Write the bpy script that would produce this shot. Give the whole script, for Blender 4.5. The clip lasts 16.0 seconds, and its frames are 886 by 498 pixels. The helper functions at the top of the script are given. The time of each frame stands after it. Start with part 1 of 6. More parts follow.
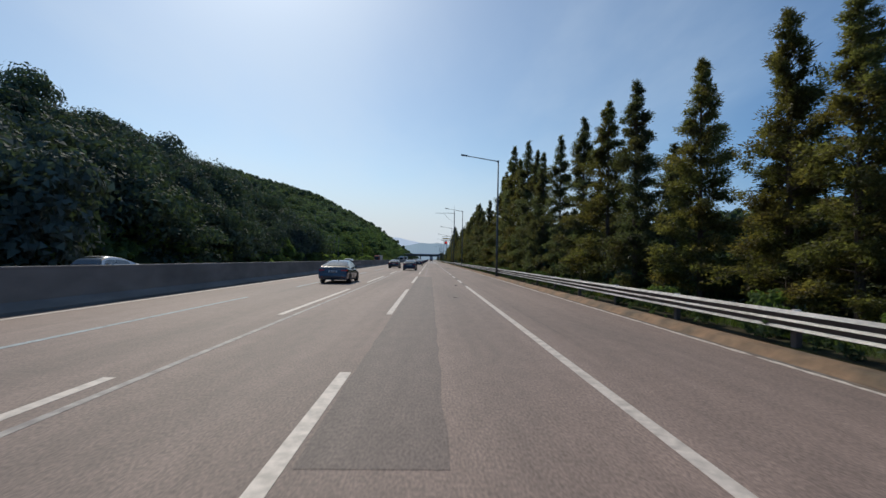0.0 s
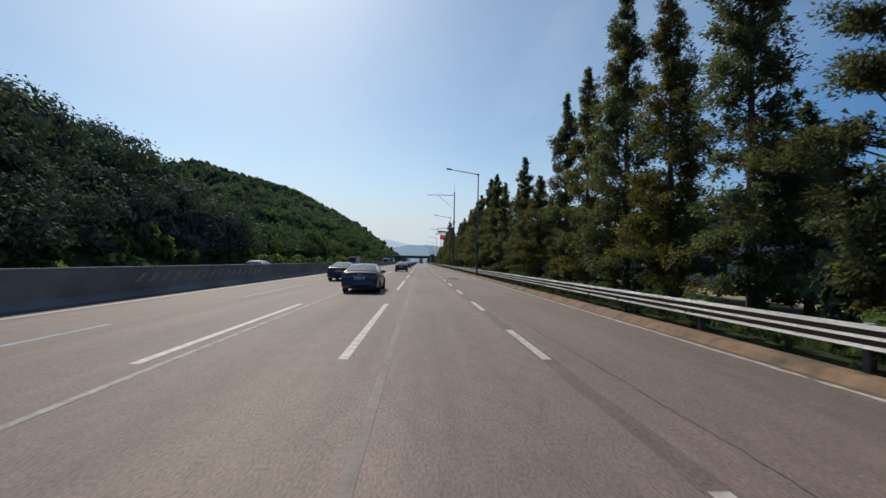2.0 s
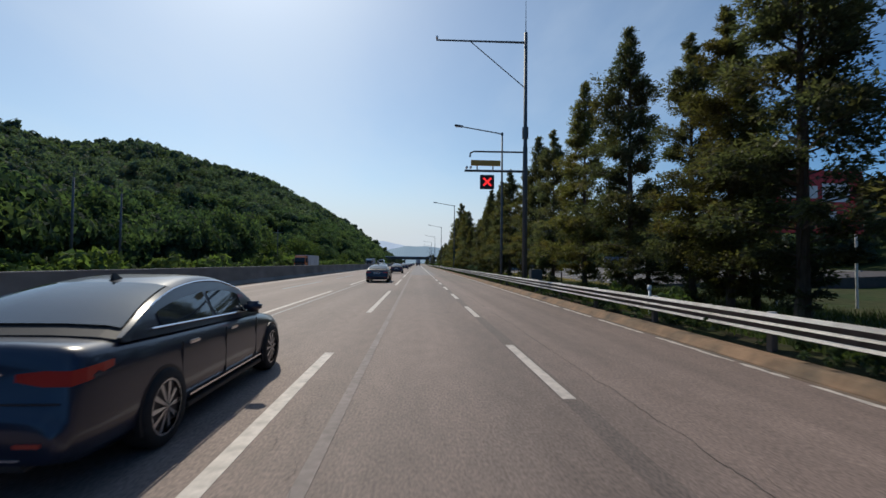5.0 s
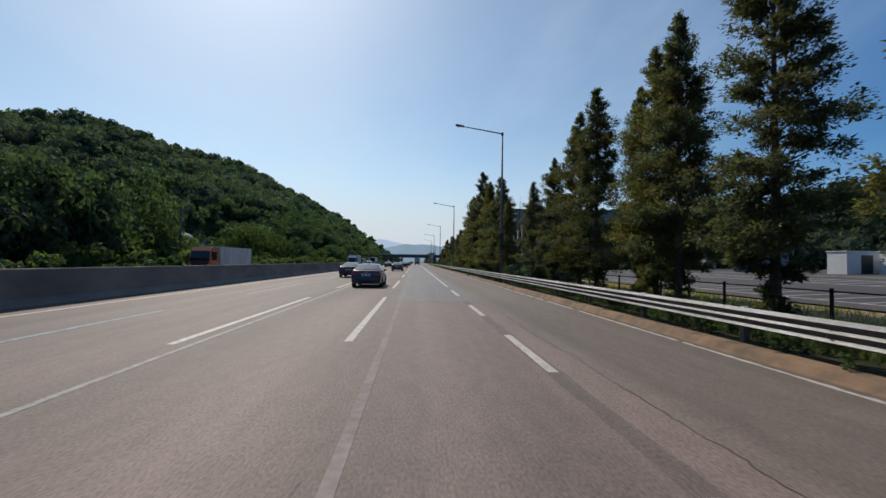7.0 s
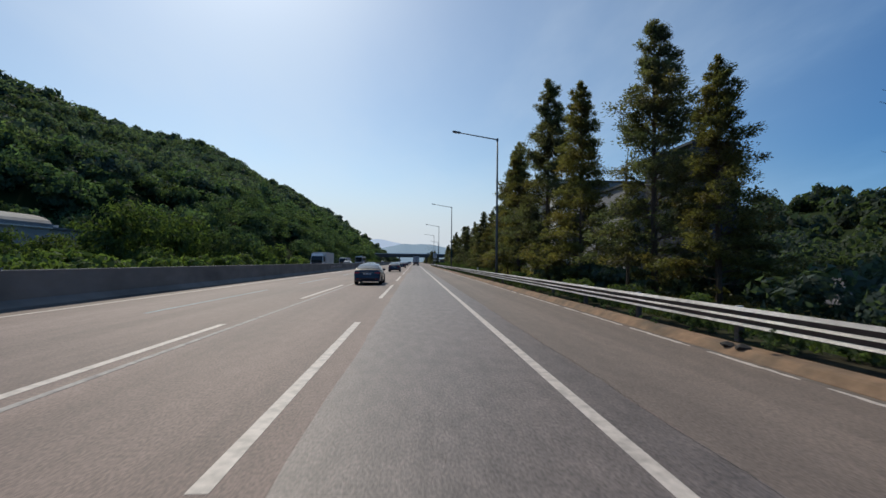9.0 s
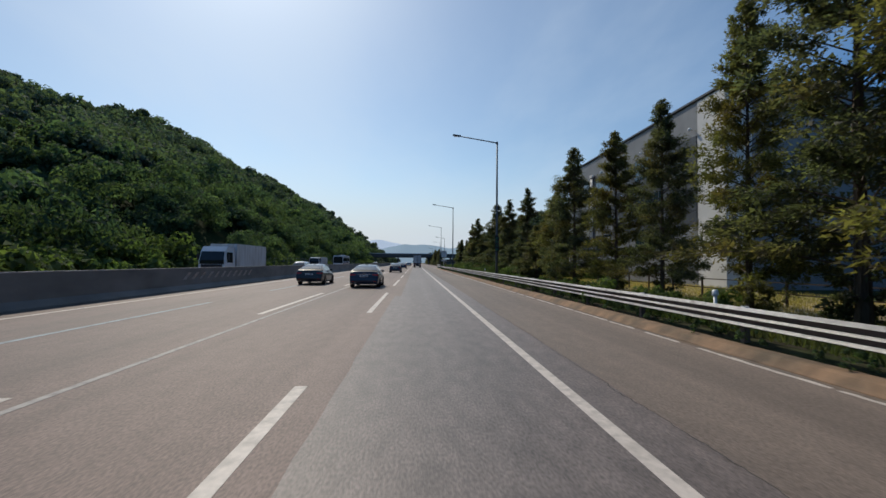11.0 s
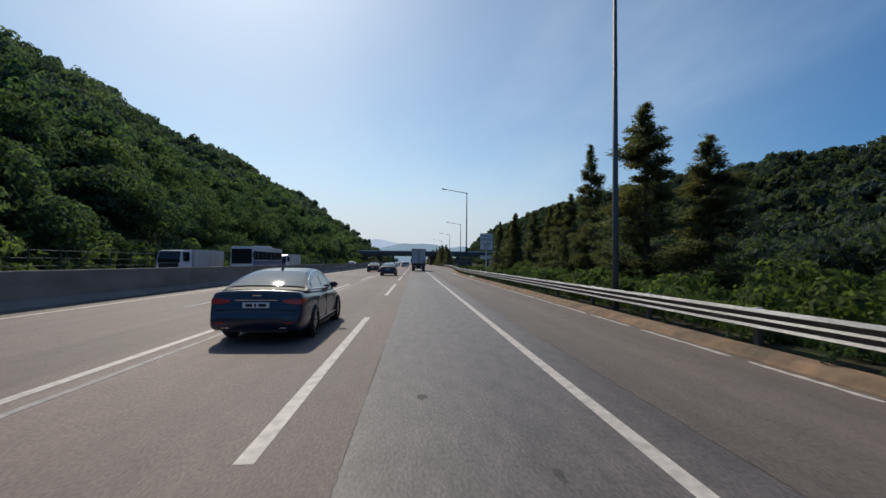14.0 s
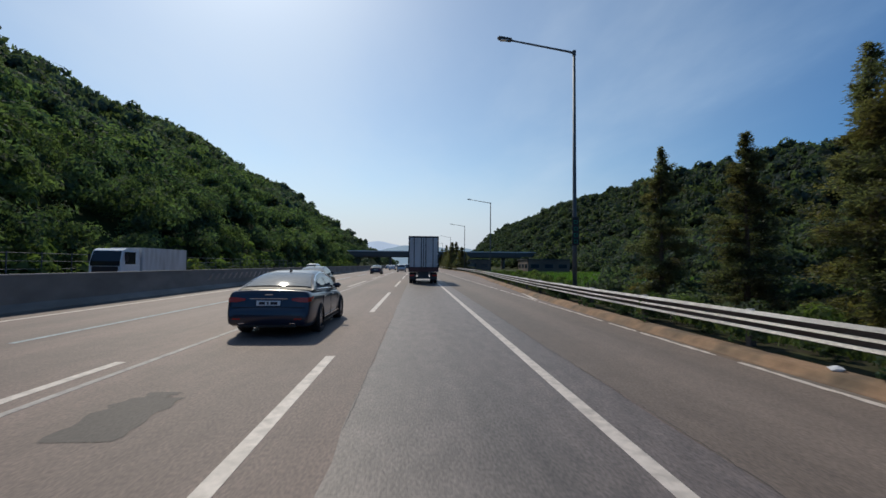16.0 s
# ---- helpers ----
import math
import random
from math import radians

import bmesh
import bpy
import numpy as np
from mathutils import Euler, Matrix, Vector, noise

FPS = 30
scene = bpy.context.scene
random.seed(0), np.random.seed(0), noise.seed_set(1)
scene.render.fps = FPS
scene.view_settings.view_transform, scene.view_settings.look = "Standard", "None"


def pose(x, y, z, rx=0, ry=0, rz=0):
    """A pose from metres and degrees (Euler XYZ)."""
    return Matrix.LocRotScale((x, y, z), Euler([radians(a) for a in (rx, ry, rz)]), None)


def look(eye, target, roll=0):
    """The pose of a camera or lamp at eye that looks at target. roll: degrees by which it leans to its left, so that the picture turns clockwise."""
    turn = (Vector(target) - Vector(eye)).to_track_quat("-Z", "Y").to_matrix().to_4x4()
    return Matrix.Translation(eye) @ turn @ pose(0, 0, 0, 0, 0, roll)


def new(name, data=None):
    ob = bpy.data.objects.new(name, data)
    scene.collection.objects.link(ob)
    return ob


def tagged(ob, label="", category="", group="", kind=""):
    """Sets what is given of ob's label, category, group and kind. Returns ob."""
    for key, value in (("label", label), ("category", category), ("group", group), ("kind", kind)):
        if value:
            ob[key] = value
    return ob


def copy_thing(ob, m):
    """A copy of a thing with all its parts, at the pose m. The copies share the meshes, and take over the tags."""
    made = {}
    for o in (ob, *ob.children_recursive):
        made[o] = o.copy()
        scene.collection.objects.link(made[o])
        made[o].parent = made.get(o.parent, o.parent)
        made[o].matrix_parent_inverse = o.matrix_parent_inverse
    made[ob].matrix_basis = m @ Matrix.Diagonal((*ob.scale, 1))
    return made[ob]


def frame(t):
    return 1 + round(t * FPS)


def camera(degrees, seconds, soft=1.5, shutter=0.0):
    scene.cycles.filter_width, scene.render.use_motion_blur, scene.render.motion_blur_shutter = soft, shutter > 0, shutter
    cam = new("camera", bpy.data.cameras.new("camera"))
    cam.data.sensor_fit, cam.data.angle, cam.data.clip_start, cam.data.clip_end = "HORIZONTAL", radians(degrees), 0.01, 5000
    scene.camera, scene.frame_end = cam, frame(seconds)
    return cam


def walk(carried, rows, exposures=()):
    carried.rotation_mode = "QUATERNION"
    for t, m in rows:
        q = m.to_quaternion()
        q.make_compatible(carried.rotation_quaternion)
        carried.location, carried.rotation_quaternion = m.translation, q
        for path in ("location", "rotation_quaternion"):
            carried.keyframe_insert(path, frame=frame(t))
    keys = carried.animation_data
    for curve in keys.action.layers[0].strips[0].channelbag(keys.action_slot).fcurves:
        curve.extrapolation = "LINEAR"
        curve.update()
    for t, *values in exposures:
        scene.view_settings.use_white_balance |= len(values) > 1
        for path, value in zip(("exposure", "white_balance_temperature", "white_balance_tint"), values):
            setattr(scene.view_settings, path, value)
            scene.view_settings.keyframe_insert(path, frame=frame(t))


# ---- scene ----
from mathutils.bvhtree import BVHTree

# camera: seconds, place, yaw to the left of +y, pitch up, roll
cam = camera(89.13, 16.0, shutter=0.05)
PATH = [
    (0.0, -0.552, 0.000, 1.669, -1.61, 1.33, 1.07),
    (0.5, -0.566, 9.874, 1.669, -1.79, 1.35, 0.90),
    (1.0, -0.630, 20.280, 1.669, -2.36, 1.56, 0.95),
    (1.5, -0.602, 31.228, 1.669, -2.70, 1.60, 0.71),
    (2.0, -0.490, 41.733, 1.669, -2.92, 1.62, 1.00),
    (2.5, -0.345, 52.323, 1.669, -3.29, 1.56, 0.84),
    (3.0, -0.175, 62.995, 1.669, -3.60, 1.63, 0.82),
    (3.5, -0.072, 73.955, 1.669, -3.69, 1.77, 0.43),
    (4.0, -0.044, 85.310, 1.669, -3.49, 1.66, 0.68),
    (4.5, -0.071, 96.826, 1.669, -3.29, 1.72, 0.60),
    (5.0, -0.160, 108.360, 1.669, -3.25, 1.82, 0.64),
    (5.2, -0.191, 112.809, 1.669, -3.34, 1.78, 0.90),
    (7.3, -0.392, 157.992, 1.669, -3.52, 1.64, 0.77),
    (7.5, -0.382, 162.446, 1.669, -3.70, 1.73, 0.75),
    (8.0, -0.282, 174.027, 1.669, -2.96, 1.55, 0.62),
    (8.5, -0.233, 184.602, 1.669, -3.65, 1.81, 0.83),
    (8.7, -0.224, 188.941, 1.669, -3.61, 1.64, 0.68),
    (10.8, -0.233, 235.396, 1.669, -3.56, 1.73, 0.49),
    (11.0, -0.250, 239.654, 1.669, -3.52, 1.74, 0.48),
    (11.5, -0.328, 249.991, 1.669, -3.70, 1.59, 0.28),
    (12.0, -0.307, 260.691, 1.669, -3.62, 1.78, 0.36),
    (12.5, -0.264, 271.489, 1.669, -2.88, 1.77, 0.39),
    (13.0, -0.319, 282.337, 1.669, -3.44, 1.71, 0.52),
    (13.5, -0.355, 293.099, 1.669, -3.62, 1.76, 0.61),
    (14.0, -0.374, 303.884, 1.669, -3.65, 1.70, 0.56),
    (14.5, -0.366, 314.709, 1.669, -3.68, 1.77, 0.58),
    (15.0, -0.326, 325.781, 1.669, -3.61, 1.74, 0.52),
    (15.5, -0.267, 336.823, 1.669, -3.50, 1.84, 0.52),
    (16.0, -0.228, 347.796, 1.669, -3.43, 1.99, 0.44),
]


def heading(x, y, z, yaw, pitch, roll):
    a, b = radians(yaw), radians(pitch)
    way = Vector((-math.sin(a) * math.cos(b), math.cos(a) * math.cos(b), math.sin(b)))
    return look(Vector((x, y, z)), Vector((x, y, z)) + way, roll)


walk(cam, [(r[0], heading(*r[1:])) for r in PATH], [(0.0, 0.0, 6150, 6), (16.0, 0.0, 6150, 6)])

# ---- light: hazy late-summer morning, sun ahead on the left ----
SUN_EL, SUN_AZ = 44.0, 22.0  # degrees up, degrees left of +y
world = bpy.data.worlds.new("sky")
scene.world = world
world.use_nodes = True
wn = world.node_tree
sky = wn.nodes.new("ShaderNodeTexSky")
sky.sky_type = "NISHITA"
sky.sun_disc = False
sky.sun_elevation = radians(SUN_EL)
sky.sun_rotation = radians(-SUN_AZ)
sky.air_density, sky.dust_density, sky.ozone_density = 1.0, 0.85, 1.15
# haze whitens the sky towards the horizon
w_tc, w_sep, w_map, w_mix = [wn.nodes.new(k) for k in ("ShaderNodeTexCoord", "ShaderNodeSeparateXYZ", "ShaderNodeMapRange", "ShaderNodeMix")]
w_mix.data_type = "RGBA"
w_map.interpolation_type = "SMOOTHERSTEP"
wn.links.new(w_tc.outputs["Generated"], w_sep.inputs[0])
wn.links.new(w_sep.outputs["Z"], w_map.inputs["Value"])
for _k, _v in zip(("From Min", "From Max", "To Min", "To Max"), (0.0, 0.24, 0.88, 0.0)):
    w_map.inputs[_k].default_value = _v
wn.links.new(w_map.outputs["Result"], w_mix.inputs["Factor"])
w_tint = wn.nodes.new("ShaderNodeMix")
w_tint.data_type, w_tint.blend_type = "RGBA", "MULTIPLY"
w_tint.inputs["Factor"].default_value = 1
w_tint.inputs["B"].default_value = (0.935, 1.0, 1.02, 1)
wn.links.new(sky.outputs[0], w_tint.inputs["A"])
wn.links.new(w_tint.outputs["Result"], w_mix.inputs["A"])
w_mix.inputs["B"].default_value = (6.75, 6.75, 7.3, 1)


def sky_math(kind, a, b):
    n = wn.nodes.new("ShaderNodeMath")
    n.operation = kind
    for sock, v in ((n.inputs[0], a), (n.inputs[1], b)):
        if hasattr(v, "is_linked"):
            wn.links.new(v, sock)
        else:
            sock.default_value = v
    return n.outputs[0]


# thin high cloud, drawn out in streaks, on a dome flattened towards the horizon
w_flat = sky_math("ADD", sky_math("MAXIMUM", w_sep.outputs["Z"], 0.0), 0.12)
w_dome = wn.nodes.new("ShaderNodeCombineXYZ")
wn.links.new(sky_math("DIVIDE", w_sep.outputs["X"], w_flat), w_dome.inputs[0])
wn.links.new(sky_math("DIVIDE", w_sep.outputs["Y"], w_flat), w_dome.inputs[1])
w_turn = wn.nodes.new("ShaderNodeMapping")
w_turn.inputs["Rotation"].default_value = (0, 0, 0.5)
w_turn.inputs["Scale"].default_value = (1.0, 0.45, 1.0)
wn.links.new(w_dome.outputs[0], w_turn.inputs[0])
w_noise = wn.nodes.new("ShaderNodeTexNoise")
w_noise.inputs["Scale"].default_value, w_noise.inputs["Detail"].default_value, w_noise.inputs["Roughness"].default_value = 0.9, 7, 0.55
wn.links.new(w_turn.outputs[0], w_noise.inputs["Vector"])
w_veil = wn.nodes.new("ShaderNodeMapRange")
w_veil.interpolation_type = "SMOOTHSTEP"
wn.links.new(w_noise.outputs["Fac"], w_veil.inputs["Value"])
for _k, _v in zip(("From Min", "From Max", "To Min", "To Max"), (0.40, 0.74, 0.0, 0.34)):
    w_veil.inputs[_k].default_value = _v
w_cloud = wn.nodes.new("ShaderNodeMix")
w_cloud.data_type = "RGBA"
wn.links.new(w_veil.outputs["Result"], w_cloud.inputs["Factor"])
wn.links.new(w_mix.outputs["Result"], w_cloud.inputs["A"])
w_cloud.inputs["B"].default_value = (7.2, 7.9, 8.8, 1)
# hazy glow round the sun, deeper blue away from it
w_dot = wn.nodes.new("ShaderNodeVectorMath")
w_dot.operation = "DOT_PRODUCT"
wn.links.new(w_tc.outputs["Generated"], w_dot.inputs[0])
w_dot.inputs[1].default_value = (-math.sin(radians(SUN_AZ)) * math.cos(radians(SUN_EL)), math.cos(radians(SUN_AZ)) * math.cos(radians(SUN_EL)), math.sin(radians(SUN_EL)))
w_away = wn.nodes.new("ShaderNodeMapRange")
w_away.interpolation_type = "SMOOTHSTEP"
wn.links.new(w_dot.outputs["Value"], w_away.inputs["Value"])
for _k, _v in zip(("From Min", "From Max", "To Min", "To Max"), (0.30, 0.76, 1.0, 0.0)):
    w_away.inputs[_k].default_value = _v
w_deep = wn.nodes.new("ShaderNodeMix")
w_deep.data_type, w_deep.blend_type = "RGBA", "MULTIPLY"
wn.links.new(w_away.outputs["Result"], w_deep.inputs["Factor"])
wn.links.new(w_cloud.outputs["Result"], w_deep.inputs["A"])
w_deep.inputs["B"].default_value = (0.36, 0.61, 0.88, 1)
wn.links.new(w_deep.outputs["Result"], wn.nodes["Background"].inputs[0])
wn.nodes["Background"].inputs[1].default_value = 0.095
sun_data = bpy.data.lights.new("sun", "SUN")
sun_data.energy, sun_data.angle, sun_data.color = 2.85, radians(0.6), (1.0, 0.865, 0.70)
sun = new("sun", sun_data)
_d = Vector((-math.sin(radians(SUN_AZ)) * math.cos(radians(SUN_EL)), math.cos(radians(SUN_AZ)) * math.cos(radians(SUN_EL)), math.sin(radians(SUN_EL))))
sun.matrix_world = look(_d * 100, (0, 0, 0))

# ---- materials ----


def mat(name, color, rough=0.7, metal=0.0, var=0.15, scale=3.0, bump=0.0, bscale=40.0, second=None, sscale=0.25, smix=0.5, stretch=(1, 1, 1), island=0.0, random=0.0, trans=0.0, spec=0.5):
    """Principled with two scales of mottling; second: a colour for stains; island, random: spread by piece or by object; trans: light through leaves."""
    m = bpy.data.materials.new(name)
    m.use_nodes = True
    nt = m.node_tree
    N, L = nt.nodes, nt.links
    b = N["Principled BSDF"]
    b.inputs["Roughness"].default_value = rough
    b.inputs["Metallic"].default_value = metal
    b.inputs["Specular IOR Level"].default_value = spec
    tc = N.new("ShaderNodeTexCoord")
    mp = N.new("ShaderNodeMapping")
    mp.inputs["Scale"].default_value = stretch
    L.new(tc.outputs["Object"], mp.inputs[0])

    def noise_tex(sc, det):
        n = N.new("ShaderNodeTexNoise")
        n.inputs["Scale"].default_value, n.inputs["Detail"].default_value = sc, det
        L.new(mp.outputs[0], n.inputs["Vector"])
        return n

    def mix(kind, fac, a, c):
        x = N.new("ShaderNodeMix")
        x.data_type, x.blend_type = "RGBA", kind
        for sock, val in ((x.inputs["Factor"], fac), (x.inputs["A"], a), (x.inputs["B"], c)):
            if hasattr(val, "is_linked"):
                L.new(val, sock)
            elif isinstance(val, tuple):
                sock.default_value = (*val, 1.0)
            else:
                sock.default_value = val
        return x.outputs["Result"]

    def ramp(sock, lo, hi, p0=0.3, p1=0.7):
        r = N.new("ShaderNodeMapRange")
        L.new(sock, r.inputs["Value"])
        for k, v in zip(("From Min", "From Max", "To Min", "To Max"), (p0, p1, lo, hi)):
            r.inputs[k].default_value = v
        return r.outputs["Result"]

    col = tuple(color)
    if second:
        col = mix("MIX", ramp(noise_tex(sscale, 6).outputs["Fac"], 0.0, smix * 2, 0.42, 0.68), col, tuple(second))
    v = ramp(noise_tex(scale, 8).outputs["Fac"], 1 - var, 1 + var)
    comb = N.new("ShaderNodeCombineColor")
    for k in range(3):
        L.new(v, comb.inputs[k])
    col = mix("MULTIPLY", 1.0, col, comb.outputs[0])
    for amount, kind, out in ((island, "ShaderNodeNewGeometry", "Random Per Island"), (random, "ShaderNodeObjectInfo", "Random")):
        if amount:
            g = N.new(kind)
            c2 = N.new("ShaderNodeCombineColor")
            r = ramp(g.outputs[out], 1 - amount, 1 + amount, 0, 1)
            for k in range(3):
                L.new(r, c2.inputs[k])
            col = mix("MULTIPLY", 1.0, col, c2.outputs[0])
    if hasattr(col, "is_linked"):
        L.new(col, b.inputs["Base Color"])
    if bump:
        bn = N.new("ShaderNodeBump")
        bn.inputs["Strength"].default_value = bump
        bn.inputs["Distance"].default_value = 0.02
        L.new(noise_tex(bscale, 4).outputs["Fac"], bn.inputs["Height"])
        L.new(bn.outputs[0], b.inputs["Normal"])
    if trans:
        t = N.new("ShaderNodeBsdfTranslucent")
        L.new(mix("MULTIPLY", 1.0, col, (1.25, 1.4, 0.6)), t.inputs[0])
        x = N.new("ShaderNodeMixShader")
        x.inputs[0].default_value = trans
        L.new(b.outputs[0], x.inputs[1])
        L.new(t.outputs[0], x.inputs[2])
        L.new(x.outputs[0], N["Material Output"].inputs[0])
    return m




def asphalt(name, base, dark, grain=0.30, rough=0.72, streak=0.10):
    """Road surface: stony grain, blotches drawn out along the road, darker wheel tracks."""
    m = bpy.data.materials.new(name)
    m.use_nodes = True
    N, L = m.node_tree.nodes, m.node_tree.links
    b = N["Principled BSDF"]
    tc = N.new("ShaderNodeTexCoord")

    def tex(scale, stretch, detail, lo, hi, p0=0.32, p1=0.68):
        mp = N.new("ShaderNodeMapping")
        mp.inputs["Scale"].default_value = stretch
        L.new(tc.outputs["Object"], mp.inputs[0])
        n = N.new("ShaderNodeTexNoise")
        n.inputs["Scale"].default_value, n.inputs["Detail"].default_value = scale, detail
        L.new(mp.outputs[0], n.inputs["Vector"])
        r = N.new("ShaderNodeMapRange")
        L.new(n.outputs["Fac"], r.inputs["Value"])
        for k, v in zip(("From Min", "From Max", "To Min", "To Max"), (p0, p1, lo, hi)):
            r.inputs[k].default_value = v
        return r.outputs["Result"], n

    def times(p, q):
        x = N.new("ShaderNodeMath")
        x.operation = "MULTIPLY"
        L.new(p, x.inputs[0])
        L.new(q, x.inputs[1])
        return x.outputs[0]

    fine, fine_tex = tex(38, (1, 0.45, 1), 6, 1 - grain, 1 + grain)
    mid, _ = tex(5.0, (1, 0.35, 1), 6, 1 - streak, 1 + streak)
    track, _ = tex(0.9, (1, 0.012, 1), 3, 0.82, 1.14)
    blot, _ = tex(0.28, (1, 0.25, 1), 4, 0.0, 1.0, 0.40, 0.66)
    # the older, darker surfacing further along the road sets in by degrees
    sp, older = N.new("ShaderNodeSeparateXYZ"), N.new("ShaderNodeMapRange")
    L.new(tc.outputs["Object"], sp.inputs[0])
    L.new(sp.outputs["Y"], older.inputs["Value"])
    for key, val in zip(("From Min", "From Max", "To Min", "To Max"), (225, 320, 1.0, 0.82)):
        older.inputs[key].default_value = val
    k = times(times(times(fine, mid), track), older.outputs["Result"])
    mx = N.new("ShaderNodeMix")
    mx.data_type = "RGBA"
    L.new(blot, mx.inputs["Factor"])
    mx.inputs["A"].default_value, mx.inputs["B"].default_value = (*base, 1), (*dark, 1)
    cc = N.new("ShaderNodeCombineColor")
    for q in range(3):
        L.new(k, cc.inputs[q])
    mul = N.new("ShaderNodeMix")
    mul.data_type, mul.blend_type = "RGBA", "MULTIPLY"
    mul.inputs["Factor"].default_value = 1
    L.new(mx.outputs["Result"], mul.inputs["A"])
    L.new(cc.outputs[0], mul.inputs["B"])
    L.new(mul.outputs["Result"], b.inputs["Base Color"])
    b.inputs["Roughness"].default_value = rough
    bn = N.new("ShaderNodeBump")
    bn.inputs["Strength"].default_value, bn.inputs["Distance"].default_value = 0.35, 0.01
    L.new(fine_tex.outputs["Fac"], bn.inputs["Height"])
    L.new(bn.outputs[0], b.inputs["Normal"])
    return m


ASPHALT = asphalt("asphalt", (0.230, 0.168, 0.140), (0.176, 0.132, 0.112), 0.33)
ASPHALT_NEW = asphalt("asphalt_resurfaced", (0.170, 0.136, 0.122), (0.140, 0.116, 0.105), 0.40, 0.56, 0.20)
ASPHALT_OLD = asphalt("asphalt_scraped_dark", (0.165, 0.125, 0.105), (0.135, 0.104, 0.09), 0.36)
ASPHALT_MID = asphalt("asphalt_patch", (0.152, 0.116, 0.100), (0.130, 0.102, 0.089), 0.36)
ASPHALT_PATCH = asphalt("asphalt_dark_patch", (0.086, 0.071, 0.063), (0.068, 0.058, 0.053), 0.4)
ASPHALT_SIDE = asphalt("asphalt_shoulder", (0.193, 0.149, 0.119), (0.158, 0.124, 0.102), 0.30)
CRACK = mat("sealed_crack", (0.07, 0.063, 0.058), 0.8, var=0.3, scale=6)
CRACK_FINE = mat("hairline_crack", (0.10, 0.083, 0.073), 0.85, var=0.3, scale=6)
PAINT = mat("road_paint", (0.62, 0.55, 0.485), 0.6, var=0.10, scale=14, second=(0.36, 0.32, 0.28), sscale=5, smix=0.4, bump=0.1)
PAINT_OLD = mat("worn_road_paint", (0.38, 0.35, 0.32), 0.7, var=0.2, scale=9, second=(0.22, 0.2, 0.19), sscale=3, smix=0.5)
PAINT_BLUE = mat("pale_blue_road_paint", (0.35, 0.415, 0.44), 0.7, var=0.2, scale=9, second=(0.22, 0.25, 0.26), sscale=3, smix=0.5)
CONCRETE = mat("barrier_concrete", (0.185, 0.18, 0.165), 0.85, var=0.14, scale=2.0, bump=0.15, second=(0.11, 0.11, 0.10), sscale=0.6, smix=0.5, stretch=(1, 0.4, 1))
GHOST = mat("scraped_asphalt", (0.275, 0.225, 0.205), 0.75, var=0.2, scale=9, second=(0.21, 0.175, 0.155), sscale=1.5, smix=0.5)
KERB = mat("sandy_kerb_concrete", (0.26, 0.162, 0.094), 0.9, var=0.25, scale=3, bump=0.3, second=(0.12, 0.09, 0.06), sscale=0.9)
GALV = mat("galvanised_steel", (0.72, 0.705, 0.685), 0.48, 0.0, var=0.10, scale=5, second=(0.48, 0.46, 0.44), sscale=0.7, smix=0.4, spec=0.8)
POSTGREY = mat("dull_post_steel", (0.10, 0.095, 0.09), 0.8, 0.1, var=0.2, scale=5)
POLE = mat("pole_grey_green_steel", (0.08, 0.095, 0.105), 0.55, 0.1, var=0.1, scale=3)
DARKSTEEL = mat("dark_steel", (0.06, 0.065, 0.07), 0.5, 0.5, var=0.1)
def ground_mat():
    """Weedy verge low down, a darker green higher up on the wooded slopes."""
    m = mat("verge_ground", (0.045, 0.062, 0.024), 0.95, var=0.35, scale=1.2, second=(0.075, 0.07, 0.034), sscale=0.22, smix=0.5, bump=0.4, bscale=8, spec=0.05)
    N, L = m.node_tree.nodes, m.node_tree.links
    b = N["Principled BSDF"]
    old = b.inputs["Base Color"].links[0].from_socket
    tc, sp, mr, mx = N.new("ShaderNodeTexCoord"), N.new("ShaderNodeSeparateXYZ"), N.new("ShaderNodeMapRange"), N.new("ShaderNodeMix")
    mx.data_type = "RGBA"
    L.new(tc.outputs["Object"], sp.inputs[0])
    L.new(sp.outputs["Z"], mr.inputs["Value"])
    mr.inputs["From Min"].default_value, mr.inputs["From Max"].default_value = 0.3, 2.0
    L.new(mr.outputs["Result"], mx.inputs["Factor"])
    L.new(old, mx.inputs["A"])
    mx.inputs["B"].default_value = (0.024, 0.036, 0.013, 1)
    L.new(mx.outputs["Result"], b.inputs["Base Color"])
    return m


SOIL = ground_mat()
BANK = mat("dark_bank_soil", (0.048, 0.043, 0.028), 0.95, var=0.4, scale=2.5, second=(0.04, 0.05, 0.02), sscale=0.7, smix=0.5, bump=0.5, bscale=14, spec=0.05)
# grimy steel, darkened with the shade of the rail's lower slopes
SHADE_GRIME = mat("shaded_grimy_steel", (0.125, 0.105, 0.10), 0.7, 0.1, var=0.2, scale=3, second=(0.17, 0.145, 0.135), sscale=0.8, smix=0.4)
GRASS = mat("long_grass", (0.088, 0.118, 0.046), 0.8, var=0.3, scale=0.5, second=(0.13, 0.12, 0.055), sscale=0.15, smix=0.4, island=0.35, trans=0.35, spec=0.05)
STRAW = mat("dry_straw_grass", (0.40, 0.30, 0.15), 0.9, var=0.25, scale=0.8, second=(0.26, 0.24, 0.10), sscale=0.2, smix=0.5, island=0.3, trans=0.5, spec=0.05)
PALE_CONCRETE = mat("pale_concrete", (0.36, 0.35, 0.32), 0.85, var=0.15, scale=2, second=(0.22, 0.215, 0.20), sscale=0.5, smix=0.5)
BARK = mat("bark", (0.10, 0.075, 0.055), 0.9, var=0.3, scale=6, bump=0.5, bscale=20, stretch=(3, 3, 0.6))
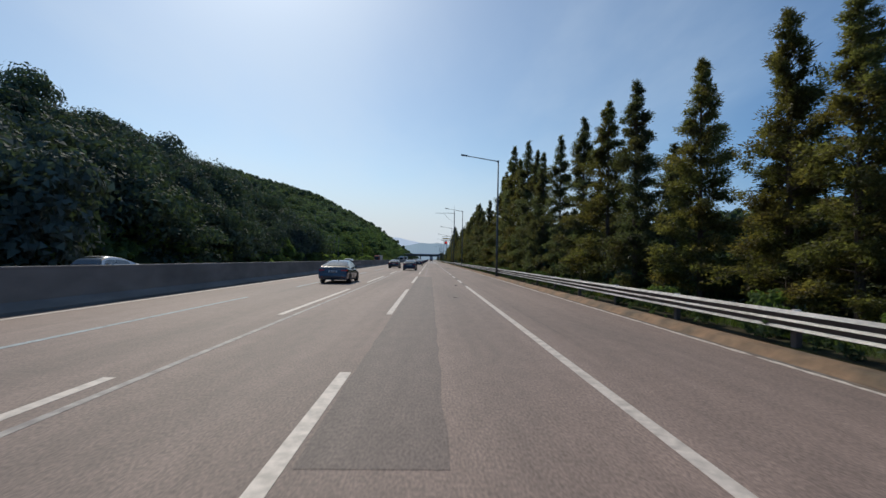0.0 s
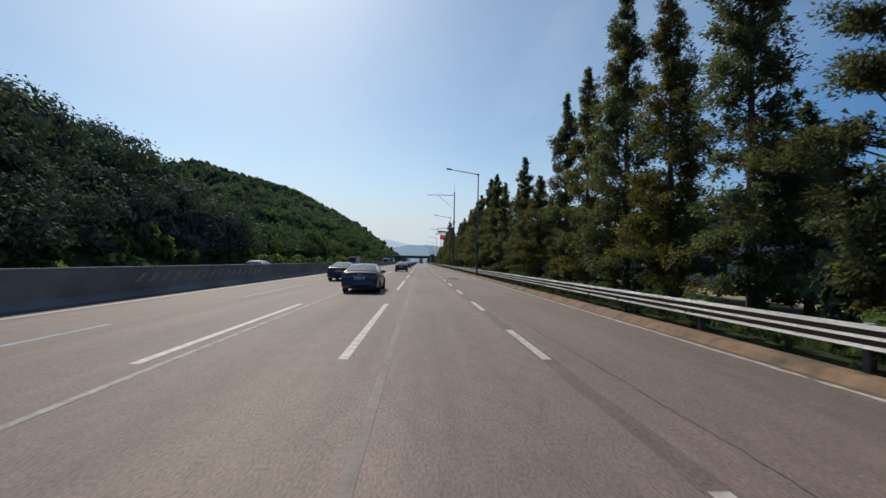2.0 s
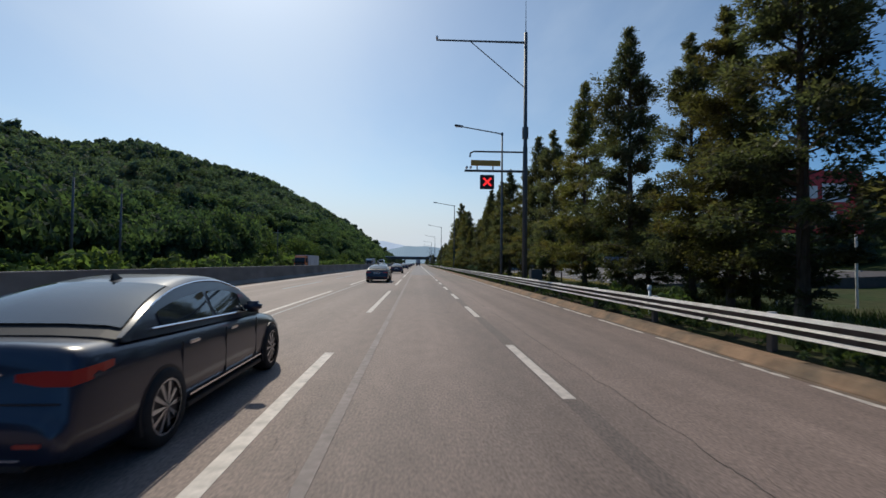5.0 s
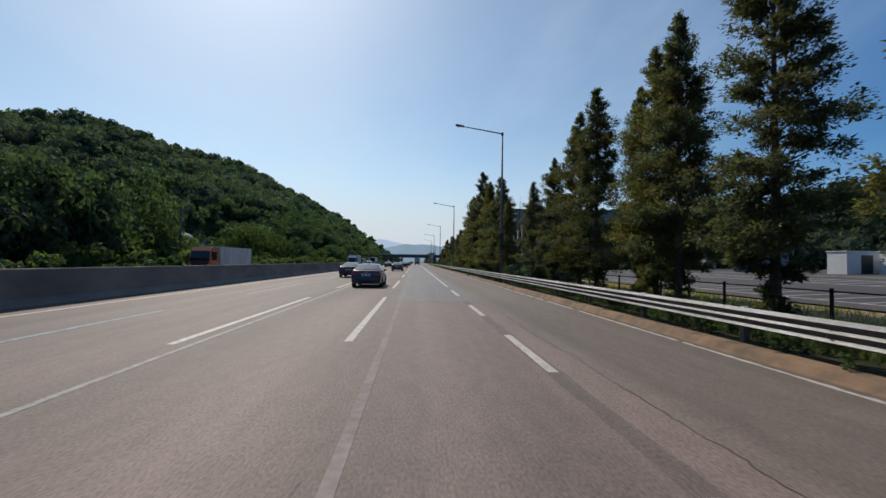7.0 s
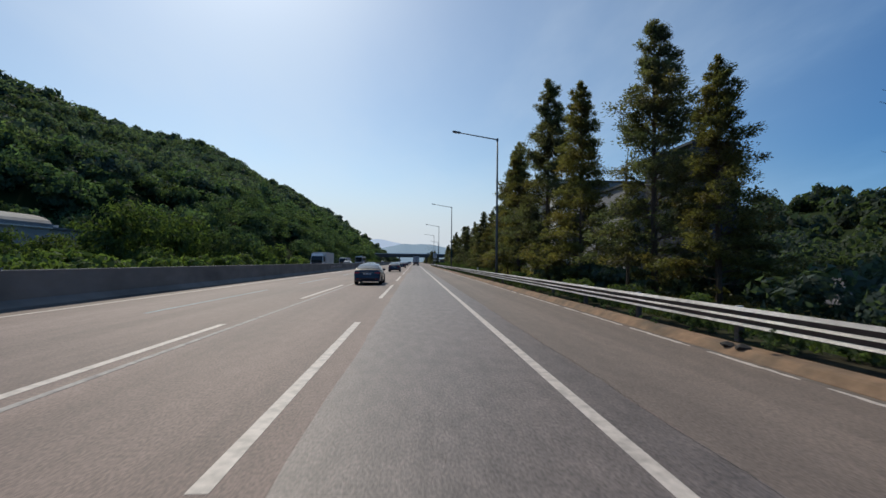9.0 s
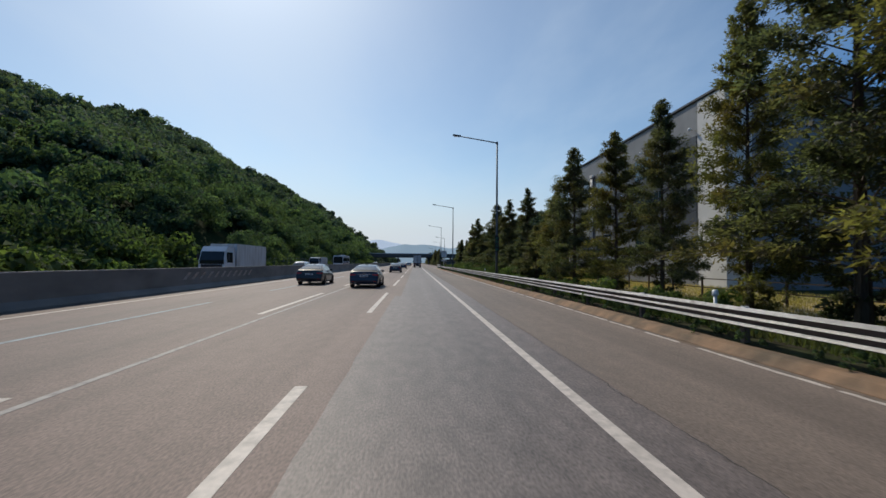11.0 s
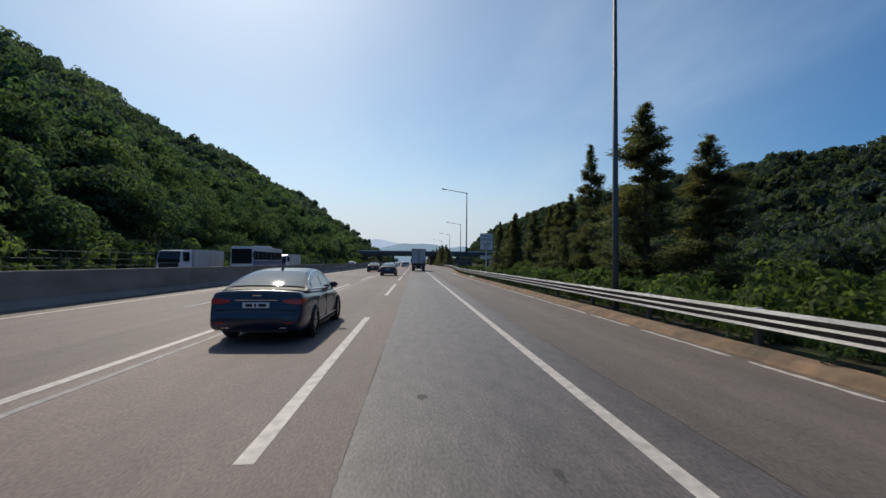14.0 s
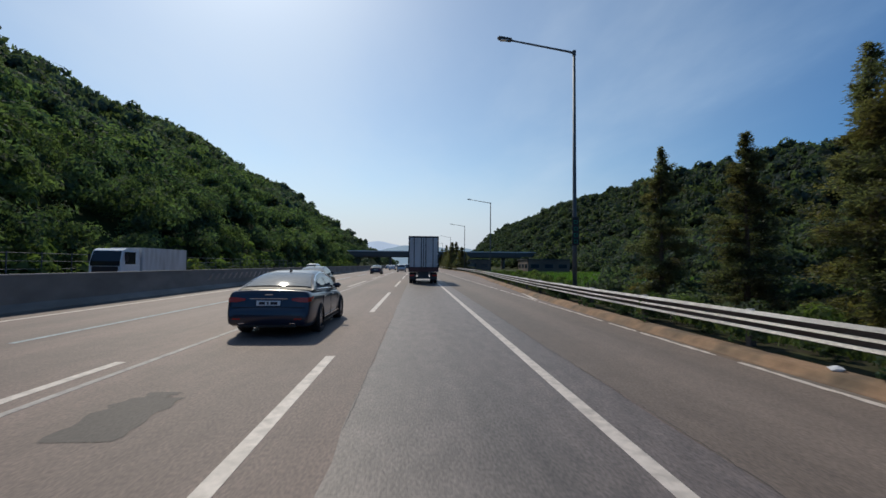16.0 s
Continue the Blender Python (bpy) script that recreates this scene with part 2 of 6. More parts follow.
NEEDLE = mat("needle_foliage", (0.108, 0.119, 0.090), 0.5, var=0.35, scale=0.7, second=(0.125, 0.085, 0.036), sscale=0.35, smix=0.36, island=0.35, random=0.2, trans=0.58, spec=0.2)
NEEDLE_RUST = mat("rusty_needle_foliage", (0.125, 0.122, 0.062), 0.5, var=0.35, scale=0.7, second=(0.155, 0.095, 0.038), sscale=0.4, smix=0.30, island=0.35, random=0.2, trans=0.56, spec=0.2)
LEAF = mat("broad_leaf_foliage", (0.086, 0.116, 0.102), 0.75, var=0.35, scale=0.25, second=(0.100, 0.128, 0.076), sscale=0.05, smix=0.5, island=0.3, random=0.25, trans=0.48, spec=0.14)
# darker copy of LEAF: the near hillside's shade is put into its colour
LEAF_SHADE = mat("shaded_leaf_foliage", (0.064, 0.084, 0.078), 0.75, var=0.35, scale=0.25, second=(0.060, 0.082, 0.052), sscale=0.05, smix=0.5, island=0.3, random=0.25, trans=0.25, spec=0.14)
SHRUB = mat("shrub_foliage", (0.074, 0.114, 0.080), 0.75, var=0.35, scale=0.3, second=(0.118, 0.155, 0.076), sscale=0.09, smix=0.5, island=0.3, random=0.2, trans=0.55, spec=0.12)
# brighter than SHRUB: sun on the verge is put into the leaf colour
VERGE_SUNLIT = mat("sunlit_verge_foliage", (0.104, 0.148, 0.062), 0.8, var=0.3, scale=0.4, second=(0.125, 0.158, 0.062), sscale=0.1, smix=0.5, island=0.3, random=0.2, trans=0.5, spec=0.12)
WHITE = mat("white_painted_metal", (0.78, 0.79, 0.80), 0.4, 0.0, var=0.04, scale=2)

# ---- mesh helpers ----


def part(name, bm, material, parent=None, label="", smooth=False):
    """Links a bmesh as one mesh object, under a thing if one is given."""
    me = bpy.data.meshes.new(name)
    bm.to_mesh(me)
    bm.free()
    return part_mesh(name, me, material, parent, label, smooth)


def part_mesh(name, me, material, parent=None, label="", smooth=False):
    for m in material if isinstance(material, (list, tuple)) else (material,):
        me.materials.append(m)
    if smooth:
        me.polygons.foreach_set("use_smooth", [True] * len(me.polygons))
    ob = new(name, me)
    if parent:
        ob.parent = parent
    if label:
        ob["label"] = label
    return ob


def mesh_np(name, V, F):
    """A mesh from arrays of corners and of faces with as many corners each."""
    V, F = np.asarray(V, np.float32), np.asarray(F, np.int32)
    me = bpy.data.meshes.new(name)
    me.vertices.add(len(V))
    me.vertices.foreach_set("co", V.ravel())
    me.loops.add(F.size)
    me.loops.foreach_set("vertex_index", F.ravel())
    me.polygons.add(len(F))
    me.polygons.foreach_set("loop_start", np.arange(0, F.size, F.shape[1], dtype=np.int32))
    me.update(calc_edges=True)
    return me


def box(bm, x0, x1, y0, y1, z0, z1, bevel=0.0):
    r = bmesh.ops.create_cube(bm, size=1)
    bmesh.ops.scale(bm, vec=(x1 - x0, y1 - y0, z1 - z0), verts=r["verts"])
    bmesh.ops.translate(bm, vec=((x0 + x1) / 2, (y0 + y1) / 2, (z0 + z1) / 2), verts=r["verts"])
    if bevel:
        edges = list({e for v in r["verts"] for e in v.link_edges})
        bmesh.ops.bevel(bm, geom=edges, offset=bevel, segments=2, affect="EDGES", clamp_overlap=True)
    return bm


def boxed(*a, **k):
    return box(bmesh.new(), *a, **k)


def tube(bm, points, radii, seg=8, cap=True):
    """A round tube along points with a radius at each."""
    rings = []
    for i, p in enumerate(points):
        p = Vector(p)
        a, b = Vector(points[max(i - 1, 0)]), Vector(points[min(i + 1, len(points) - 1)])
        q = (b - a).normalized().to_track_quat("Z", "Y")
        r = radii[i] if isinstance(radii, (list, tuple)) else radii
        rings.append([bm.verts.new(p + q @ Vector((r * math.cos(2 * math.pi * k / seg), r * math.sin(2 * math.pi * k / seg), 0))) for k in range(seg)])
    for A, B in zip(rings, rings[1:]):
        for k in range(seg):
            bm.faces.new((A[k], A[(k + 1) % seg], B[(k + 1) % seg], B[k]))
    if cap:
        bm.faces.new(rings[0][::-1])
        bm.faces.new(rings[-1])
    return bm


def thing(name, label, category, group="", kind=""):
    return tagged(new(name), label, category, group, kind)


def extrude_profile(pts, y0, y1, close=True, step=None):
    """A profile in x and z drawn out along y."""
    bm = bmesh.new()
    ys = [y0, y1] if not step else list(np.linspace(y0, y1, max(2, int((y1 - y0) / step) + 1)))
    rows_ = [[bm.verts.new((x, y, z)) for x, z in pts] for y in ys]
    n = len(pts)
    for A, B in zip(rows_, rows_[1:]):
        for k in range(n if close else n - 1):
            bm.faces.new((A[k], A[(k + 1) % n], B[(k + 1) % n], B[k]))
    if close:
        bm.faces.new(rows_[0])
        bm.faces.new(rows_[-1][::-1])
    bmesh.ops.recalc_face_normals(bm, faces=bm.faces)
    return bm


# ---- ground and road ----
Y0, Y1 = -60.0, 1100.0


def interp(x, table):
    xs, ys = zip(*table)
    return float(np.interp(x, xs, ys))


# left hill: height and place of its shoulder, place of its foot, and height of the ridge behind
HILL_H = [(-200, 13), (30, 15), (50, 16.8), (70, 19.8), (90, 17.5), (110, 15.5), (125, 16.0), (150, 20), (184, 25), (221, 30), (260, 34), (296, 37), (326, 39), (355, 41.5), (390, 43), (430, 46), (460, 48.5), (488, 46), (520, 47), (570, 47.5), (650, 47.5), (700, 40), (780, 27), (900, 14), (1000, 5), (1200, 2)]
HILL_R = [(-200, -52), (125, -54), (180, -105), (221, -118), (260, -120), (296, -115), (330, -98), (430, -95), (570, -94), (700, -90), (780, -70), (1200, -60)]
HILL_B = [(-200, -29), (120, -29), (150, -50), (215, -64), (272, -64), (296, -42), (325, -31), (1200, -29)]
RIDGE_X = -185.0
RIDGE_H = [(-200, 12), (120, 16), (200, 40), (260, 50), (326, 57), (341, 57), (382, 67), (403, 70), (444, 77), (480, 80), (530, 80), (620, 70), (750, 45), (900, 18), (1200, 2)]
RH_H = [(-200, 14), (300, 18), (380, 20), (411, 30), (440, 32), (470, 33), (505, 35), (530, 38), (557, 37), (640, 44), (700, 45), (760, 43), (950, 48), (1100, 15), (1300, 4)]


def height(x, y):
    """Height of the ground."""
    z = -0.12
    if x < -28:
        b, r, h = interp(y, HILL_B), interp(y, HILL_R), interp(y, HILL_H)
        s = min(max((b - x) / (b - r), 0), 1)
        z += h * (s ** 0.85) * (1 + 0.06 * math.sin(y * 0.05 + x * 0.07)) + 1.2 * noise.noise((x * 0.05, y * 0.05, 0)) * s
        if x < r:
            u = min((r - x) / (r - RIDGE_X), 1)
            z += max(interp(y, RIDGE_H) - h, -0.3 * h) * u ** 0.9
        if x < RIDGE_X - 40:
            z -= min((RIDGE_X - 40 - x) * 0.08, z * 0.7)
    elif x > 46:
        h = interp(y, RH_H)
        s = min(max((x - 48) / 70, 0), 1)
        z += h * s * s * (3 - 2 * s) + 1.5 * noise.noise((x * 0.04, y * 0.04, 3)) * s
        if x > 180:
            z -= min((x - 180) * 0.05, h * 0.7)
    elif x > 7.5:
        z += -0.25 * min((x - 7.5) / 3, 1) + 0.06 * noise.noise((x * 0.4, y * 0.4, 5))
    return z


def ground_sheet():
    xs = np.unique(np.r_[-4000, -2000, -1000, -600, -400, -300, np.arange(-240, -30, 7.0), np.arange(-31, -12, 3.0), -12, 0, 6, 7.5, np.arange(8, 50, 3.5), np.arange(50, 190, 10.0), 240, 300, 400, 600, 1000, 2000, 4000])
    ys = np.unique(np.r_[-1500, -800, -400, -200, np.arange(-100, 720, 7.0), np.arange(720, 1200, 30.0), 1300, 1500, 2000, 3000, 4600])
    V = []
    for y in ys:
        for x in xs:
            fade = 1.0 if -100 <= y <= 1100 else (max(0, 1 - (abs(y) - 100) / 400) if y < 0 else max(0, 1 - (y - 1100) / 300))
            V.append((x, y, -0.12 + (height(x, y) + 0.12) * fade))
    nx, ny = len(xs), len(ys)
    i, j = np.meshgrid(np.arange(nx - 1), np.arange(ny - 1))
    a = (j * nx + i).ravel()
    return mesh_np("ground", V, np.stack([a, a + 1, a + nx + 1, a + nx], 1))


ground = tagged(part_mesh("ground", ground_sheet(), SOIL, smooth=True), "grassy verge and wooded hillside ground beside the motorway", "ground", kind="structure")
road = tagged(part("road", boxed(-28.5, 7.4, Y0, Y1, -0.3, 0.0), ASPHALT), "worn pinkish grey asphalt motorway with several lanes", "road", kind="structure")


# the lanes on the left lie a little closer at the start
LANE_K = [(-60, 0.94), (25, 0.94), (115, 0.985), (200, 1.0), (1100, 1.0)]
BARRIER_K = [(-60, 0.90), (25, 0.90), (115, 0.975), (200, 1.0), (1100, 1.0)]


def lane_x(x, y):
    return x * interp(y, LANE_K) if x < -4.6 else x


def strip(x, y0, y1, w, z0=0.0005, z1=0.004):
    """A thin slab along the lane from y0 to y1."""
    bm = bmesh.new()
    n = max(1, int((y1 - y0) / 12))
    rings = []
    for k in range(n + 1):
        y = y0 + (y1 - y0) * k / n
        c = lane_x(x, y)
        rings.append([bm.verts.new(p) for p in ((c - w / 2, y, z0), (c - w / 2, y, z1), (c + w / 2, y, z1), (c + w / 2, y, z0))])
    for A, B in zip(rings, rings[1:]):
        for k in range(3):
            bm.faces.new((A[k], A[k + 1], B[k + 1], B[k]))
    bm.faces.new(rings[0])
    bm.faces.new(rings[-1])
    bmesh.ops.recalc_face_normals(bm, faces=bm.faces)
    return bm


def marking(name, x, spans, w, material, label, z=0.004):
    """Painted strips at x from y to y."""
    holder = thing(name, label, "road marking", kind="structure")
    for a, b in spans:
        part("stripe", strip(x, a, b, w, 0.0005, z), material, holder)
    return holder


tagged(part("lay_by", boxed(7.4, 12.6, 362.0, Y1, -0.3, -0.0005), ASPHALT), "asphalt widening beside the shoulder", "road", kind="structure")
PER = 18.4
PHASE = 7.198 * 0.92
dash_l = [(PHASE + PER * k - 11.41, PHASE + PER * k) for k in range(-3, 40)]
# dashes that were painted a little out of step
for k, pair in {1: (13.5, 24.6), 2: (31.4, 42.8), 3: (49.4, 59.3), 4: (67.9, 80.0), 5: (86.6, 97.2), 6: (104.75, 116.8), 7: (123.5, 135.2), 9: (160.9, 172.4), 10: (179.3, 190.5), 11: (198.9, 208.0), 14: (254.6, 264.4), 15: (271.8, 282.7), 16: (288.6, 298.4), 17: (307.7, 317.5), 19: (345.0, 356.1), 20: (363.6, 374.6)}.items():
    dash_l[k + 3] = pair
marking("lane_line_1", -1.75, dash_l, 0.17, PAINT, "dashed white lane line, slightly worn")
marking("lane_line_2", -5.13, [(a - 0.42, b - 0.42) for a, b in dash_l], 0.17, PAINT, "dashed white lane line, slightly worn")
marking("lane_line_3", -8.42, [(a - 6.1, b - 6.1) for a, b in dash_l], 0.15, PAINT_BLUE, "dashed pale blue bus lane line, worn thin")
marking("lane_edge_line", -11.65, [(Y0, 700)], 0.18, PAINT, "solid white edge line beside the median barrier")
short = [(Y0, 28.6), (32.7, 36.6), (41.5, 45.0), (49.5, 52.9), (57.3, 60.7), (65.1, 68.5), (72.9, 76.6), (80.9, 84.1), (88.7, 92.3), (96.8, 100.3), (105.1, 108.7), (113.9, 117.6)] + [(122.4 + 7.18 * k, 125.8 + 7.2 * k) for k in range(7)] + [(173.6, 178.0), (181.7, 700)]
marking("lane_line_4", 1.75, short, 0.17, PAINT, "white lane line, solid with a stretch of short dashes")


rng = random.Random(7)
def ragged(x, y0, y1, w):
    """A worn piece of painted line with uneven edges."""
    bm = bmesh.new()
    n = max(2, min(40, int((y1 - y0) / 0.2)))
    prev = None
    for k in range(n + 1):
        y = y0 + (y1 - y0) * k / n
        a = w / 2 * rng.uniform(0.35, 1.0) * (0.6 if k in (0, n) else 1)
        b = w / 2 * rng.uniform(0.4, 1.0) * (0.6 if k in (0, n) else 1)
        cur = (bm.verts.new((x - a, y, 0.0045)), bm.verts.new((x + b, y, 0.0045)))
        if prev:
            bm.faces.new((prev[0], prev[1], cur[1], cur[0]))
        prev = cur
    return bm


edge_line = thing("shoulder_edge_line", "white shoulder edge line, chipped and broken by wear", "road marking", kind="structure")
y = Y0
while y < 560:
    fresh = y < 90 or (noise.noise((y * 0.03, 4, 2)) > 0.15 and y < 300)
    n = rng.uniform(5, 14) if y < 60 else (rng.uniform(2, 6) if fresh else rng.uniform(0.9, 3.5))
    part("stripe", ragged(5.42, y, y + n, 0.15), PAINT, edge_line)
    y += n + (rng.uniform(0.05, 0.25) if fresh else rng.uniform(0.1, 0.6))
marking("ghost_line", -1.0, [(43.2, 178)], 0.13, GHOST, "faint ghost of an old lane line ground off the asphalt")
marking("ghost_line", -4.70, [(Y0, 700)], 0.12, PAINT_OLD, "faint ghost of an old lane line ground off the asphalt")


def erased_line(x, y0, y1, w):
    """Dark trace where an older solid line was ground off."""
    bm = bmesh.new()
    prev = None
    for k in range(int((y1 - y0) / 0.5) + 1):
        y = y0 + 0.5 * k
        a, b = w * (0.5 + 0.2 * noise.noise((y * 0.7, x, 1))), w * (0.5 + 0.2 * noise.noise((y * 0.7, x, 8)))
        cur = (bm.verts.new((x - a, y, 0.0022)), bm.verts.new((x + b, y, 0.0022)))
        if prev:
            bm.faces.new((prev[0], prev[1], cur[1], cur[0]))
        prev = cur
    return tagged(part("erased_line", bm, ASPHALT_OLD), "dark trace of an erased lane line", "road marking", kind="structure")


erased_line(1.76, 28.6, 182.0, 0.26)


def patch(x0, x1, y0, y1, material, name="road_patch", label="darker rectangular asphalt repair patch", z=0.003, rough=0.025):
    """A repair in the road with slightly uneven edges."""
    bm = bmesh.new()
    n = max(10, int((y1 - y0) / 0.8))
    L = [bm.verts.new((x0 + rng.uniform(-rough, rough), y0 + (y1 - y0) * k / n, z)) for k in range(n + 1)]
    R = [bm.verts.new((x1 + rng.uniform(-rough, rough), y0 + (y1 - y0) * k / n, z)) for k in range(n + 1)]
    for k in range(n):
        bm.faces.new((L[k], R[k], R[k + 1], L[k + 1]))
    return tagged(part(name, bm, material), label, "road patch", kind="structure")


patch(-1.62, -0.37, 3.6, 42.9, ASPHALT_MID)
patch(2.35, 3.35, 83.5, 88.9, ASPHALT_PATCH, z=0.005)
patch(2.46, 5.50, 150, 700, ASPHALT_SIDE, "shoulder_surface", "darker olive brown asphalt shoulder dusted with dirt", 0.0018)
patch(-1.25, 2.45, 170.6, 262, ASPHALT_NEW, label="long strip of greyer resurfaced asphalt in one lane")
patch(-0.94, 2.45, 262, 700, ASPHALT_NEW, label="long strip of greyer resurfaced asphalt in one lane")
patch(-3.75, -3.05, 352.2, 353.6, ASPHALT_PATCH, rough=0.06)
patch(-3.6, -3.25, 353.58, 353.85, ASPHALT_PATCH, rough=0.08, z=0.0035)


def crack_line(x, y0, y1, w, wander, label="dark sealed crack along the asphalt"):
    bm = bmesh.new()
    prev, y, k = None, y0, 0
    while y < y1:
        cx = x + wander * (noise.noise((y * 0.35, x, 2)) + 0.5 * noise.noise((y * 2.3, x, 9)) + 0.55 * noise.noise((y * 6, x, 5)) + 0.3 * noise.noise((y * 15, x, 3)))
        ww = w * (0.35 + 0.9 * abs(noise.noise((y * 0.8, x, 4))))
        if noise.noise((y * 0.11, x * 3, 7)) < -0.34:
            prev = None
            y += 0.07
            continue
        cur = (bm.verts.new((cx - ww / 2, y, 0.0055)), bm.verts.new((cx + ww / 2, y, 0.0055)))
        if prev:
            bm.faces.new((prev[0], prev[1], cur[1], cur[0]))
        prev = cur
        y += 0.07
    return tagged(part("road_crack", bm, CRACK), label, "road crack", kind="structure")


crack_line(2.45, 10, 480, 0.018, 0.06)
crack_line(-0.95, 275, 420, 0.012, 0.03)


def cross_crack(y, x0, x1):
    bm = bmesh.new()
    prev, x = None, x0
    while x < x1:
        cy = y + 0.5 * noise.noise((x * 0.9, y, 1)) + 0.22 * noise.noise((x * 4, y, 6))
        cur = (bm.verts.new((x, cy - 0.004, 0.0065)), bm.verts.new((x, cy + 0.005, 0.0065)))
        if prev:
            bm.faces.new((prev[0], cur[0], cur[1], prev[1]))
        prev = cur
        x += 0.12
    return tagged(part("road_crack", bm, CRACK), "thin dark crack across the asphalt lane", "road crack", kind="structure")


for cy_, a, b in ((36.3, -0.3, 4.5), (97.5, -1.0, 1.2), (131, -0.5, 3), (214, -1, 1.5), (262, 0, 5), (322, -3, 1.5)):
    cross_crack(cy_, a, b)

def crack_cluster(x, y0, y1, n, seed):
    """A patch of short branching cracks where a wheel track has broken up."""
    rc = random.Random(seed)
    bm = bmesh.new()
    for _ in range(n):
        px, py = x + rc.gauss(0, 0.10), rc.uniform(y0, y1)
        a = rc.choice([0.0, 0.15, -0.15, 0.3, 1.4])
        prev = None
        for k in range(rc.randint(5, 14)):
            a += rc.uniform(-0.9, 0.9) - 0.5 * (a if abs(a) < 1.2 else 0)
            px, py = px + 0.028 * math.sin(a), py + 0.05 * math.cos(a)
            w = 0.0017 * rc.uniform(0.3, 1.4)
            cur = (bm.verts.new((px - w * math.cos(a), py + w * math.sin(a), 0.006)), bm.verts.new((px + w * math.cos(a), py - w * math.sin(a), 0.006)))
            if prev:
                bm.faces.new((prev[0], prev[1], cur[1], cur[0]))
            prev = cur
    return tagged(part("road_crack", bm, CRACK_FINE), "patch of fine branching cracks in the asphalt", "road crack", kind="structure")


for cx_, a, b, n_, sd in ((2.75, 66, 80, 110, 1), (2.7, 96, 112, 60, 2), (2.6, 240, 262, 70, 3), (2.55, 300, 330, 80, 4), (0.1, 168, 200, 80, 6), (3.4, 20, 44, 60, 7), (-1.3, 46, 92, 130, 8), (-1.28, 92, 130, 110, 9), (-1.3, 150, 172, 70, 10), (-1.05, 256, 276, 60, 11)):
    crack_cluster(cx_, a, b, n_, sd)

def road_pit(x, y, rx, ry, seed):
    """A shallow dark scar with a ragged edge."""
    rc = random.Random(seed)
    bm = bmesh.new()
    ring = []
    for k in range(14):
        a, f = 2 * math.pi * k / 14, rc.uniform(0.6, 1.1)
        ring.append(bm.verts.new((x + rx * f * math.cos(a), y + ry * f * math.sin(a), 0.0052)))
    bm.faces.new(ring)
    return tagged(part("road_scar", bm, CRACK), "small dark ragged scar in the asphalt", "road scar", kind="structure")


for k, (px, py, rx, ry) in enumerate(((-0.26, 309.5, 0.07, 0.13), (0.79, 307.4, 0.05, 0.16), (1.5, 349.6, 0.06, 0.14), (1.96, 298.5, 0.02, 0.45), (-0.3, 224.0, 0.06, 0.12))):
    road_pit(px, py, rx, ry, k)

DUST = mat("gutter_dust", (0.165, 0.118, 0.085), 0.95, var=0.25, scale=4, second=(0.15, 0.125, 0.105), sscale=0.6, smix=0.6)
# the rail, kerb and bank swing away to the right near the far end
RAIL_BEND = [(-60, 0.0), (362, 0.0), (372, 0.35), (390, 1.5), (410, 3.0), (440, 4.4), (470, 5.0), (700, 5.0)]
patch(5.46, 5.62, Y0, 362, DUST, "gutter_dust", "strip of sandy dust gathered along the kerb")
# kerb, guard rail, median barrier
kerb_bm = extrude_profile([(5.58, -0.1), (5.60, 0.012), (5.68, 0.04), (5.76, 0.12), (5.82, 0.15), (6.00, 0.16), (6.12, 0.15), (6.12, -0.1)], Y0, 700, step=4)
for v in kerb_bm.verts:
    v.co.x += interp(v.co.y, RAIL_BEND)
    if v.co.z > 0:
        v.co.z += 0.025 * noise.noise((v.co.x * 2, v.co.y * 0.4, 1))
        v.co.x += 0.04 * noise.noise((v.co.z * 2, v.co.y * 0.3, 5))
kerb = tagged(part("kerb", kerb_bm, KERB), "low sandy brown concrete kerb dusted with soil", "kerb", kind="structure")

bank = extrude_profile([(6.125, -0.1), (6.125, 0.15), (6.4, 0.20), (7.0, 0.16), (7.45, 0.02), (7.9, -0.2), (7.9, -0.4)], Y0, 700, step=2.5)
for v in bank.verts:
    v.co.x += interp(v.co.y, RAIL_BEND)
    if v.co.z > -0.05:
        v.co.z += 0.05 * noise.noise((v.co.x * 3, v.co.y * 0.7, 8))
tagged(part("verge_bank", bank, BANK), "narrow weedy soil bank behind the kerb", "verge", kind="structure")

RAIL_X = 6.05
RAIL_TOP = 0.86


def rail_x(y):
    return RAIL_X + interp(y, RAIL_BEND)


def beam_profile():
    """Three corrugations: short upper slopes that catch the light, longer lower ones that fold under."""
    pts = [(0.02, RAIL_TOP)]
    z = RAIL_TOP
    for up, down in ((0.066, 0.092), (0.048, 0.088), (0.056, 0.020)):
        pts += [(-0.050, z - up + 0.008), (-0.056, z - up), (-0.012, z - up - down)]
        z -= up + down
    return pts


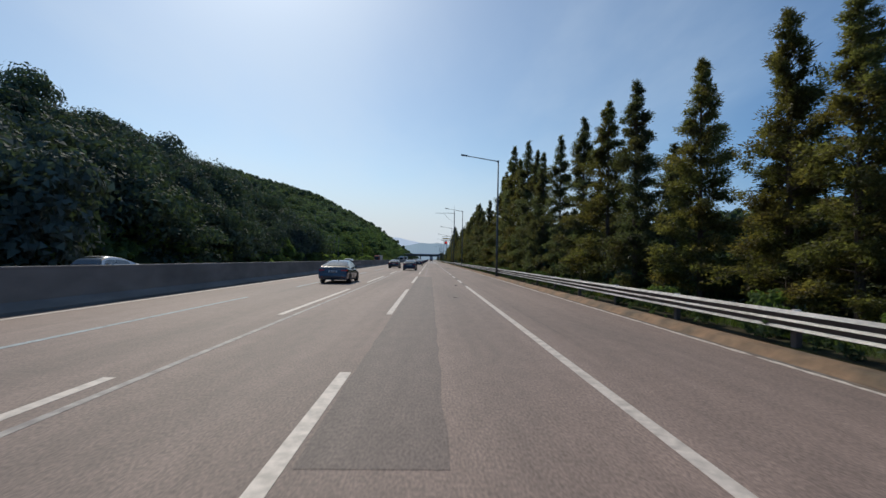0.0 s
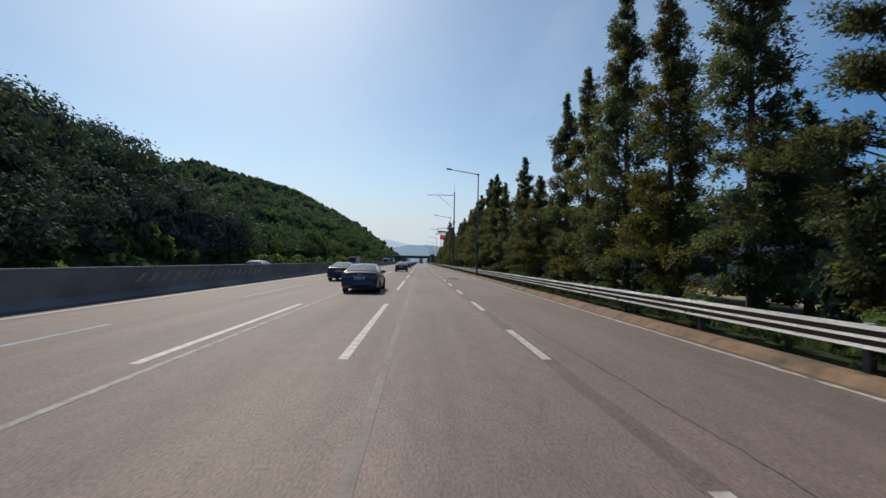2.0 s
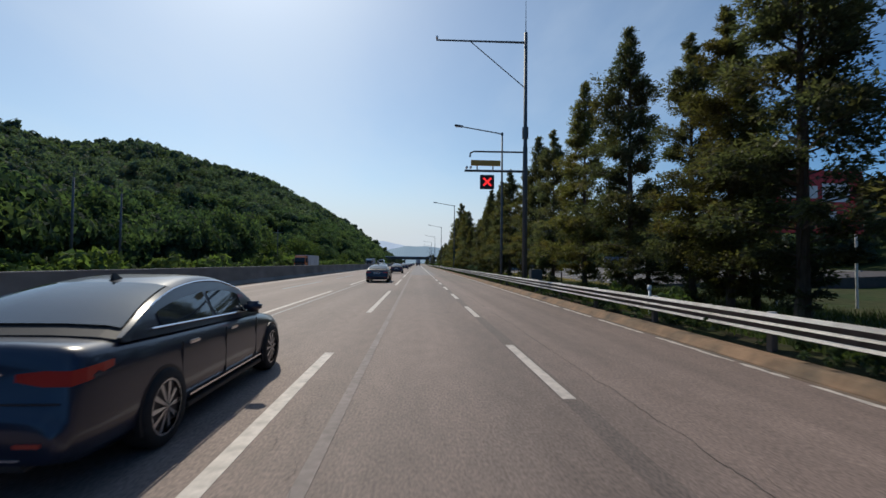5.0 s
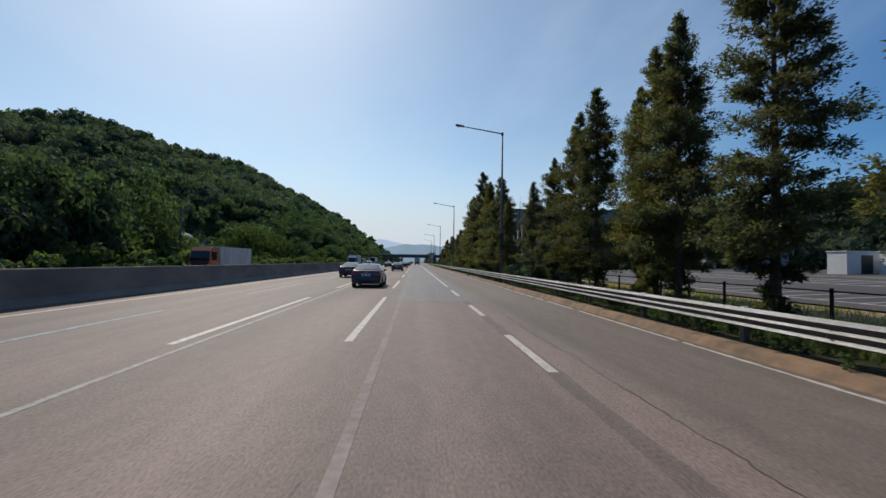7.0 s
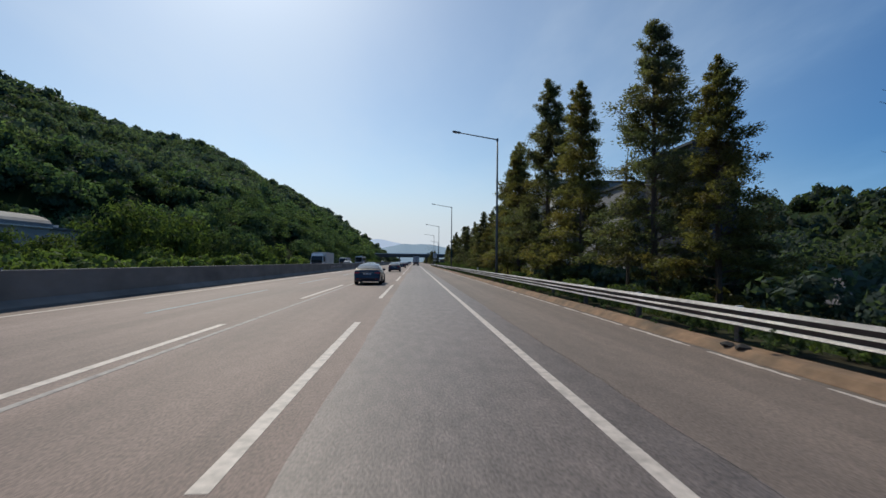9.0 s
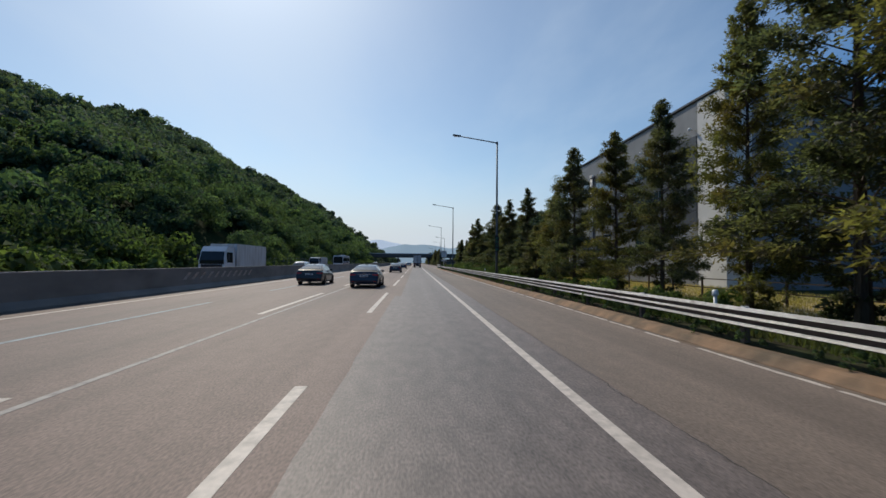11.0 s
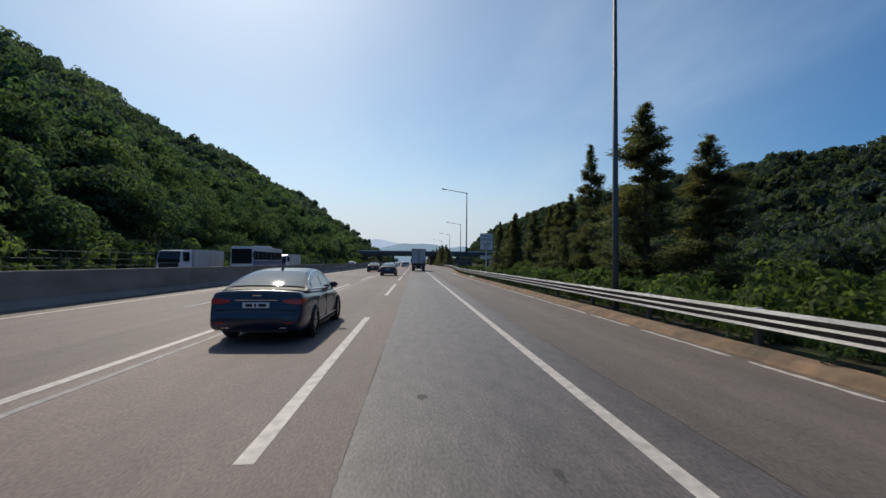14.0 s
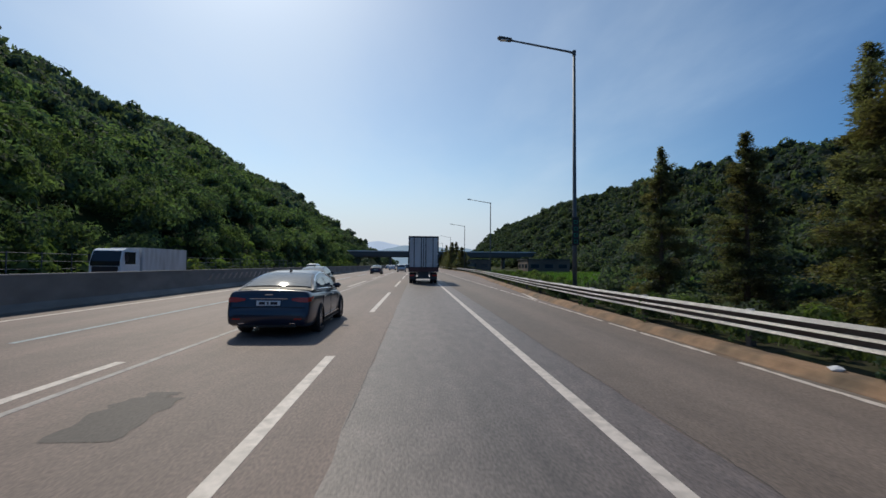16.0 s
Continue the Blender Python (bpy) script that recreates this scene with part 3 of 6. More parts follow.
def guard_rail(y0, y1):
    """One panel of the beam with its post."""
    pts = beam_profile()
    bm = bmesh.new()
    lay = []
    for y in (y0, y1):
        lay.append([bm.verts.new((rail_x(y) + dx - (0.004 if y == y1 else 0), y, z)) for dx, z in pts])
    # slopes that fold under take the darker steel, their shade painted in
    for k in range(len(pts) - 1):
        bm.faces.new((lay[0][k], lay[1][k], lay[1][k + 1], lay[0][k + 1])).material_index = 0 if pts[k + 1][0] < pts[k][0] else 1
    bmesh.ops.solidify(bm, geom=bm.faces[:], thickness=0.006)
    holder = thing("guard_rail", "corrugated galvanised steel guard rail panel on a post", "guard rail", "guard rail panels along the shoulder")
    holder.location = (rail_x(y0), y0, 0)
    for v in bm.verts:
        v.co -= Vector((rail_x(y0), y0, 0))
    bmesh.ops.recalc_face_normals(bm, faces=bm.faces)
    part("beam", bm, (GALV, SHADE_GRIME), holder)
    pb = boxed(0.10, 0.22, 0.05, 0.19, -0.35, RAIL_TOP - 0.06, bevel=0.012)
    part("post", pb, POSTGREY, holder)
    part("spacer", boxed(0.02, 0.11, 0.06, 0.18, RAIL_TOP - 0.36, RAIL_TOP - 0.08, bevel=0.01), POSTGREY, holder)
    cap = bmesh.new()
    bmesh.ops.create_cone(cap, cap_ends=True, segments=10, radius1=0.085, radius2=0.07, depth=0.05)
    bmesh.ops.translate(cap, vec=(0.16, 0.12, RAIL_TOP - 0.02), verts=cap.verts)
    part("post_cap", cap, GALV, holder)
    return holder


PANEL = 4.0
straight = guard_rail(-20.0, -16.0)
for k in range(1, 95):
    copy_thing(straight, Matrix.Translation((RAIL_X, -20.0 + PANEL * k, 0)))
for k in range(95, 150):
    guard_rail(-20.0 + PANEL * k, -20.0 + PANEL * (k + 1))

bar_bm = extrude_profile([(-12.95, -0.05), (-12.60, -0.05), (-12.62, 0.09), (-12.84, 0.32), (-12.90, 1.22), (-13.10, 1.22), (-13.16, 0.32), (-13.38, 0.09), (-13.40, -0.05)], Y0, 700, step=12)
for v in bar_bm.verts:
    v.co.x += 12.6 * (1 - interp(v.co.y, BARRIER_K))
barrier = tagged(part("median_barrier", bar_bm, CONCRETE), "long grey concrete median barrier, stained along its foot", "barrier", kind="structure")


# added pale strip: the barrier's sunlit top edge put into colour
sunlit_strip = bmesh.new()
for ya in range(int(Y0), 700, 10):
    k0, k1 = 12.6 * (1 - interp(ya, BARRIER_K)), 12.6 * (1 - interp(ya + 10, BARRIER_K))
    q = box(bmesh.new(), -13.115, -12.885, ya + 0.02, ya + 9.98, 1.222, 1.262)
    for v in q.verts:
        v.co.x += k0 + (k1 - k0) * (v.co.y - ya) / 10
    tmp = bpy.data.meshes.new("tmp")
    q.to_mesh(tmp)
    q.free()
    sunlit_strip.from_mesh(tmp)
    bpy.data.meshes.remove(tmp)
part("coping", sunlit_strip, PALE_CONCRETE, barrier, "pale strip with the barrier's sunlit top put into its colour")


# ---- street lamps ----


def street_lamp():
    h = thing("street_lamp", "tall slim steel street lamp with one arm over the road", "street lamp", "street lamps along the shoulder")
    part("base_plate", boxed(-0.22, 0.22, -0.22, 0.22, -0.4, 0.06, bevel=0.02), CONCRETE, h)
    part("pole", tube(bmesh.new(), [(0, 0, 0), (0, 0, 3), (0, 0, 11.6)], [0.11, 0.10, 0.06], 10), POLE, h, smooth=True)
    part("arm", tube(bmesh.new(), [(0.02, 0, 11.55), (-0.25, 0, 11.62), (-3.0, 0, 12.05)], [0.055, 0.05, 0.04], 8), POLE, h, smooth=True)
    head = bmesh.new()
    box(head, -3.65, -2.95, -0.14, 0.14, 12.0, 12.13, bevel=0.05)
    bmesh.ops.rotate(head, cent=(-3, 0, 12.05), matrix=Matrix.Rotation(radians(8), 3, "Y"), verts=head.verts)
    part("lamp_head", head, POLE, h, "flat grey lamp head")
    part("lens", boxed(-3.5, -3.1, -0.10, 0.10, 12.03, 12.055), WHITE, h, "pale lamp lens")
    part("band", tube(bmesh.new(), [(0, 0, 11.45), (0, 0, 11.68)], 0.085, 10), POLE, h)
    part("access_door", boxed(-0.06, 0.06, -0.118, -0.095, 0.6, 1.0), DARKSTEEL, h)
    return h


# place along the road, across it, and height of the pole's top
LAMPS = [(43.1, 5.85, 11.25), (92.25, 5.95, 12.0), (141.9, 6.15, 11.9), (185.45, 6.12, 11.95), (231.1, 6.3, 11.9), (275.6, 6.3, 11.8), (318.5, 6.33, 11.7), (368.2, 7.1, 12.05), (416.5, 11.2, 11.6), (459, 11.8, 11.6), (505, 11.8, 11.6), (552, 11.8, 11.6), (-6.0, 6.42, 11.6)]


def lamp_x(y):
    return min(LAMPS, key=lambda q: abs(q[0] - y))[1]


lamp = street_lamp()
for k, (yy, xx, top) in enumerate(LAMPS):
    m = Matrix.Translation((xx, yy, 0)) @ Matrix.Diagonal((1, 1, top / 11.6, 1))
    if k:
        copy_thing(lamp, m)
    else:
        lamp.matrix_basis = m

# ---- trees ----


def kites(P, D, length, width, rnd, out=None):
    """Leaf-shaped slivers at points P along directions D."""
    n = len(P)
    D = D / np.linalg.norm(D, axis=1, keepdims=True)
    up = rnd.normal(size=(n, 3)) if out is None else out + 0.45 * rnd.normal(size=(n, 3))
    S = np.cross(D, up)
    S /= np.linalg.norm(S, axis=1, keepdims=True) + 1e-9
    ln = length * rnd.uniform(0.6, 1.3, (n, 1))
    wd = width * rnd.uniform(0.6, 1.3, (n, 1))
    V = np.stack([P - D * ln * 0.5 - S * wd * 0.5, P - D * ln * 0.35 + S * wd * 0.5, P + D * ln * 0.5], 1).reshape(-1, 3)
    return V, np.arange(3 * n).reshape(n, 3)


def conifer(seed, H, spread, foliage, thin=1.0, label="", dense=1.0, clump=1.0, skirt=0.07, bare=0.0):
    """A dawn redwood: straight trunk, boughs that sag low down and sweep up above, flat feathery sprays in tufts."""
    rnd = np.random.default_rng(seed)
    h = thing("conifer_tree", label, "tree", "row of conifers along the motorway")
    bm = tube(bmesh.new(), [(0, 0, -0.6), (0, 0, 0.4), (0.04, 0.02, H * 0.35), (0, 0, H * 0.7), (0.02, 0, H * 0.98)], [0.32, 0.22, 0.16, 0.09, 0.015], 8)
    P, D, S, core, core_d = [], [], [], [], []
    z = H * skirt
    lean = rnd.uniform(0, 6.28)
    bulge = rnd.uniform(0, 6.28)
    while z < H * 0.992:
        u = z / H
        prof = spread * min(1, (u + 0.12) * 4.0) ** 0.7 * (1 - u) ** 0.88 * (1 + 0.10 * math.sin(u * 17 + bulge)) + 0.05
        if u < bare:
            # only a leafy sleeve of short shoots round the foot of the trunk
            prof *= 0.30 + 0.10 * math.sin(u * 40 + bulge) + 0.5 * max(0, u / bare - 0.75)
        for _ in range(3 if u < 0.35 else 2):
            if rnd.random() > 0.95 * thin:
                continue
            az = rnd.uniform(0, 2 * np.pi)
            L = prof * rnd.uniform(0.50, 1.30) * (1 + 0.12 * math.cos(az - lean))
            rise = -0.10 + 0.95 * u + rnd.uniform(-0.10, 0.15)
            out = np.array([math.cos(az), math.sin(az), 0.0])
            side = np.array([-math.sin(az), math.cos(az), 0.0])
            root = np.array([0, 0, z])

            def along(f):
                return root + out * L * f + np.array([0, 0, L * (rise * f + 0.16 * f * (1 - f) * 2)])

            if L > 0.45:
                tube(bm, [tuple(root), tuple(along(0.5)), tuple(along(0.92))], [0.036, 0.022, 0.007], 3, cap=False)
            n = max(2, int(1.6 + L * 2.0))
            for c_ in range(n):
                f = 1.0 - 0.66 * c_ / n - rnd.uniform(0, 0.10)
                r = (0.10 + 0.15 * min(L, 1.7)) * rnd.uniform(0.70, 1.25) * clump
                c = along(f) + side * rnd.normal() * 0.20 * L * f + rnd.normal(size=3) * r * 0.25
                m = int((20 + 58 * min(1, L)) * dense * rnd.uniform(0.8, 1.2) * clump ** 1.2)
                d = rnd.normal(size=(m, 3))
                d /= np.linalg.norm(d, axis=1, keepdims=True)
                flat = 0.50 + 0.45 * u
                P.append(c + d * r * rnd.uniform(0.35, 1.25, (m, 1)) * np.array([1.12, 1.12, flat]))
                D.append(d * np.array([1, 1, 0.4]) + out * 0.6 + np.array([0, 0, 0.5 * u - 0.25]) + rnd.normal(size=(m, 3)) * 0.25)
                S.append(np.full((m, 1), 0.60 + 0.40 * min(1, L)))
                k = max(1, int(6 * min(1, L) * clump ** 1.5))
                core.append(c + rnd.normal(size=(k, 3)) * r * 0.32)
                core_d.append(rnd.normal(size=(k, 3)))
            core.append(along(0.22) + rnd.normal(size=(2, 3)) * 0.16 * L)
            core_d.append(rnd.normal(size=(2, 3)))
        z += 0.08 + 0.25 * (1 - u) * rnd.uniform(0.5, 1.5)
    S = np.concatenate(S)
    V, F = kites(np.concatenate(P), np.concatenate(D), 0.170 / dense ** 0.4 * S, 0.062 / dense ** 0.6 * S, rnd)
    V2, F2 = kites(np.concatenate(core), np.concatenate(core_d), 0.24, 0.16, rnd)
    V, F = np.concatenate([V, V2]), np.concatenate([F, F2 + len(V)])
    part("trunk", bm, BARK, h)
    part_mesh("crown", mesh_np("crown", V, F), foliage, h)
    return h


CON_LABEL = "tall narrow dawn redwood with dark green feathery foliage"
BROAD_LABEL = "broad dawn redwood with heavy dark green clumps of foliage"
THIN_LABEL = "thin see-through dawn redwood with sparse olive brown foliage"
SLEEVE_LABEL = "dawn redwood with leafy shoots round its trunk below the crown"
RUST_LABEL = "dawn redwood with foliage turning rusty olive"
makers = [conifer(11, 14, 2.6, NEEDLE, 1.0, CON_LABEL, 0.9, 1.35), conifer(12, 14, 2.5, NEEDLE, 0.95, CON_LABEL, 0.9, 1.35), conifer(13, 14, 2.8, NEEDLE_RUST, 1.0, RUST_LABEL, 0.9, 1.35),
          conifer(14, 14, 2.6, NEEDLE, 0.97, CON_LABEL, 0.9, 1.35), conifer(15, 14, 2.9, NEEDLE_RUST, 0.95, RUST_LABEL, 0.9, 1.35),
          conifer(16, 14, 3.0, NEEDLE, 1.0, CON_LABEL, 0.45, 1.2), conifer(17, 14, 2.9, NEEDLE, 1.0, CON_LABEL, 0.45, 1.2),
          conifer(18, 14, 3.7, NEEDLE, 0.95, BROAD_LABEL, 0.95, 1.22, 0.03, 0.10), conifer(19, 14, 3.6, NEEDLE_RUST, 0.90, THIN_LABEL, 0.95, 1.18, 0.03, 0.09),
          conifer(20, 14, 3.3, NEEDLE, 1.0, SLEEVE_LABEL, 0.95, 1.3, 0.02, 0.14), conifer(21, 14, 3.3, NEEDLE_RUST, 1.0, SLEEVE_LABEL, 0.95, 1.25, 0.02, 0.13), conifer(22, 14, 3.2, NEEDLE, 1.0, SLEEVE_LABEL, 0.95, 1.25, 0.02, 0.16),
          conifer(23, 14, 3.0, NEEDLE, 1.0, CON_LABEL, 0.16, 1.25)]
used = set()


def plant(x, y, H, kind, wide=1.0):
    s = H / 14.0
    src = makers[kind]
    m = Matrix.Translation((x, y, height(x, y))) @ Matrix.Rotation(rng.uniform(0, 6.28), 4, "Z")
    if kind not in used:
        used.add(kind)
        t = src
        t.matrix_basis = m
    else:
        t = copy_thing(src, m)
    w = max(s, 0.8) * wide
    t.scale = (w, w, s)


# conifers of the front row, stretch by stretch: place along the road and height
ROW_START = [(3, 11), (8, 10.5), (12.9, 10.2), (16, 11.2), (21.5, 11.8), (26.5, 12.7), (32.5, 13.6), (38.5, 14.4), (44.5, 14.4), (50, 14), (53, 15), (58, 17.4), (64, 16.4), (69, 19.5), (75, 16.6), (81, 17), (88.5, 11)]
ROW_MIDDLE = [(95, 14.5), (101.5, 11.8), (108.5, 13.8), (115, 16.3), (122, 16.8), (125.5, 12.2), (128, 12.4), (133.5, 15.6), (140.5, 15.2), (147, 13.6), (153.5, 14.8), (160, 13), (166, 14), (171.5, 13.5), (174.3, 13.2), (176.6, 12), (181.6, 13.9), (186, 13.7), (192.3, 11.5), (199.8, 10.6)]
ROW_END = [(213.5, 10.6), (218.2, 14.6), (229.5, 15.9), (237, 19.1), (247, 15.8), (251.8, 16), (256, 12.4), (261.9, 10.2), (267, 10.1), (272.8, 10.5), (278.6, 8.1), (284.3, 5.6), (289.8, 10.3), (296.5, 9.9), (308.3, 10.8), (322.6, 7.4), (327.2, 10.5), (334.2, 10.0), (339.5, 7.4), (342.8, 7.1), (346, 7.2), (352.2, 7.5), (358, 7.8), (359.3, 8), (364.2, 6.9), (370.1, 7.9)]
for k, (ty, th) in enumerate(ROW_START + ROW_MIDDLE + ROW_END):
    kind = [0, 1, 3, 0, 2, 1, 4, 3][k % 8]
    if ty < 20:
        kind = 2 if k % 2 else 4
    elif ty > 280:
        kind = [0, 1, 3][k % 3]
    if 112 < ty < 205:
        kind = [9, 10, 11][k % 3]
    if 205 < ty < 334:
        kind = [7, 8][k % 2] if ty < 283 else 7 if 300 < ty < 315 else [0, 3][k % 2]
    if ty == 88.5:
        kind = 4
    plant(12.15 + rng.uniform(-0.5, 0.5), ty, th + 0.3, kind, (0.75 if 254 < ty < 264 else 0.92) if 205 < ty < 283 else 1.45 if 325 < ty < 334 else 1.15 if 283 < ty < 334 else (0.8 if ty > 334 else 0.90 if 150 < ty < 200 else 0.90 if 112 < ty < 150 else (1.25 if ty == 88.5 else 0.79 if 40 < ty < 90 else 0.92)))
# second, lower row behind
for k in range(40):
    ty = -5 + k * 4.9 + rng.uniform(-1, 1)
    if ty < 20 or (k % 2 and ty < 146):
        plant(15.3 + rng.uniform(-0.7, 0.9), ty, rng.uniform(7.5, 10.5), rng.choice([5, 6]), 1.15)
for k in range(16):
    plant(11.5 + rng.uniform(-0.8, 2.5), 476 + k * 13 + rng.uniform(-4, 4), rng.uniform(6.5, 11), 12, 1.2)


def broad_template(seed, lobes, per, leaf):
    """A broadleaf crown of unit width: lobes of leaves round a few boughs, and its inner shade mass."""
    rnd = np.random.default_rng(seed)
    C = rnd.normal(size=(lobes, 3))
    C /= np.linalg.norm(C, axis=1, keepdims=True)
    C *= rnd.uniform(0.18, 0.42, (lobes, 1))
    C[:, 2] = C[:, 2] * 0.9 + 0.5
    R = rnd.uniform(0.14, 0.27, lobes)
    P, D, O = [], [], []
    for c, r in zip(C, R):
        d = rnd.normal(size=(per, 3))
        d[:, 2] = np.abs(d[:, 2]) * 0.9 + d[:, 2] * 0.3
        d /= np.linalg.norm(d, axis=1, keepdims=True)
        P.append(c + d * r * rnd.uniform(0.75, 1.12, (per, 1)))
        D.append(np.cross(d, rnd.normal(size=(per, 3))) + d * 0.25)
        O.append(d)
    V, F = kites(np.concatenate(P), np.concatenate(D), leaf, leaf * 0.75, rnd, np.concatenate(O))
    return V, F


def scatter(templates, places, name, material, label, category):
    """Many crowns joined into one object. places: x, y, z, width, tallness."""
    rnd = np.random.default_rng(5)
    VV, FF, n = [], [], 0
    for k, (x, y, z, w, t) in enumerate(places):
        V, F = templates[k % len(templates)]
        a = rnd.uniform(0, 6.28)
        c, s = math.cos(a), math.sin(a)
        R = np.array([[c, -s, 0], [s, c, 0], [0, 0, 1]])
        VV.append((V @ R.T) * (w, w, w * t) + (x, y, z))
        FF.append(F + n)
        n += len(V)
    return tagged(part_mesh(name, mesh_np(name, np.concatenate(VV), np.concatenate(FF)), material), label, category, kind="stuff")


def hill_points(n, x_lo, x_hi, y_lo, y_hi, seed, wlo, whi, sink=0.25):
    r = random.Random(seed)
    out = []
    while len(out) < n:
        x, y = r.uniform(x_lo, x_hi), r.uniform(y_lo, y_hi)
        w = r.uniform(wlo, whi)
        out.append((x, y, height(x, y) - sink * w, w, r.uniform(0.8, 1.15)))
    return out


def on_left(p, lo, hi):
    """Keeps points whose share of the way up the left hill lies between lo and hi."""
    b, r = interp(p[1], HILL_B), interp(p[1], HILL_R)
    return lo <= (b - p[0]) / (b - r) <= hi


BIG = [broad_template(s, 22, 112, 0.050) for s in (1, 2, 3, 4)]
FINE = [broad_template(s, 16, 76, 0.068) for s in (17, 18, 19)]
MID = [broad_template(s, 13, 46, 0.107) for s in (5, 6, 7)]
FAR = [broad_template(s, 10, 30, 0.165) for s in (8, 9, 10)]
WEED = [broad_template(s, 5, 20, 0.24) for s in (11, 12, 13)]
HERB = [broad_template(s, 8, 52, 0.11) for s in (14, 15, 16)]
TUFT = [broad_template(s, 6, 13, 0.22) for s in (24, 25, 26)]
pts = [p for p in hill_points(200, -58, -29, 24, 135, 21, 5.5, 12.5, 0.3) if on_left(p, 0.0, 1.2)]
mid_wood = [(x, y, z - 1.0, w, 1.2) for x, y, z, w, t in hill_points(60, -52, -36, 125, 208, 41, 9, 12, 0.1)]
# the shaded near slope is carried by the darker leaf colour
scatter(BIG, pts, "forest", LEAF_SHADE, "dense dark green broadleaf wood on the near hillside", "forest")
mid_wood += [(-43 + 7 * math.sin(k * 2.4), 196 + 3.1 * k, -0.4, 8.5 + 1.5 * math.sin(k * 1.7), 1.45) for k in range(11)]
mid_wood += [(-38 + 3 * math.sin(k * 2.1), 284 + 3.5 * k, -0.4, 7.0 + 1.2 * math.sin(k * 1.3), 1.15) for k in range(6)]
scatter(FINE, mid_wood, "forest", SHRUB, "green broadleaf trees standing where the near hill ends", "forest")
pts = [p for p in hill_points(1350, -128, -40, 140, 640, 22, 7, 11) if on_left(p, 0.42, 1.08)]
scatter(MID, [p for p in pts if 235 < p[1] < 440], "forest", LEAF, "dense dark green broadleaf wood on the upper slope", "forest")
scatter(FAR, [p for p in pts if not 235 < p[1] < 440], "forest", LEAF, "dense dark green broadleaf wood along the ridge", "forest")
pts = [p for p in hill_points(950, -95, -29, 255, 600, 23, 3.6, 9.8, 0.12) if on_left(p, 0.02, 0.55)] + [p for p in hill_points(110, -75, -29, 330, 425, 57, 5, 8.5) if on_left(p, 0.0, 0.6)]
near = [p for p in pts if p[0] > -50 and p[1] < 445]
scatter(FINE, near, "hillside_scrub", SHRUB, "bright green scrub and young trees at the foot of the slope", "scrub")
scatter(MID, [p for p in pts if p not in near], "hillside_scrub", SHRUB, "bright green scrub and young trees covering the slope", "scrub")
pts = [p for p in hill_points(150, -58, -32, 196, 305, 28, 3.4, 7.5, 0.15) if not on_left(p, 0.0, 2) and (p[3] < 4.6 or not 232 < p[1] < 282)]
lit = [(-41.5 + 1.6 * math.sin(k * 2.3), 259 + 4.3 * k, -0.4, 8.5 + 1.3 * math.sin(k * 1.9), 1.3 - 0.1 * abs(k - 2)) for k in range(6)]
lit += [(-42 + 3 * math.sin(k * 1.9), 214 + 3.6 * k, -0.4, 4.6 + 1.0 * math.sin(k * 2.7), 1.0) for k in range(13)]
scatter(FINE, lit, "roadside_thicket", VERGE_SUNLIT, "sunlit green bushes and young trees before the hall", "shrub")
scatter(MID, pts, "roadside_thicket", VERGE_SUNLIT, "green thicket of shrubs on the flat ground below the hill", "shrub")
pts = [p for p in hill_points(520, -130, -30, 560, 1080, 24, 7, 13) if on_left(p, 0.0, 1.1)]
pts += hill_points(110, -150, -60, -40, 150, 60, 8, 12) + [p for p in hill_points(620, -198, -80, 190, 660, 61, 8.5, 12) if on_left(p, 1.05, 4)]
scatter(FAR, pts, "forest", LEAF, "distant green wood on the back of the ridge", "forest")
pts = hill_points(980, 50, 124, 200, 950, 25, 6.5, 10) + hill_points(110, 44, 75, 170, 340, 55, 5.5, 8) + hill_points(290, 48, 88, 325, 490, 56, 5.5, 8.5) + hill_points(110, 76, 124, 370, 500, 76, 6.5, 9.5) + hill_points(330, 54, 124, 470, 800, 77, 7.5, 11)
pts += hill_points(150, 48, 110, -40, 190, 58, 7, 11) + hill_points(60, 120, 150, 300, 700, 59, 8, 12)
pts = [p for p in pts if not (p[0] < 60 and 146 < p[1] < 229)]
near = [p for p in pts if p[0] < 66 and 200 < p[1] < 500]
pts = [p for p in pts if p not in near]
scatter(MID, near, "forest", LEAF, "dark green wood at the foot of the hill beyond the roadside trees", "forest")
scatter(FAR, pts, "forest", LEAF, "dark green wooded hill beyond the roadside trees", "forest")
pts = hill_points(620, -33.5, -28.8, -20, 560, 26, 1.8, 4.2, 0.3)
scatter(WEED, pts, "roadside_shrubs", VERGE_SUNLIT, "green shrubs along the far edge of the opposite carriageway", "shrub")
pts = [(x + interp(y, RAIL_BEND), y, z, w, t) for x, y, z, w, t in [p for p in hill_points(260, 7.4, 10.8, 5, 420, 27, 0.6, 1.6, 0.2) if not 165 < p[1] < 206 or p[3] < 0.9] + hill_points(170, 7.0, 12.5, 288, 345, 47, 1.0, 2.2, 0.2)]
scatter(HERB, pts, "verge_shrubs", VERGE_SUNLIT, "low green weeds and shrubs behind the guard rail", "shrub")
pts = hill_points(210, 8.6, 27.0, 292, 352, 71, 1.6, 3.2, 0.25)
scatter(FINE, pts, "climbing_scrub", VERGE_SUNLIT, "bright green creeper and scrub covering the open ground", "shrub")
pts = [(x + interp(y, RAIL_BEND), y, 0.14, w, t) for x, y, z, w, t in hill_points(1450, 6.18, 6.9, 0, 400, 29, 0.26, 0.62, 0.2) + hill_points(320, 5.9, 6.12, 10, 400, 49, 0.12, 0.28, 0.1)]
scatter(TUFT, pts, "grass_tufts", SHRUB, "tufts of green grass growing along the foot of the guard rail", "grass")
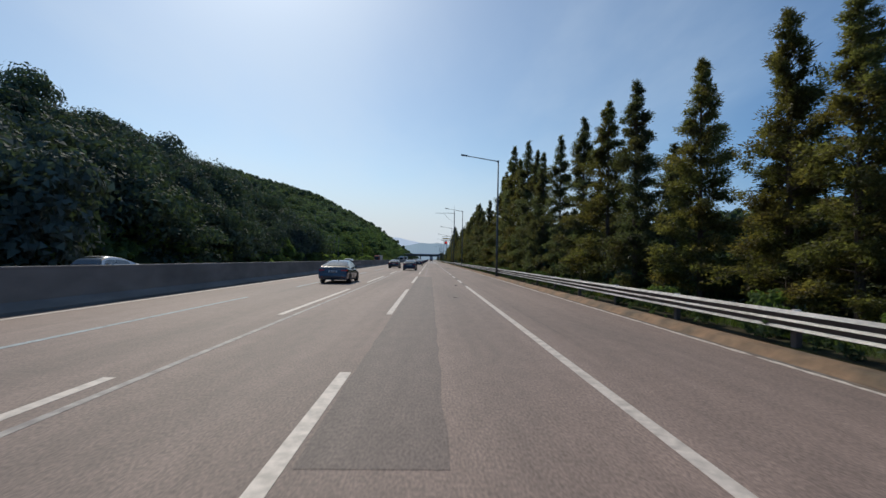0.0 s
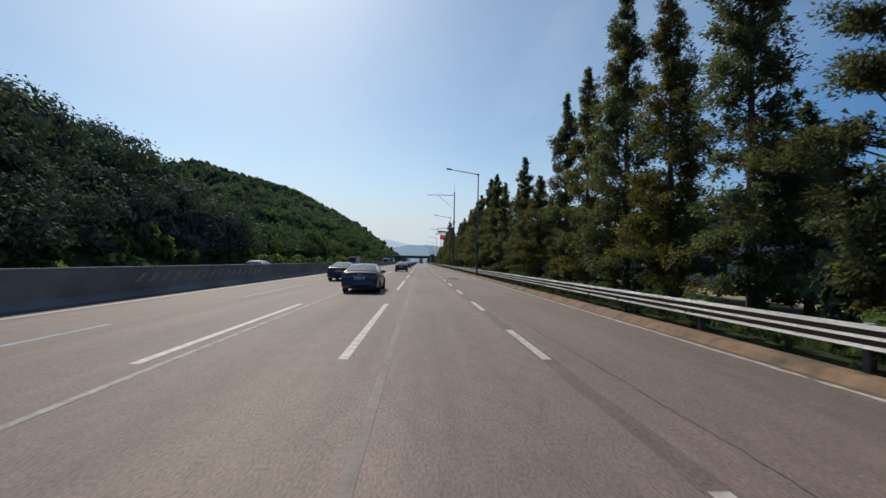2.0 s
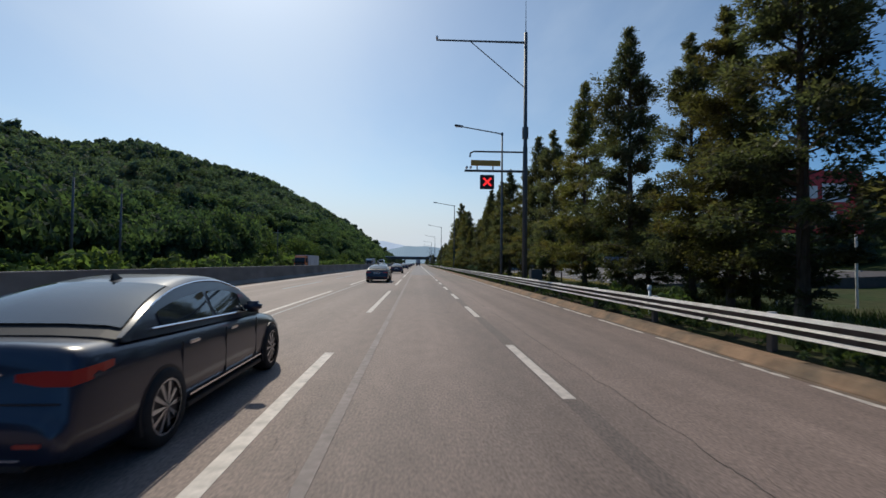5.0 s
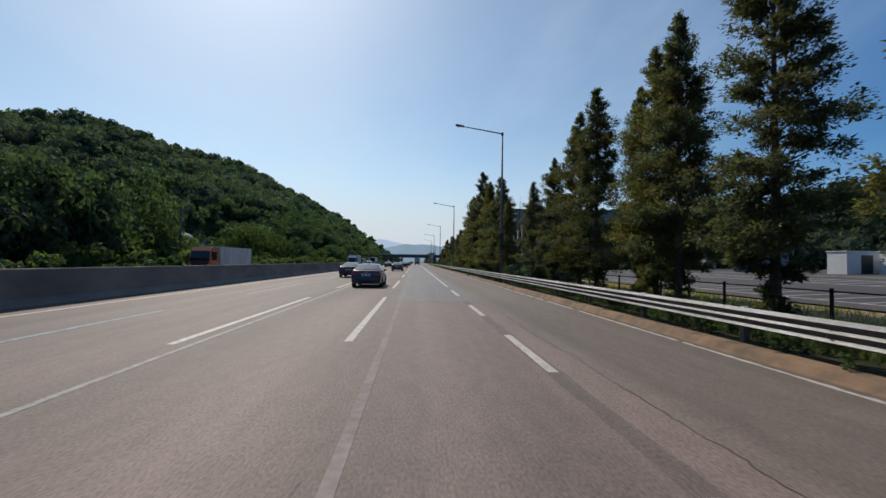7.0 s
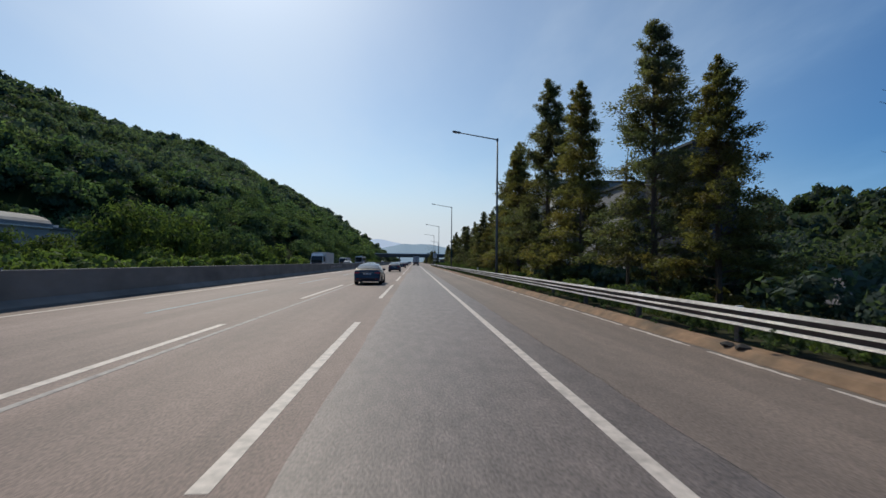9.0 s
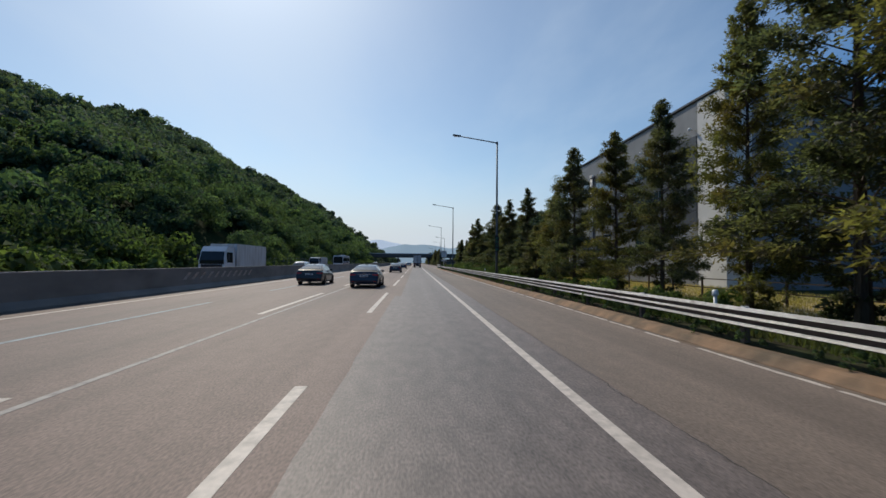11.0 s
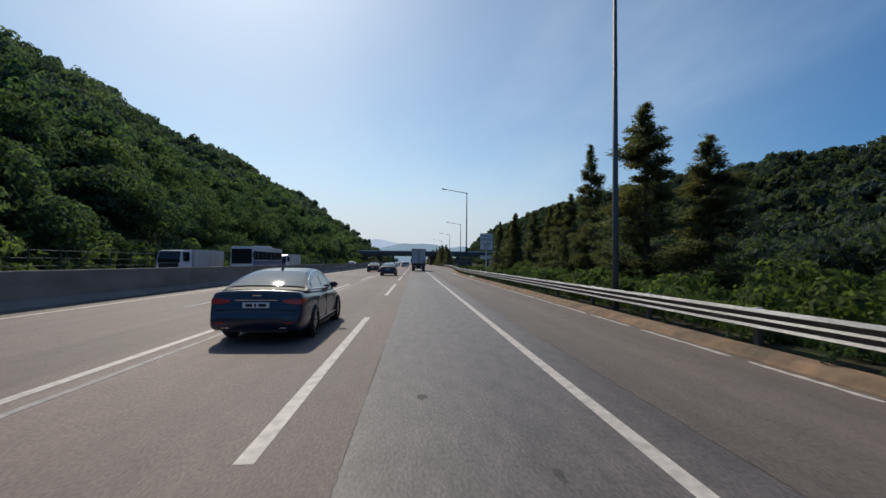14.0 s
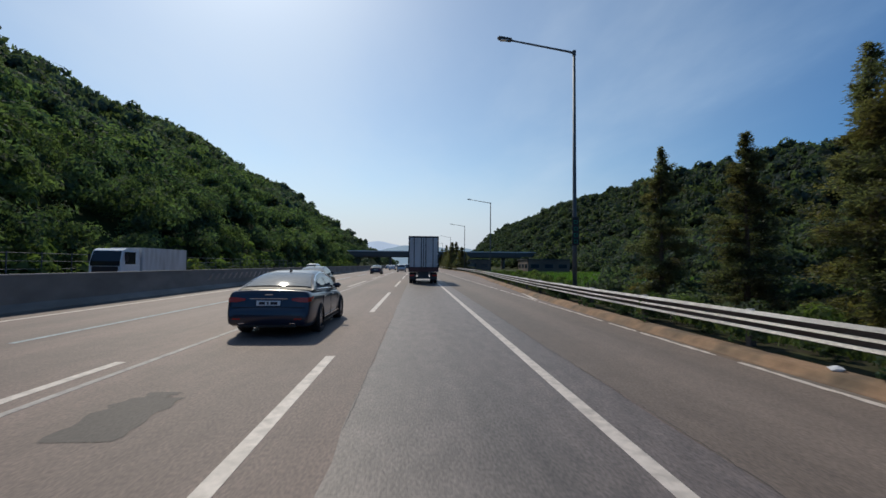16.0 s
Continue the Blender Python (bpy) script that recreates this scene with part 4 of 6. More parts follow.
pts = hill_points(34, 12.0, 17.5, 392, 440, 33, 0.8, 1.7, 0.15)
scatter(HERB, pts, "field_hedge", VERGE_SUNLIT, "rounded green bushes between the motorway and the field", "shrub")
pts = hill_points(76, 12.6, 17.5, -6, 118, 34, 2.2, 4.2, 0.2) + hill_points(45, 12.5, 19, 214, 246, 36, 1.8, 3.8, 0.2) + hill_points(26, 12.8, 17.5, 197, 216, 37, 1.8, 3.6, 0.2)
pts = [p for p in pts if not 56 < p[1] < 82 or p[3] < 3.0]
scatter(MID, pts, "understory", LEAF, "dark shrubs growing under the row of conifers", "shrub")
pts = hill_points(58, 10.5, 19, 330, 378, 35, 1.6, 3.4, 0.2)
scatter(MID, pts, "understory", LEAF, "dark shrubs growing under the row of conifers", "shrub")


def grass(name, label, material, n, xa, xb, ya, yb, z_of, tall, seed):
    """Blades of long grass, each one sliver."""
    rnd = np.random.default_rng(seed)
    y = rnd.uniform(ya, yb, n)
    x = rnd.uniform(xa, xb, n) + np.interp(y, *zip(*RAIL_BEND))
    patchy = np.array([noise.noise((a * 0.3, b * 0.12, seed)) for a, b in zip(x, y)])
    hgt = tall * rnd.uniform(0.5, 1.2, n) * (1 + 0.8 * patchy)
    z = np.array([z_of(a, b) for a, b in zip(x, y)]) + hgt * 0.42
    D = np.stack([rnd.normal(0, 0.35, n), rnd.normal(0, 0.35, n), np.ones(n)], 1)
    V, F = kites(np.stack([x, y, z], 1), D, np.maximum(hgt, 0.1)[:, None], 0.038, rnd)
    return tagged(part_mesh(name, mesh_np(name, V, F), material), label, "grass", kind="stuff")


grass("long_grass", "long green grass and weeds behind the guard rail", GRASS, 90000, 6.6, 11.0, 0, 420, lambda a, b: 0.12 if a < 7.5 + interp(b, RAIL_BEND) else -0.3, 0.55, 3)
grass("dry_grass", "dry straw coloured grass between the trees and the building", STRAW, 24000, 12.5, 24.5, 250, 300, lambda a, b: -0.26, 0.32, 4)
grass("dry_grass", "dry straw coloured grass along the yard fence", STRAW, 18000, 12.0, 18.5, 150, 222, lambda a, b: -0.26, 0.34, 5)
grass("long_grass", "long green grass on the open ground behind the verge shrubs", GRASS, 22000, 11.0, 24.0, 284, 348, lambda a, b: -0.38, 0.6, 6)
grass("long_grass", "long green grass on the open ground by the works yard", GRASS, 14000, 11.0, 19.0, 84, 150, lambda a, b: -0.38, 0.6, 7)


# ---- vehicles ----


def paint(name, color, metal=0.5, rough=0.25):
    m = mat(name, color, rough, metal, var=0.04, scale=1.5)
    b = m.node_tree.nodes["Principled BSDF"]
    b.inputs["Coat Weight"].default_value = 0.5
    b.inputs["Coat Roughness"].default_value = 0.05
    return m


NAVY = paint("navy_car_paint", (0.010, 0.015, 0.036), 0.0, 0.3)
BLACKP = paint("black_car_paint", (0.010, 0.011, 0.014), 0.0, 0.3)
GREYP = paint("grey_car_paint", (0.09, 0.10, 0.12))
SILVER = paint("silver_car_paint", (0.45, 0.46, 0.48), 0.6)
PEARL = paint("white_car_paint", (0.72, 0.73, 0.74), 0.0)
BLUEP = paint("blue_coach_paint", (0.03, 0.09, 0.30), 0.1)
ORANGEP = paint("orange_truck_paint", (0.55, 0.14, 0.04), 0.0)
CHROME = mat("chrome", (0.8, 0.8, 0.82), 0.08, 1.0, var=0.02)
RUBBER = mat("tyre_rubber", (0.018, 0.018, 0.018), 0.85, var=0.2, scale=12, bump=0.2)
TRIM = mat("black_plastic_trim", (0.02, 0.02, 0.022), 0.55, var=0.1, scale=8)
ALLOY = mat("alloy_wheel", (0.55, 0.56, 0.58), 0.25, 0.9, var=0.05)
TAIL = mat("red_tail_lens", (0.42, 0.03, 0.022), 0.15, var=0.05)
CLEAR = mat("clear_lens", (0.75, 0.76, 0.78), 0.1, var=0.03)
CABIN = mat("dark_cabin", (0.02, 0.02, 0.022), 0.6, var=0.1)
PLATE = mat("number_plate", (0.75, 0.76, 0.76), 0.4, var=0.03)
INK = mat("plate_ink", (0.02, 0.02, 0.03), 0.5)
TRUCKBOX = mat("weathered_white_truck_panel", (0.56, 0.57, 0.58), 0.5, 0.1, var=0.08, scale=1.5, second=(0.34, 0.33, 0.32), sscale=0.8, smix=0.4, stretch=(2, 2, 0.4))
REDPANEL = mat("dusty_red_panel", (0.085, 0.035, 0.033), 0.6, var=0.2, scale=3)

GLASS = bpy.data.materials.new("tinted_glass")
GLASS.use_nodes = True
_g = GLASS.node_tree.nodes["Principled BSDF"]
_g.inputs["Base Color"].default_value = (0.05, 0.065, 0.075, 1)
_g.inputs["Roughness"].default_value = 0.03
_g.inputs["Transmission Weight"].default_value = 0.35
_g.inputs["IOR"].default_value = 2.1
DARKGLASS = mat("dark_screen_glass", (0.018, 0.022, 0.028), 0.06, var=0.05)


def loft(sections, close=True, caps=True):
    """Skin through rings of points with as many points each."""
    bm = bmesh.new()
    rings = [[bm.verts.new(p) for p in s] for s in sections]
    n = len(rings[0])
    for A, B in zip(rings, rings[1:]):
        for k in range(n if close else n - 1):
            bm.faces.new((A[k], A[(k + 1) % n], B[(k + 1) % n], B[k]))
    if caps and close:
        bm.faces.new(rings[0])
        bm.faces.new(rings[-1])
    bmesh.ops.recalc_face_normals(bm, faces=bm.faces)
    return bm


def body_section(y, w, z0, zs, zt, crown):
    """Ring round the lower body: half width w, sill z0, shoulder zs, deck zt at the middle."""
    t = zt - z0
    half = [(0.0, z0), (w * 0.90, z0), (w * 0.975, z0 + 0.10 * t), (w * 0.995, z0 + 0.28 * t), (w, z0 + 0.52 * t), (w * 0.985, z0 + 0.72 * t), (w * 0.955, zs - 0.045), (w * 0.90, zs + crown * 0.15), (w * 0.78, zs + crown * 0.6), (w * 0.45, zt - crown * 0.08), (0.0, zt)]
    return [(x, y, z) for x, z in half] + [(-x, y, z) for x, z in half[-2:0:-1]]


def wheel(parent, x, y, r, side, width=0.22, spokes=10):
    t = bmesh.new()
    prof = [(-width / 2, r * 0.73), (-width / 2, r * 0.93), (-width * 0.38, r), (width * 0.38, r), (width / 2, r * 0.93), (width / 2, r * 0.73)]
    seg = 28
    rings = []
    for k in range(seg):
        a = 2 * math.pi * k / seg
        rings.append([t.verts.new((x + px, y + pr * math.cos(a), r + pr * math.sin(a))) for px, pr in prof])
    for k in range(seg):
        A, B = rings[k], rings[(k + 1) % seg]
        for j in range(len(prof) - 1):
            t.faces.new((A[j], A[j + 1], B[j + 1], B[j]))
    w = part("wheel", t, RUBBER, parent, "black tyre", smooth=True)
    rim = bmesh.new()
    xo = x + side * width * 0.47
    c = rim.verts.new((xo + side * 0.015, y, r))
    for k in range(spokes):
        a0, a1 = 2 * math.pi * (k - 0.17) / spokes, 2 * math.pi * (k + 0.17) / spokes
        i0, i1 = 2 * math.pi * (k - 0.3) / spokes, 2 * math.pi * (k + 0.3) / spokes
        rr, ri = r * 0.73, r * 0.16
        q = [rim.verts.new((xo, y + ri * math.cos(i0), r + ri * math.sin(i0))), rim.verts.new((xo - side * 0.02, y + rr * math.cos(a0), r + rr * math.sin(a0))),
             rim.verts.new((xo - side * 0.02, y + rr * math.cos(a1), r + rr * math.sin(a1))), rim.verts.new((xo, y + ri * math.cos(i1), r + ri * math.sin(i1)))]
        rim.faces.new(q)
        rim.faces.new((c, q[3], q[0]))
    for k in range(seg):
        a, b = 2 * math.pi * k / seg, 2 * math.pi * (k + 1) / seg
        rim.faces.new([rim.verts.new((xo, y + r * f * math.cos(t_), r + r * f * math.sin(t_))) for f, t_ in ((0.67, a), (0.745, a), (0.745, b), (0.67, b))])
    part("rim", rim, ALLOY, w, "bright multi-spoke alloy rim")
    back = bmesh.new()
    bmesh.ops.create_circle(back, cap_ends=True, segments=20, radius=r * 0.73, matrix=Matrix.Translation((xo - side * 0.06, y, r)) @ Matrix.Rotation(radians(90), 4, "Y"))
    part("brake_disc", back, TRIM, w)
    return w


def panel_grid(P, nu=6):
    """A patch across rows of points (rows of two or more), as faces."""
    bm = bmesh.new()
    rows_ = [[bm.verts.new(p) for p in r] for r in P]
    for A, B in zip(rows_, rows_[1:]):
        for k in range(len(A) - 1):
            bm.faces.new((A[k], A[k + 1], B[k + 1], B[k]))
    bmesh.ops.recalc_face_normals(bm, faces=bm.faces)
    return bm


def car(label, colour, L=4.95, W=1.88, H=1.47, style="sedan", bar=False, wb=2.95, chrome=True):
    """A car with its rear at y = 0, nose towards +y."""
    h = thing("car", label, "car", "cars on the motorway")
    w = W / 2
    rear_over = 1.12
    y_r, y_f = rear_over, rear_over + wb
    if style == "sedan":
        deck = [(0.0, 0.60), (0.035, 0.66), (0.075, 0.70), (0.10, 0.93), (0.15, 1.05), (0.19, 1.075), (0.5, 1.06), (1.05, 1.04), (2.6, 0.99), (L - 1.55, 0.97), (L - 1.0, 0.92), (L - 0.45, 0.82), (L - 0.12, 0.68), (L, 0.55)]
        roof = [(0.60, 1.05), (1.15, 1.27), (1.70, 1.41), (2.30, H), (2.85, H - 0.015), (3.32, 1.31), (L - 1.25, 0.99)]
    else:
        H = max(H, 1.66)
        deck = [(0.0, 0.85), (0.03, 1.0), (0.10, 1.06), (0.5, 1.07), (1.05, 1.06), (2.6, 1.04), (L - 1.45, 1.03), (L - 1.0, 1.0), (L - 0.45, 0.93), (L - 0.12, 0.78), (L, 0.6)]
        roof = [(0.06, 1.06), (0.25, 1.45), (0.5, H - 0.06), (1.3, H), (2.5, H - 0.02), (3.1, H - 0.2), (L - 1.2, 1.05)]

    def deck_z(y):
        return interp(y, deck)

    def half(y):
        return w * interp(y, [(0, 0.87), (0.04, 0.925), (0.12, 0.955), (0.28, 0.985), (0.8, 1.0), (L - 0.9, 1.0), (L - 0.35, 0.95), (L - 0.08, 0.84), (L, 0.74)])

    ys = [0.0, 0.018, 0.035, 0.075, 0.10, 0.125, 0.15, 0.19, 0.3, 0.55, 0.8, 1.1, 1.6, 2.2, 2.8, 3.3, L - 1.4, L - 1.1, L - 0.8, L - 0.5, L - 0.3, L - 0.15, L - 0.05, L]
    part("body", loft([body_section(y, half(y), interp(y, [(0, 0.31), (0.2, 0.25), (0.6, 0.22), (L - 0.5, 0.22), (L, 0.3)]), deck_z(y) - 0.06, deck_z(y), 0.06) for y in ys]), colour, h, smooth=True)

    def cab_half(y, z):
        zb = deck_z(y)
        u = min(max((z - zb + 0.03) / max(H - zb, 0.1), 0), 1)
        return half(y) * (0.93 - 0.27 * u ** 1.25)

    # cabin shell, then roof skin, pillars and panes on it
    def cab_ring(y, z, off=0.0):
        zb = deck_z(y) - 0.05
        pts = []
        for f in (0.0, 0.35, 0.7, 0.93):
            zz = zb + (z - zb) * f
            pts.append((cab_half(y, zz) + off, y, zz))
        pts.append((cab_half(y, z) * 0.955, y, z - 0.004 + off))
        pts.append((cab_half(y, z) * 0.80, y, z + 0.016 + off))
        pts.append((cab_half(y, z) * 0.4, y, z + 0.03 + off))
        return pts + [(-a, b, c) for a, b, c in pts[::-1]]

    fine = []
    for (ya, za), (yb, zb) in zip(roof, roof[1:]):
        for k in range(4):
            f = k / 4
            fine.append((ya + (yb - ya) * f, za + (zb - za) * f))
    fine.append(roof[-1])
    # ease the corners of the roof line
    for _ in range(3):
        fine = [fine[0]] + [(b[0], 0.25 * a[1] + 0.5 * b[1] + 0.25 * c[1]) for a, b, c in zip(fine, fine[1:], fine[2:])] + [fine[-1]]
    part("cabin", loft([cab_ring(y, z, -0.012) for y, z in fine]), CABIN, h)
    i0, i1 = (8, 17) if style == "sedan" else (6, 18)
    skin = [[p for p in cab_ring(y, z, 0.004)[3:11]] for y, z in fine[i0:i1 + 1]]
    part("roof", panel_grid(skin), colour, h, smooth=True)
    for e0, e1 in ((3, 5), (9, 11)):
        part("rear_pillar", panel_grid([[(q[0], q[1], q[2]) for q in cab_ring(y, z, 0.003)[e0:e1]] for y, z in fine[0:i0 + 1]]), colour, h, smooth=True)
    part("rear_window", panel_grid([[(q[0] * 0.97, q[1], q[2] + 0.004) for q in cab_ring(y, z, 0.004)[4:10]] for y, z in fine[1:i0 + 1]]), GLASS, h, "tinted rear window reflecting the sky", smooth=True)
    part("windscreen", panel_grid([[(q[0] * 0.985, q[1], q[2]) for q in cab_ring(y, z, 0.003)[4:10]] for y, z in fine[i1:]]), GLASS, h, "tinted windscreen", smooth=True)
    for s in (0, 1):
        def side(y, z, f0, f1, off):
            r = cab_ring(y, z, off)
            r = r if s else r[::-1]
            a, b, c = Vector(r[0]), Vector(r[2]), Vector(r[3])
            return [tuple(a.lerp(b, f0)), tuple(a.lerp(b, 0.6)), tuple(b if f1 >= 1 else a.lerp(b, f1)), tuple(c)] if f1 >= 1 else [tuple(a.lerp(b, f0)), tuple(a.lerp(b, f1))]
        part("pillar_frame", panel_grid([side(y, z, 0.0, 1.0, 0.001) for y, z in fine[0:]]), colour, h, smooth=True)
        cuts = [(4, 12), (12, 19)] if style == "sedan" else [(5, 10), (10, 15), (15, 20)]
        for a, b in cuts:
            seg_ = fine[a:b + 1]
            seg_ = [(seg_[0][0] + 0.04, seg_[0][1])] + seg_[1:-1] + [(seg_[-1][0] - 0.04, seg_[-1][1])]
            if len(seg_) > 1:
                part("side_window", panel_grid([[side(y, z, 0.25, 1.0, 0.008)[0], side(y, z, 0.25, 1.0, 0.008)[1], side(y, z, 0.25, 1.0, 0.008)[2]] for y, z in seg_]), GLASS, h, "dark tinted side window", smooth=True)
        if chrome:
            sg = 1 if s else -1
            line = [(sg * (cab_half(y, deck_z(y) + 0.02) + 0.012), y, deck_z(y) + 0.02) for y, z in fine[3:-2]]
            part("chrome_strip", tube(bmesh.new(), line, 0.011, 4), CHROME, h)
            arc = [(sg * (cab_ring(y, z, 0.0)[3][0] + 0.006), y, cab_ring(y, z)[3][2]) for y, z in fine[4:21]]
            part("chrome_strip", tube(bmesh.new(), arc, 0.010, 4), CHROME, h)
    for sgn in (-1, 1):
        for yy in (y_r, y_f):
            # body is uncut: a dark disc stands in for the shaded wheel well
            arch = bmesh.new()
            bmesh.ops.create_cone(arch, cap_ends=True, segments=28, radius1=0.375, radius2=0.375, depth=0.05, matrix=Matrix.Translation((sgn * (half(yy) - 0.024), yy, 0.345)) @ Matrix.Rotation(radians(90), 4, "Y"))
            for v in arch.verts:
                v.co.z = max(v.co.z, 0.19)
            part("wheel_arch", arch, TRIM, h)
            wheel(h, sgn * (half(yy) - 0.088), yy, 0.345, sgn, 0.24)
        mir = bmesh.new()
        ym = L - 1.75
        box(mir, sgn * (w + 0.02) - 0.11, sgn * (w + 0.02) + 0.11, ym - 0.07, ym + 0.09, 0.98, 1.12, bevel=0.04)
        part("door_mirror", mir, colour, h, smooth=True)
        for yd in (1.55, 2.55):
            part("door_handle", boxed(sgn * (w - 0.01) - 0.02, sgn * (w - 0.01) + 0.02, yd, yd + 0.2, 0.83, 0.865, bevel=0.01), CHROME, h)
        for yd in (1.42, 2.42, 3.42):
            part("door_seam", boxed(sgn * (w - 0.005) - 0.006, sgn * (w - 0.005) + 0.006, yd, yd + 0.012, 0.3, 0.88), TRIM, h)
        run = [(sgn * w * 0.55, 0.094), (sgn * w * 0.74, 0.098), (sgn * half(0.10) * 0.985, 0.104), (sgn * half(0.2) * 0.995, 0.21), (sgn * half(0.33) * 0.99, 0.36), (sgn * half(0.45) * 0.985, 0.48)]
        tl = bmesh.new()
        low = [tl.verts.new((x - 0.004 * sgn, y - 0.02, 0.80 + 0.09 * max(0, y - 0.1) + 0.035 * (k == 0))) for k, (x, y) in enumerate(run)]
        top = [tl.verts.new((x - 0.012 * sgn, y - 0.008, 0.905 + 0.03 * max(0, y - 0.1) - 0.02 * (k == 0))) for k, (x, y) in enumerate(run)]
        for k in range(len(run) - 1):
            tl.faces.new((low[k], low[k + 1], top[k + 1], top[k]))
        bmesh.ops.recalc_face_normals(tl, faces=tl.faces)
        bmesh.ops.solidify(tl, geom=tl.faces[:], thickness=0.03)
        part("tail_light", tl, TAIL, h, "red tail light")
        part("reflector", boxed(min(sgn * w * 0.62, sgn * w * 0.8), max(sgn * w * 0.62, sgn * w * 0.8), -0.008, 0.05, 0.42, 0.45), TAIL, h)
        part("exhaust_tip", boxed(min(sgn * w * 0.5, sgn * w * 0.68), max(sgn * w * 0.5, sgn * w * 0.68), -0.004, 0.15, 0.315, 0.365, bevel=0.02), CHROME, h)
        part("headlight", boxed(min(sgn * w * 0.5, sgn * w * 0.82), max(sgn * w * 0.5, sgn * w * 0.82), L - 0.32, L - 0.1, 0.60, 0.72, bevel=0.04), CLEAR, h)
        part("sill", boxed(min(sgn * w * 0.9, sgn * (w + 0.004)), max(sgn * w * 0.9, sgn * (w + 0.004)), y_r + 0.42, y_f - 0.42, 0.20, 0.25, bevel=0.01), TRIM, h)
        if chrome:
            part("sill_strip", boxed(sgn * (w + 0.002) - 0.006, sgn * (w + 0.002) + 0.006, y_r + 0.45, y_f - 0.45, 0.315, 0.335), CHROME, h)
    if bar:
        part("light_bar", boxed(-w * 0.80, w * 0.80, 0.065, 0.12, 0.82, 0.88, bevel=0.015), TAIL, h, "full-width red light bar")
    part("bumper_valance", boxed(-w * 0.70, w * 0.70, 0.012, 0.25, 0.25, 0.335, bevel=0.03), TRIM, h)
    part("bumper_seam", boxed(-w * 0.86, w * 0.86, 0.058, 0.075, 0.682, 0.692), TRIM, h)
    part("boot_strip", boxed(-w * 0.44, w * 0.44, 0.085, 0.115, 0.87, 0.885, bevel=0.005), CHROME, h)
    part("badge", boxed(-0.09, 0.09, 0.092, 0.13, 0.955, 0.98, bevel=0.008), CHROME, h)
    pl = part("number_plate", boxed(-0.26, 0.26, 0.055, 0.085, 0.725, 0.835, bevel=0.004), PLATE, h, "white number plate with dark bars")
    for x0, x1 in ((-0.2, -0.07), (-0.03, 0.01), (0.05, 0.2)):
        part("bar", boxed(x0, x1, 0.051, 0.056, 0.75, 0.81), INK, pl)
    fin = bmesh.new()
    fy = roof[2][0] + 0.1
    fz = roof[2][1] + 0.06
    f = [fin.verts.new(p) for p in ((-0.03, fy, fz - 0.03), (0.03, fy, fz - 0.03), (0.03, fy + 0.16, fz - 0.02), (-0.03, fy + 0.16, fz - 0.02), (0, fy, fz + 0.06), (0, fy + 0.05, fz + 0.06))]
    for q in ((0, 1, 2, 3), (0, 1, 4), (1, 2, 5, 4), (2, 3, 5), (3, 0, 4, 5)):
        fin.faces.new([f[i] for i in q])
    part("aerial_fin", fin, TRIM, h)
    return h


def place_car(c, x, y, turn=0.0):
    c.matrix_basis = Matrix.Translation((x, y, 0)) @ Matrix.Rotation(radians(turn), 4, "Z")


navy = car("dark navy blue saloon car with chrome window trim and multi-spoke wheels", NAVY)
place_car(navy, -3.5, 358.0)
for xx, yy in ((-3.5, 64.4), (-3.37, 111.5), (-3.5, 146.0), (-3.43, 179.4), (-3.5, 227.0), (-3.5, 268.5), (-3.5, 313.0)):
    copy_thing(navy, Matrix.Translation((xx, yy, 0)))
place_car(car("black saloon car with a full-width red light bar", BLACKP, L=4.9, bar=True, chrome=False), -6.8, 77.2)
place_car(car("glossy black saloon car in the middle lane", BLACKP, L=4.95), -7.75, 272.0)
place_car(car("dark grey saloon car in the middle lane", GREYP, L=4.85, chrome=False), -6.7, 28.6)
place_car(car("black saloon car travelling in the inner lane", BLACKP, L=4.8, bar=True, chrome=False), -7.0, 376.5)
place_car(car("silver sport utility car far down the lane", SILVER, L=4.6, style="suv", chrome=False), -3.4, 446)
place_car(car("dark blue saloon car far down the lane", NAVY, L=4.8, chrome=False), -7.0, 424)
place_car(car("white saloon car far down the lane", PEARL, L=4.8, chrome=False), -6.9, 475)
place_car(car("grey sport utility car far down the lane", GREYP, L=4.6, style="suv", chrome=False), -3.5, 505)
place_car(car("silver saloon car far down the lane", SILVER, L=4.8, chrome=False), -10.2, 510)
place_car(car("white sport utility car far down the lane", PEARL, L=4.7, style="suv", chrome=False), 0.0, 520)
place_car(car("black saloon car with glowing red tail lights", BLACKP, L=4.85, bar=True, chrome=False), -6.9, 195.5)
# oncoming, behind the median barrier
place_car(car("white saloon car on the opposite carriageway", PEARL, L=4.8, chrome=False), -16.0, 88, 180)
place_car(car("silver saloon car on the opposite carriageway", SILVER, L=4.8, chrome=False), -19.6, 29, 180)
place_car(car("white van-like car on the opposite carriageway", PEARL, L=4.8, style="suv", chrome=False), -16.0, 305, 180)
place_car(car("silver sport utility car on the opposite carriageway", SILVER, L=4.6, style="suv", chrome=False), -16.0, 420, 180)


